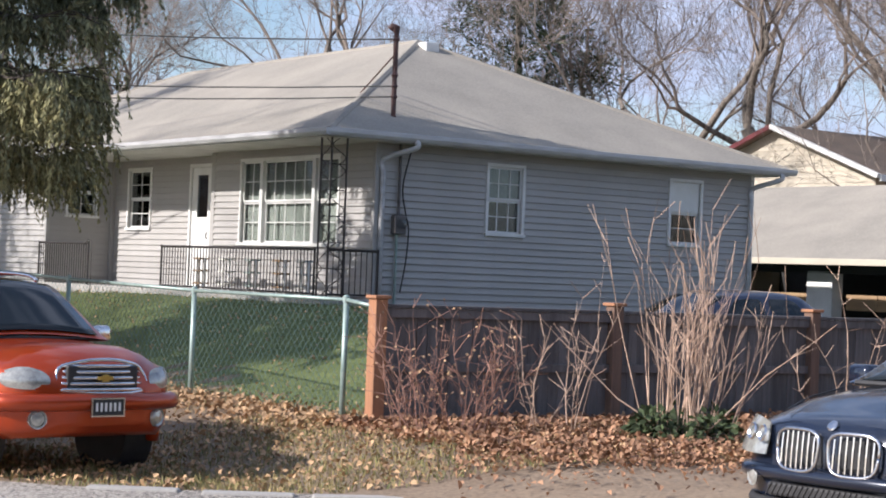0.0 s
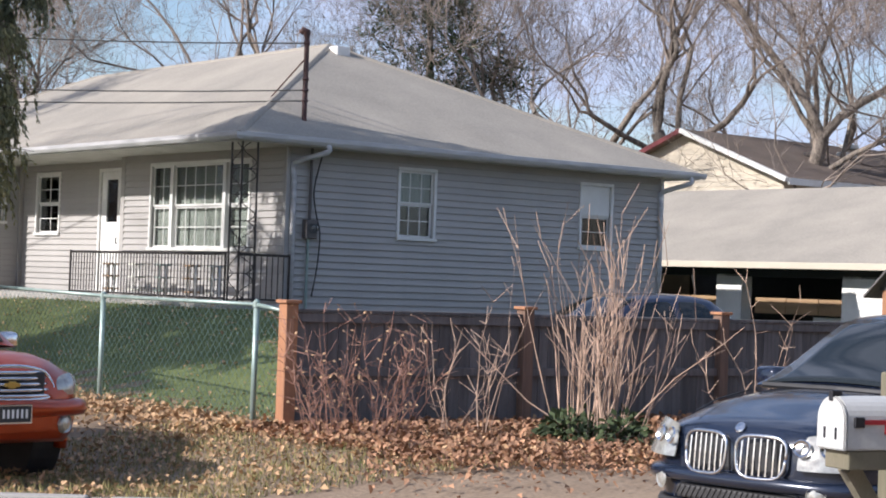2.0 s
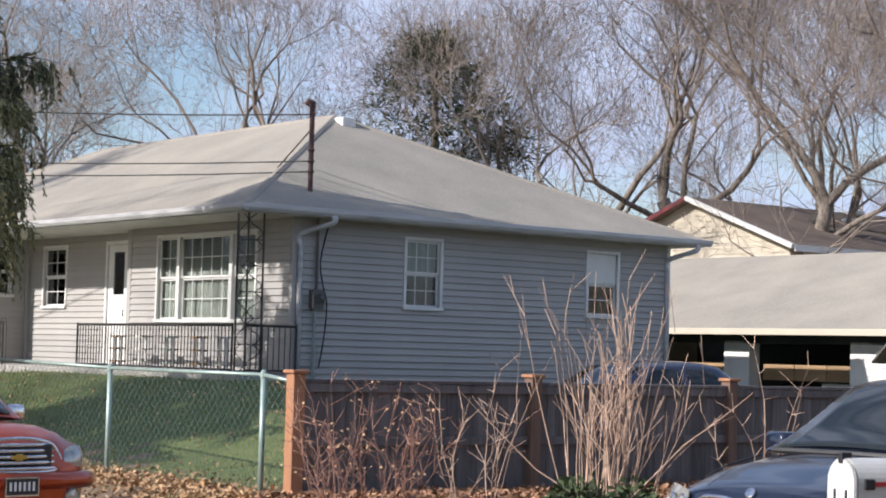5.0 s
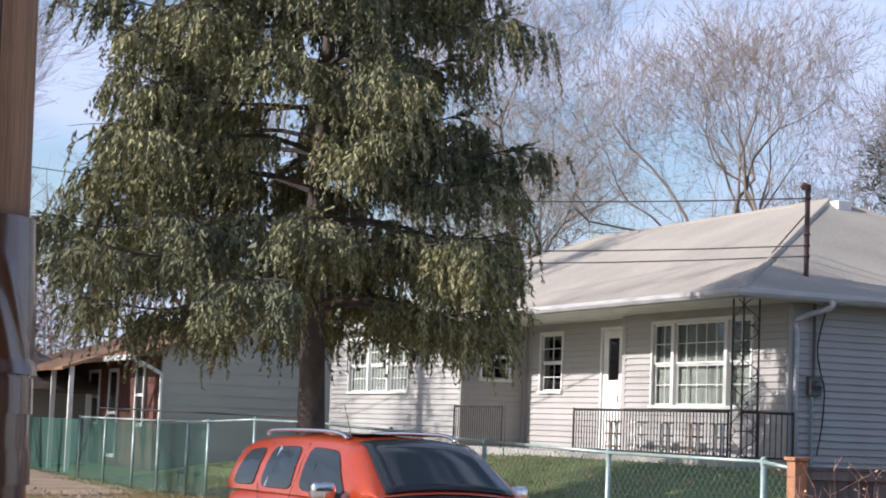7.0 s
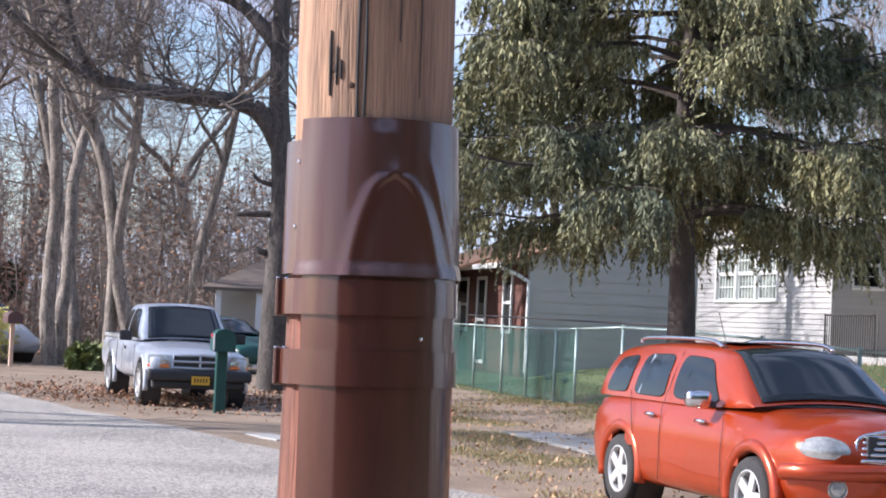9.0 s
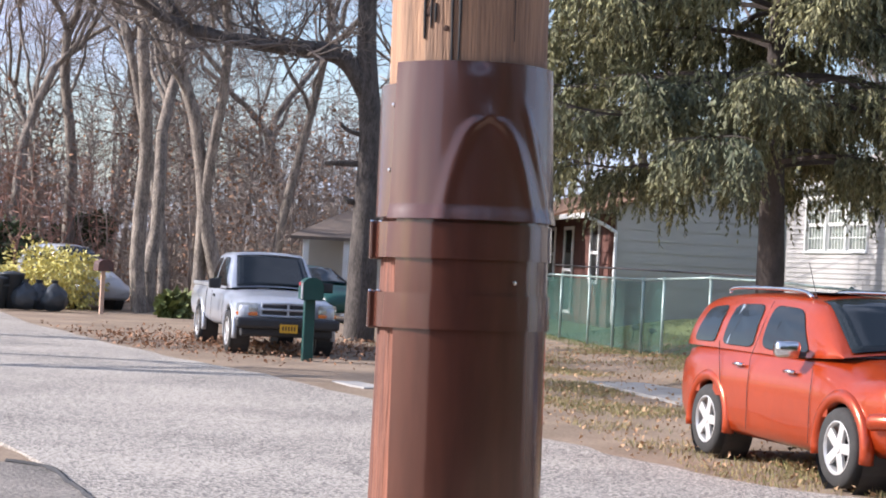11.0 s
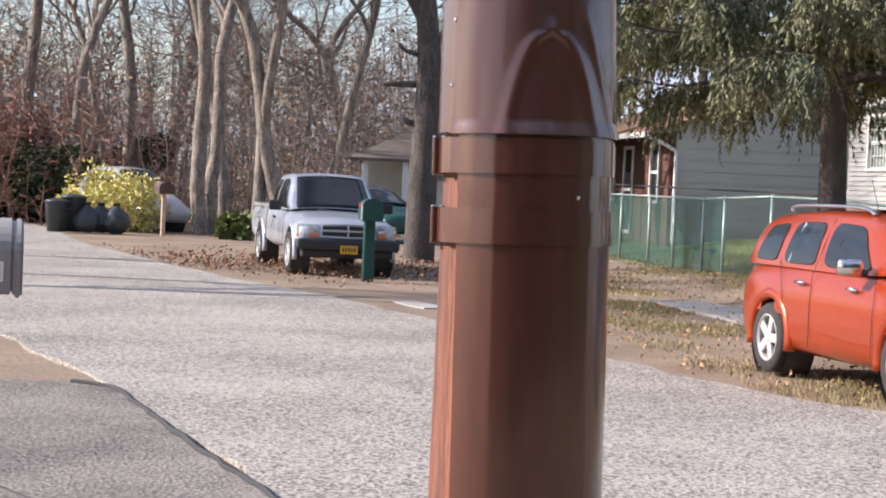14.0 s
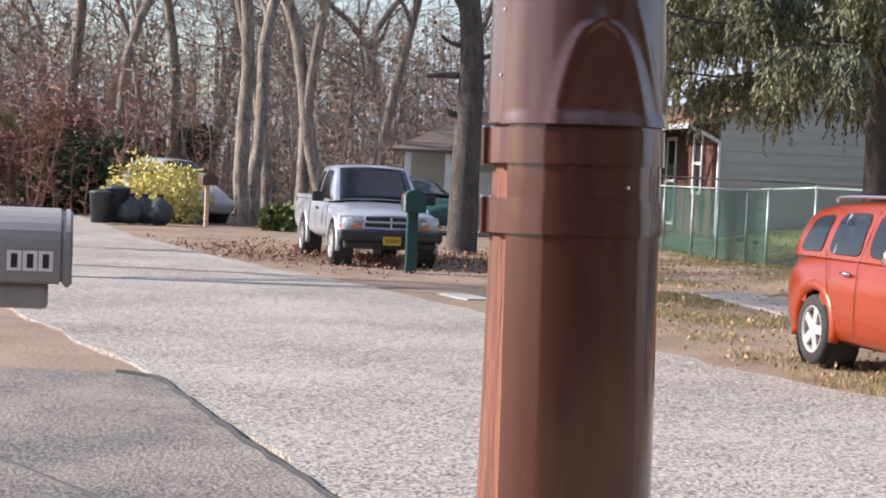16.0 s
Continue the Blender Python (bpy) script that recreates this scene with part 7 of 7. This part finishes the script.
def garage():
    o = thing("garage", LOT, "low open garage with a grey roof and pale piers", "garage")
    a, zb, ze, b0, b1 = 18.5, 0.0, 2.44, 0.5, 19.0
    part("roof", slab([(a - 0.55, b0 - 0.5, ze), (a - 0.55, b1, ze), (22.9, b1, 4.28), (22.9, b0 - 0.5, 4.28)], 0.1), M_ROOF, o, "grey shingle roof")
    part("roof", slab([(22.9, b0 - 0.5, 4.28), (22.9, b1, 4.28), (27.8, b1, 2.4), (27.8, b0 - 0.5, 2.4)], 0.1), M_ROOF, o)
    part("fascia", boxes((a - 0.6, a - 0.52, b0 - 0.5, b1, ze - 0.12, ze + 0.01), bevel=0.01), M_CREAM, o, "white fascia board")
    # the shade under the eave is put into the header's colour
    part("header", boxes((a, a + 0.2, b0, b1, 2.16, 2.40)), M_SHADED_INSIDE, o)
    for l, h in ((11.25, 11.95), (7.5, 8.6), (15.2, 16.2), (b0, 3.2)):
        pier = part("pier", boxes((a, a + 0.3, l, h, zb, 2.2)), M_TRIM, o, "pale clapboard pier")
        courses(pier, "a", a, l, h, 0.6, 2.16, 0.16, M_TRIM)
    # shade of the garage's depth painted as a near-black wall
    part("back_wall", boxes((24.5, 24.7, b0, b1, zb, 2.6)), M_SHADED_INSIDE, o, "inner wall coloured near black for the garage's shade")
    part("end_wall", boxes((a, 27.4, b0 - 0.15, b0, zb, 2.4)), M_CREAM, o)
    part("end_wall", boxes((a, 27.4, b1 - 0.35, b1 - 0.2, zb, 2.4)), M_CREAM, o)
    for l, h in ((8.65, 11.2), (12.0, 15.15)):
        for k in range(3):
            s = l + (h - l) * k / 3
            part("shelf_plank", boxes((a + 0.35, a + 0.40, s + 0.01, s + (h - l) / 3 - 0.01, 1.42, 1.74)), M_PLANK, o, "raw brown plank")
        part("lower_panel", boxes((a + 0.5, a + 0.56, l + 0.3, l + 1.1, 0.2, 1.38)), M_TRIM, o, "pale leaning panel")


def gable_house():
    o = thing("house", LOT, "cream-sided house with a brown gable roof and red trim", "house")
    a, b0, b1, ze, zp = 30.0, 20.5, 28.1, 5.26, 6.65
    bm = (b0 + b1) / 2
    part("wall", boxes((a, 48, b0, b1, 0, ze - 0.02)), M_CREAM, o, "cream clapboard wall")
    g = bmesh.new()
    f = [[g.verts.new((x, y, z)) for y, z in ((b0, ze - 0.02), (b1, ze - 0.02), (bm, zp - 0.06))] for x in (a, a + 0.2)]
    g.faces.new(f[0])
    g.faces.new(f[1][::-1])
    for i in range(3):
        g.faces.new((f[0][i], f[0][(i + 1) % 3], f[1][(i + 1) % 3], f[1][i]))
    bmesh.ops.recalc_face_normals(g, faces=g.faces[:])
    gable = part("gable", g, M_CREAM, o, "cream clapboard gable")
    courses(gable, "a", a, b0 + 0.02, b1 - 0.02, 3.6, zp, 0.165, M_CREAM, lambda p: zp - 0.04 - abs(p - bm) * (zp - ze) / (bm - b0))
    s = (zp - ze) / (bm - b0)
    part("roof", slab([(a - 0.35, b0 - 0.4, ze - 0.4 * s), (48.3, b0 - 0.4, ze - 0.4 * s), (48.3, bm, zp), (a - 0.35, bm, zp)]), M_ROOFBROWN, o, "dark brown shingle roof")
    part("roof", slab([(a - 0.35, bm, zp), (48.3, bm, zp), (48.3, b1 + 0.4, ze - 0.4 * s), (a - 0.35, b1 + 0.4, ze - 0.4 * s)]), M_ROOFBROWN, o)
    part("rake_board", tubes(([(a - 0.37, b0 - 0.42, ze - 0.4 * s - 0.06), (a - 0.37, bm, zp - 0.05)], 0.09), seg=4), M_TRIM, o, "white rake board")
    part("rake_board", tubes(([(a - 0.37, b1 + 0.42, ze - 0.4 * s - 0.06), (a - 0.37, bm, zp - 0.05)], 0.09), seg=4), M_REDTRIM, o, "dark red rake board")
    part("eave_board", boxes((a - 0.3, 48.3, b0 - 0.46, b0 - 0.40, ze - 0.4 * s - 0.2, ze - 0.4 * s - 0.01)), M_TRIM, o)
    ch = part("chimney", boxes((39.6, 40.5, bm - 0.4, bm + 0.45, zp - 0.5, 7.4)), M_BRICK, o, "red brick chimney with a dark cap")
    part("chimney_cap", boxes((39.5, 40.6, bm - 0.5, bm + 0.55, 7.4, 7.52), (39.8, 40.3, bm - 0.2, bm + 0.25, 7.52, 7.75), bevel=0.02), M_IRON, ch)
    for aa, bb, mt in ((35.6, 23.0, M_TRIM), (33.6, 22.6, M_IRON), (37.0, 24.1, M_TRIM)):
        z = zp - abs(bb - bm) * s
        part("roof_vent", box(bmesh.new(), aa - 0.3, aa + 0.3, bb - 0.2, bb + 0.2, z - 0.02, z + 0.14, 0.05), mt, o)


def taupe_house():
    o = thing("house", LOT, "single-storey taupe house with a rust-brown roof and brown shingled porch", "house")
    bs, a0, ar, zr = 33.0, 2.3, 7.6, 5.35
    s = (zr - 3.3) / (ar - 1.5)
    g = bmesh.new()
    prof = ((a0, 0.0), (2 * ar - a0, 0.0), (2 * ar - a0, 3.3), (ar, zr - 0.12), (a0, 3.3 + (a0 - 1.5) * s - 0.12))
    f = [[g.verts.new((x, y, z)) for x, z in prof] for y in (bs, bs + 14)]
    g.faces.new(f[0])
    g.faces.new(f[1][::-1])
    for i in range(5):
        g.faces.new((f[0][i], f[0][(i + 1) % 5], f[1][(i + 1) % 5], f[1][i]))
    bmesh.ops.recalc_face_normals(g, faces=g.faces[:])
    wall = part("wall", g, M_TAUPE, o, "taupe clapboard gable wall")
    courses(wall, "b", bs, a0, 2 * ar - a0, 0.5, zr, 0.30, M_TAUPE, lambda p: zr - 0.12 - abs(p - ar) * s)
    part("roof", slab([(1.5, bs - 0.3, 3.3), (1.5, bs + 14, 3.3), (ar, bs + 14, zr), (ar, bs - 0.3, zr)]), M_ROOFRUST, o, "rust-brown shingle roof")
    part("roof", slab([(ar, bs - 0.3, zr), (ar, bs + 14, zr), (2 * ar - 1.5, bs + 14, 3.3), (2 * ar - 1.5, bs - 0.3, 3.3)]), M_ROOFRUST, o)
    part("roof", slab([(0.3, bs + 3.0, 2.95), (0.3, bs + 14, 2.95), (2.6, bs + 14, 3.75), (2.6, bs + 3.0, 3.75)]), M_ROOFRUST, o, "rust-brown porch roof")
    part("gutter", boxes((1.42, 1.52, bs - 0.3, bs + 14, 3.14, 3.28), bevel=0.02), M_TRIM, o, "white gutter")
    part("downspout", tubes((curve_points([(1.5, bs - 0.1, 3.15), (1.9, bs - 0.06, 3.0), (a0 - 0.03, bs - 0.06, 2.8)], 4) + [Vector((a0 - 0.03, bs - 0.06, 0.4))], 0.05), seg=8), M_TRIM, o, "white downspout")
    front = part("front_wall", boxes((a0 - 0.12, a0 - 0.01, bs + 0.12, bs + 13.8, 0.2, 3.3)), M_BROWNSHAKE, o, "dark brown shingled front wall")
    rng = random.Random(12)
    for k in range(9):
        b = bs + 0.15
        while b < bs + 9:
            w = rng.uniform(0.16, 0.3)
            part("shingle", boxes((a0 - 0.15, a0 - 0.121, b, b + w - 0.012, 0.35 + 0.32 * k, 0.35 + 0.32 * k + 0.30)), M_BROWNSHAKE, front)
            b += w
    for b, w, z0, z1 in ((bs + 1.2, 0.8, 1.5, 3.0), (bs + 4.2, 0.95, 0.6, 2.9), (bs + 6.5, 1.2, 1.5, 2.9)):
        win = new("window")
        win.parent = o
        part("window_frame", boxes((a0 - 0.20, a0 - 0.155, b - 0.1, b, z0, z1), (a0 - 0.20, a0 - 0.155, b + w, b + w + 0.1, z0, z1), (a0 - 0.20, a0 - 0.155, b - 0.1, b + w + 0.1, z1, z1 + 0.1), (a0 - 0.20, a0 - 0.155, b - 0.1, b + w + 0.1, z0 - 0.1, z0), (a0 - 0.20, a0 - 0.155, b, b + w, (z0 + z1) / 2 - 0.04, (z0 + z1) / 2 + 0.04)), M_TRIM, win)
        part("pane", boxes((a0 - 0.17, a0 - 0.155, b, b + w, z0, z1)), M_DARKPANE, win)
    for b in (bs + 3.2, bs + 5.6, bs + 8.2):
        part("porch_post", boxes((0.55, 0.68, b, b + 0.13, 0.1, 2.98), bevel=0.01), M_TRIM, o, "white porch post")


def far_house():
    x, y, z = polar(28.5, 56.5)[:3]
    o = thing("house", pose(x, y, z, 0, 0, 28) @ Matrix.Scale(0.8, 4), "distant house with a brown porch roof on white posts", "house")
    part("wall", boxes((-2, 7, 1.5, 8, 0, 2.9)), M_TAUPE, o)
    part("roof", slab([(-2.6, -0.4, 2.95), (7.5, -0.4, 2.95), (5.0, 4.5, 4.6), (0.5, 4.5, 4.6)], 0.12), M_ROOFBROWN, o, "brown shingle roof")
    part("roof", slab([(0.5, 4.5, 4.6), (5.0, 4.5, 4.6), (7.5, 9, 2.95), (-2.6, 9, 2.95)], 0.12), M_ROOFBROWN, o)
    for px in (-2.1, -0.6, 2.4, 6.8):
        part("porch_post", boxes((px, px + 0.22, -0.2, 0.02, 0, 2.9), bevel=0.01), M_TRIM, o, "white porch post")
    part("window", boxes((0.2, 1.6, 1.44, 1.5, 1.0, 2.2)), M_TRIM, o)


def wishing_well():
    p = polar(-16.6, 29.5)
    o = thing("wishing_well", pose(p[0], p[1], p[2], 0, 0, -42), "small weathered wooden gabled shelter on orange posts", "garden shelter")
    zr, ze, hw = 2.55 - p[2], 1.93 - p[2], 0.52
    part("gable", slab([(-hw + 0.06, 0, ze), (hw - 0.06, 0, ze), (0.02, 0, zr - 0.05), (-0.02, 0, zr - 0.05)], 0.01), M_FENCE, o)
    g = bmesh.new()
    f = [[g.verts.new((x, y, z)) for x, z in ((-hw + 0.08, ze + 0.02), (hw - 0.08, ze + 0.02), (0, zr - 0.06))] for y in (0.0, 0.03)]
    g.faces.new(f[0])
    g.faces.new(f[1][::-1])
    for i in range(3):
        g.faces.new((f[0][i], f[0][(i + 1) % 3], f[1][(i + 1) % 3], f[1][i]))
    part("gable_board", g, M_FENCE, o, "grey weathered gable board")
    for s in (-1, 1):
        part("roof_plane", slab([(s * (hw + 0.12), -0.15, ze - 0.1), (s * (hw + 0.12), 1.25, ze - 0.1), (0, 1.25, zr), (0, -0.15, zr)], 0.04), M_FENCE, o, "grey weathered roof boards")
        for y in (0.02, 1.05):
            part("post", boxes((s * 0.36 - 0.05, s * 0.36 + 0.05, y, y + 0.1, 0, ze + 0.02), bevel=0.006), M_CEDAR, o, "orange cedar post")
    part("curb", boxes((-0.5, 0.5, 0, 1.15, 0, 0.7), bevel=0.02), M_FENCE, o)
    part("horseshoe", tubes(([(0.05 * math.cos(t), -0.012, ze + 0.24 + 0.07 * math.sin(t)) for t in np.linspace(-0.9, math.pi + 0.9, 14)], 0.012), seg=5), M_IRON, o)


def mesh_screen_material():
    m = bpy.data.materials.new("green_privacy_mesh")
    m.use_nodes = True
    nt = m.node_tree
    b = nt.nodes["Principled BSDF"]
    n = nt.nodes.new("ShaderNodeTexNoise")
    n.inputs["Scale"].default_value = 3.0
    r = nt.nodes.new("ShaderNodeValToRGB")
    r.color_ramp.elements[0].color, r.color_ramp.elements[1].color = (0.035, 0.12, 0.095, 1), (0.07, 0.20, 0.155, 1)
    tc = nt.nodes.new("ShaderNodeTexCoord")
    nt.links.new(tc.outputs["Object"], n.inputs["Vector"])
    nt.links.new(n.outputs["Fac"], r.inputs["Fac"])
    nt.links.new(r.outputs["Color"], b.inputs["Base Color"])
    b.inputs["Roughness"].default_value = 0.8
    b.inputs["Alpha"].default_value = 0.24
    return m


M_SCREEN = mesh_screen_material()
M_DARKPANE = mat("dark_pane", (0.03, 0.035, 0.04), (0.06, 0.06, 0.06), rough=0.08, scale=2, bump=0, coat=0.6)


def privacy_screen():
    o = thing("privacy_screen", LOT, "green see-through privacy mesh tied along the chain-link fence", "fence screen")
    bs = [20.4 + 0.6 * k for k in range(60)]
    for b0, b1 in zip(bs[::6], bs[6::6] + [bs[-1]]):
        v = []
        for b in (b0, b1):
            for z in (fence_base(min(b, 40)) + 0.05, fence_top(b) - 0.06):
                for x in (0.03, 0.034):
                    v.append((x, b - 0.004 * (b == b1), z))
        raw("screen_panel", v, [(0, 2, 6, 4), (1, 5, 7, 3), (0, 4, 5, 1), (2, 3, 7, 6)], M_SCREEN, o)
    part("dark_rail", tubes(([(0.9, 16.8, 1.78), (0.9, 34, 1.86)], 0.022), seg=6), M_IRON, o, "dark top rail of the inner fence")


def rubbish():
    M_BIN = mat("dark_bin", (0.05, 0.06, 0.07), (0.03, 0.035, 0.04), rough=0.4, scale=4, bump=0.1)
    for k, az in enumerate((39.2, 38.75, 38.35, 37.95, 37.5)):
        x, y, z = polar(az, 49.5 + 0.2 * (k % 2))[:3]
        if k < 2:
            o = thing("rubbish_bin", pose(x, y, z + 0.02), "dark grey plastic rubbish bin at the kerb", "bin", "bins at the kerb")
            part("tub", lathe(bmesh.new(), ((0.0, 0.0), (0.27, 0.0), (0.33, 0.75 + 0.12 * k), (0.36, 0.77 + 0.12 * k), (0.33, 0.80 + 0.12 * k), (0.0, 0.86 + 0.12 * k)), 18), M_BIN, o, smooth=True)
            part("handle", tubes(([(0.34, -0.1, 0.6), (0.40, 0, 0.6), (0.34, 0.1, 0.6)], 0.02)), M_BIN, o)
        else:
            o = thing("rubbish_bag", pose(x, y, z + 0.02, 0, 0, 70 * k), "full dark plastic rubbish bag at the kerb", "bag", "bags at the kerb")
            bm = bmesh.new()
            bmesh.ops.create_icosphere(bm, subdivisions=4, radius=0.36)
            for v in bm.verts:
                f = 1 + 0.10 * noise.noise(v.co * 6 + Vector((k, 0, 0))) + 0.05 * noise.noise(v.co * 17)
                v.co = Vector((v.co.x * f, v.co.y * f, max(-0.30, v.co.z * 0.95 * f) + 0.30))
                if v.co.z > 0.55:
                    v.co.x *= 0.55
                    v.co.y *= 0.55
                    v.co.z += 0.08
            part("bag", bm, M_BIN, o, smooth=True)
            part("knot", lathe(bmesh.new(), ((0.05, 0.62), (0.07, 0.70), (0.11, 0.78), (0.0, 0.74)), 9), M_BIN, o)


def driveway():
    flat([(-13.5, 6.0), (-11.2, 10.15), (-9.95, 11.25), (-9.3, 11.62), (-8.85, 11.55), (-8.2, 10.95), (-6.6, 9.45), (-5.1, 8.1), (-3.3, 6.3), (-6, 2.5), (-12, 1.5)], 0.018, "driveway", M_APRON, label="dark grey asphalt driveway apron with a tar seam", category="driveway")
    edge = [Vector((x, y, 0.02)) for x, y in ((-9.3, 11.62), (-8.85, 11.55), (-8.2, 10.95), (-7.4, 10.2), (-6.6, 9.45), (-5.9, 8.8), (-5.1, 8.1), (-4.2, 7.2))]
    pts = [p + Vector((0.03 * noise.noise(p * 3), 0.03 * noise.noise(p * 3 + Vector((9, 0, 0))), 0)) for p in curve_points(edge, 8)]
    tagged(part("tar_seam", tubes((pts, [0.02 + 0.012 * abs(noise.noise(p * 2)) for p in pts]), seg=6), M_TAR), "crumbled black tar seam between road and driveway", "seam", kind="structure")
    line = [Vector((x, y, 0.016)) for x, y in ((-9.5, 8.9), (-7.8, 8.2), (-6.2, 7.4), (-4.6, 6.6))]
    tagged(part("tar_seam", tubes((curve_points(line, 5), 0.012), seg=5), M_TAR), "thin black joint across the driveway", "seam", kind="structure")
    flat([(-10.6, 27.0), (-9.9, 27.6), (-7.2, 24.9), (-6.9, 23.9), (-7.8, 23.6)], 0.045, "concrete_pad", M_CONCRETE, thick=0.2, label="pale concrete pad on the verge", category="pavement")
    for i, (x, y) in enumerate(((-2.2, 14.75), (-1.3, 14.7), (-0.45, 14.75))):
        k = part("kerb_stone", boxes((-0.36, 0.36, -0.08, 0.08, -0.05, 0.035), bevel=0.02), M_CONCRETE)
        k.matrix_world = pose(x, y, 0, 0, 0, 4 * i)
        tagged(k, "short worn concrete kerb stone half sunk in leaves", "kerb stone", "kerb stones")
    drain = part("drain_slab", boxes((-0.6, 0.6, -0.2, 0.2, -0.04, 0.022), bevel=0.008), M_CONCRETE)
    drain.matrix_world = pose(-12.2, 22.7, 0, 0, 0, -40)
    tagged(drain, "flat pale concrete drain slab at the road's edge", "drain")


def porch_things():
    rng = random.Random(6)
    for k, b in enumerate((10.4, 11.15, 12.1, 13.0, 13.9)):
        col = (M_CURTAIN, M_PLANK, M_GALV)[k % 3]
        o = thing("plant_stand", LOT @ Matrix.Translation((5.45, b, 1.36)), "slender pale wooden stand on the porch", "stand", "porch stands")
        for y in (-0.11, 0.11):
            part("leg", boxes((-0.015, 0.015, y - 0.015, y + 0.015, 0, 0.58)), M_TRIM, o)
        for z in (0.12, 0.34, 0.55):
            part("shelf", boxes((-0.1, 0.1, -0.12, 0.12, z, z + 0.03)), col, o)
    o = thing("garden_hook", LOT @ Matrix.Translation((4.6, 16.6, 1.0)), "thin black shepherd's hook in the lawn", "garden hook")
    part("stem", tubes((curve_points([(0, 0, 0), (0, 0, 1.05), (0, 0.12, 1.2), (0, 0.3, 1.12), (0, 0.34, 1.0)], 5), 0.009), seg=5), M_IRON, o)
    for b in (24.2, 25.6):
        p = lot(0.8, b)
        o = thing("garden_light", pose(p.x, p.y, height(p.x, p.y), 0, 12, 0), "small black path light in the grass", "garden light", "path lights")
        part("stake", tubes(([(0, 0, 0), (0, 0, 0.4)], 0.012), seg=5), M_IRON, o)
        part("lamp_head", lathe(bmesh.new(), ((0.03, 0.36), (0.1, 0.42), (0.08, 0.46), (0.0, 0.5)), 10), M_IRON, o)


def unseen_house_behind():
    """Added house, never in view: closes the place behind the viewer, darkens the pole."""
    o = thing("house", pose(-2.0, -9.0, 0, 0, 0, -6), "unseen brown clapboard house, added behind the verge to darken the pole", "house")
    part("wall", boxes((0, 18, -8, 0, -0.2, 3.1)), M_BROWNSHAKE, o, "dark brown clapboard wall")
    for y in (0.5, -8.5):
        part("roof", slab([(-0.5, y, 3.0), (18.5, y, 3.0), (18.5, -4, 4.9), (-0.5, -4, 4.9)]), M_ROOFBROWN, o, "dark brown shingle roof")


garage()
unseen_house_behind()
gable_house()
taupe_house()
far_house()
wishing_well()
privacy_screen()
rubbish()
driveway()
porch_things()
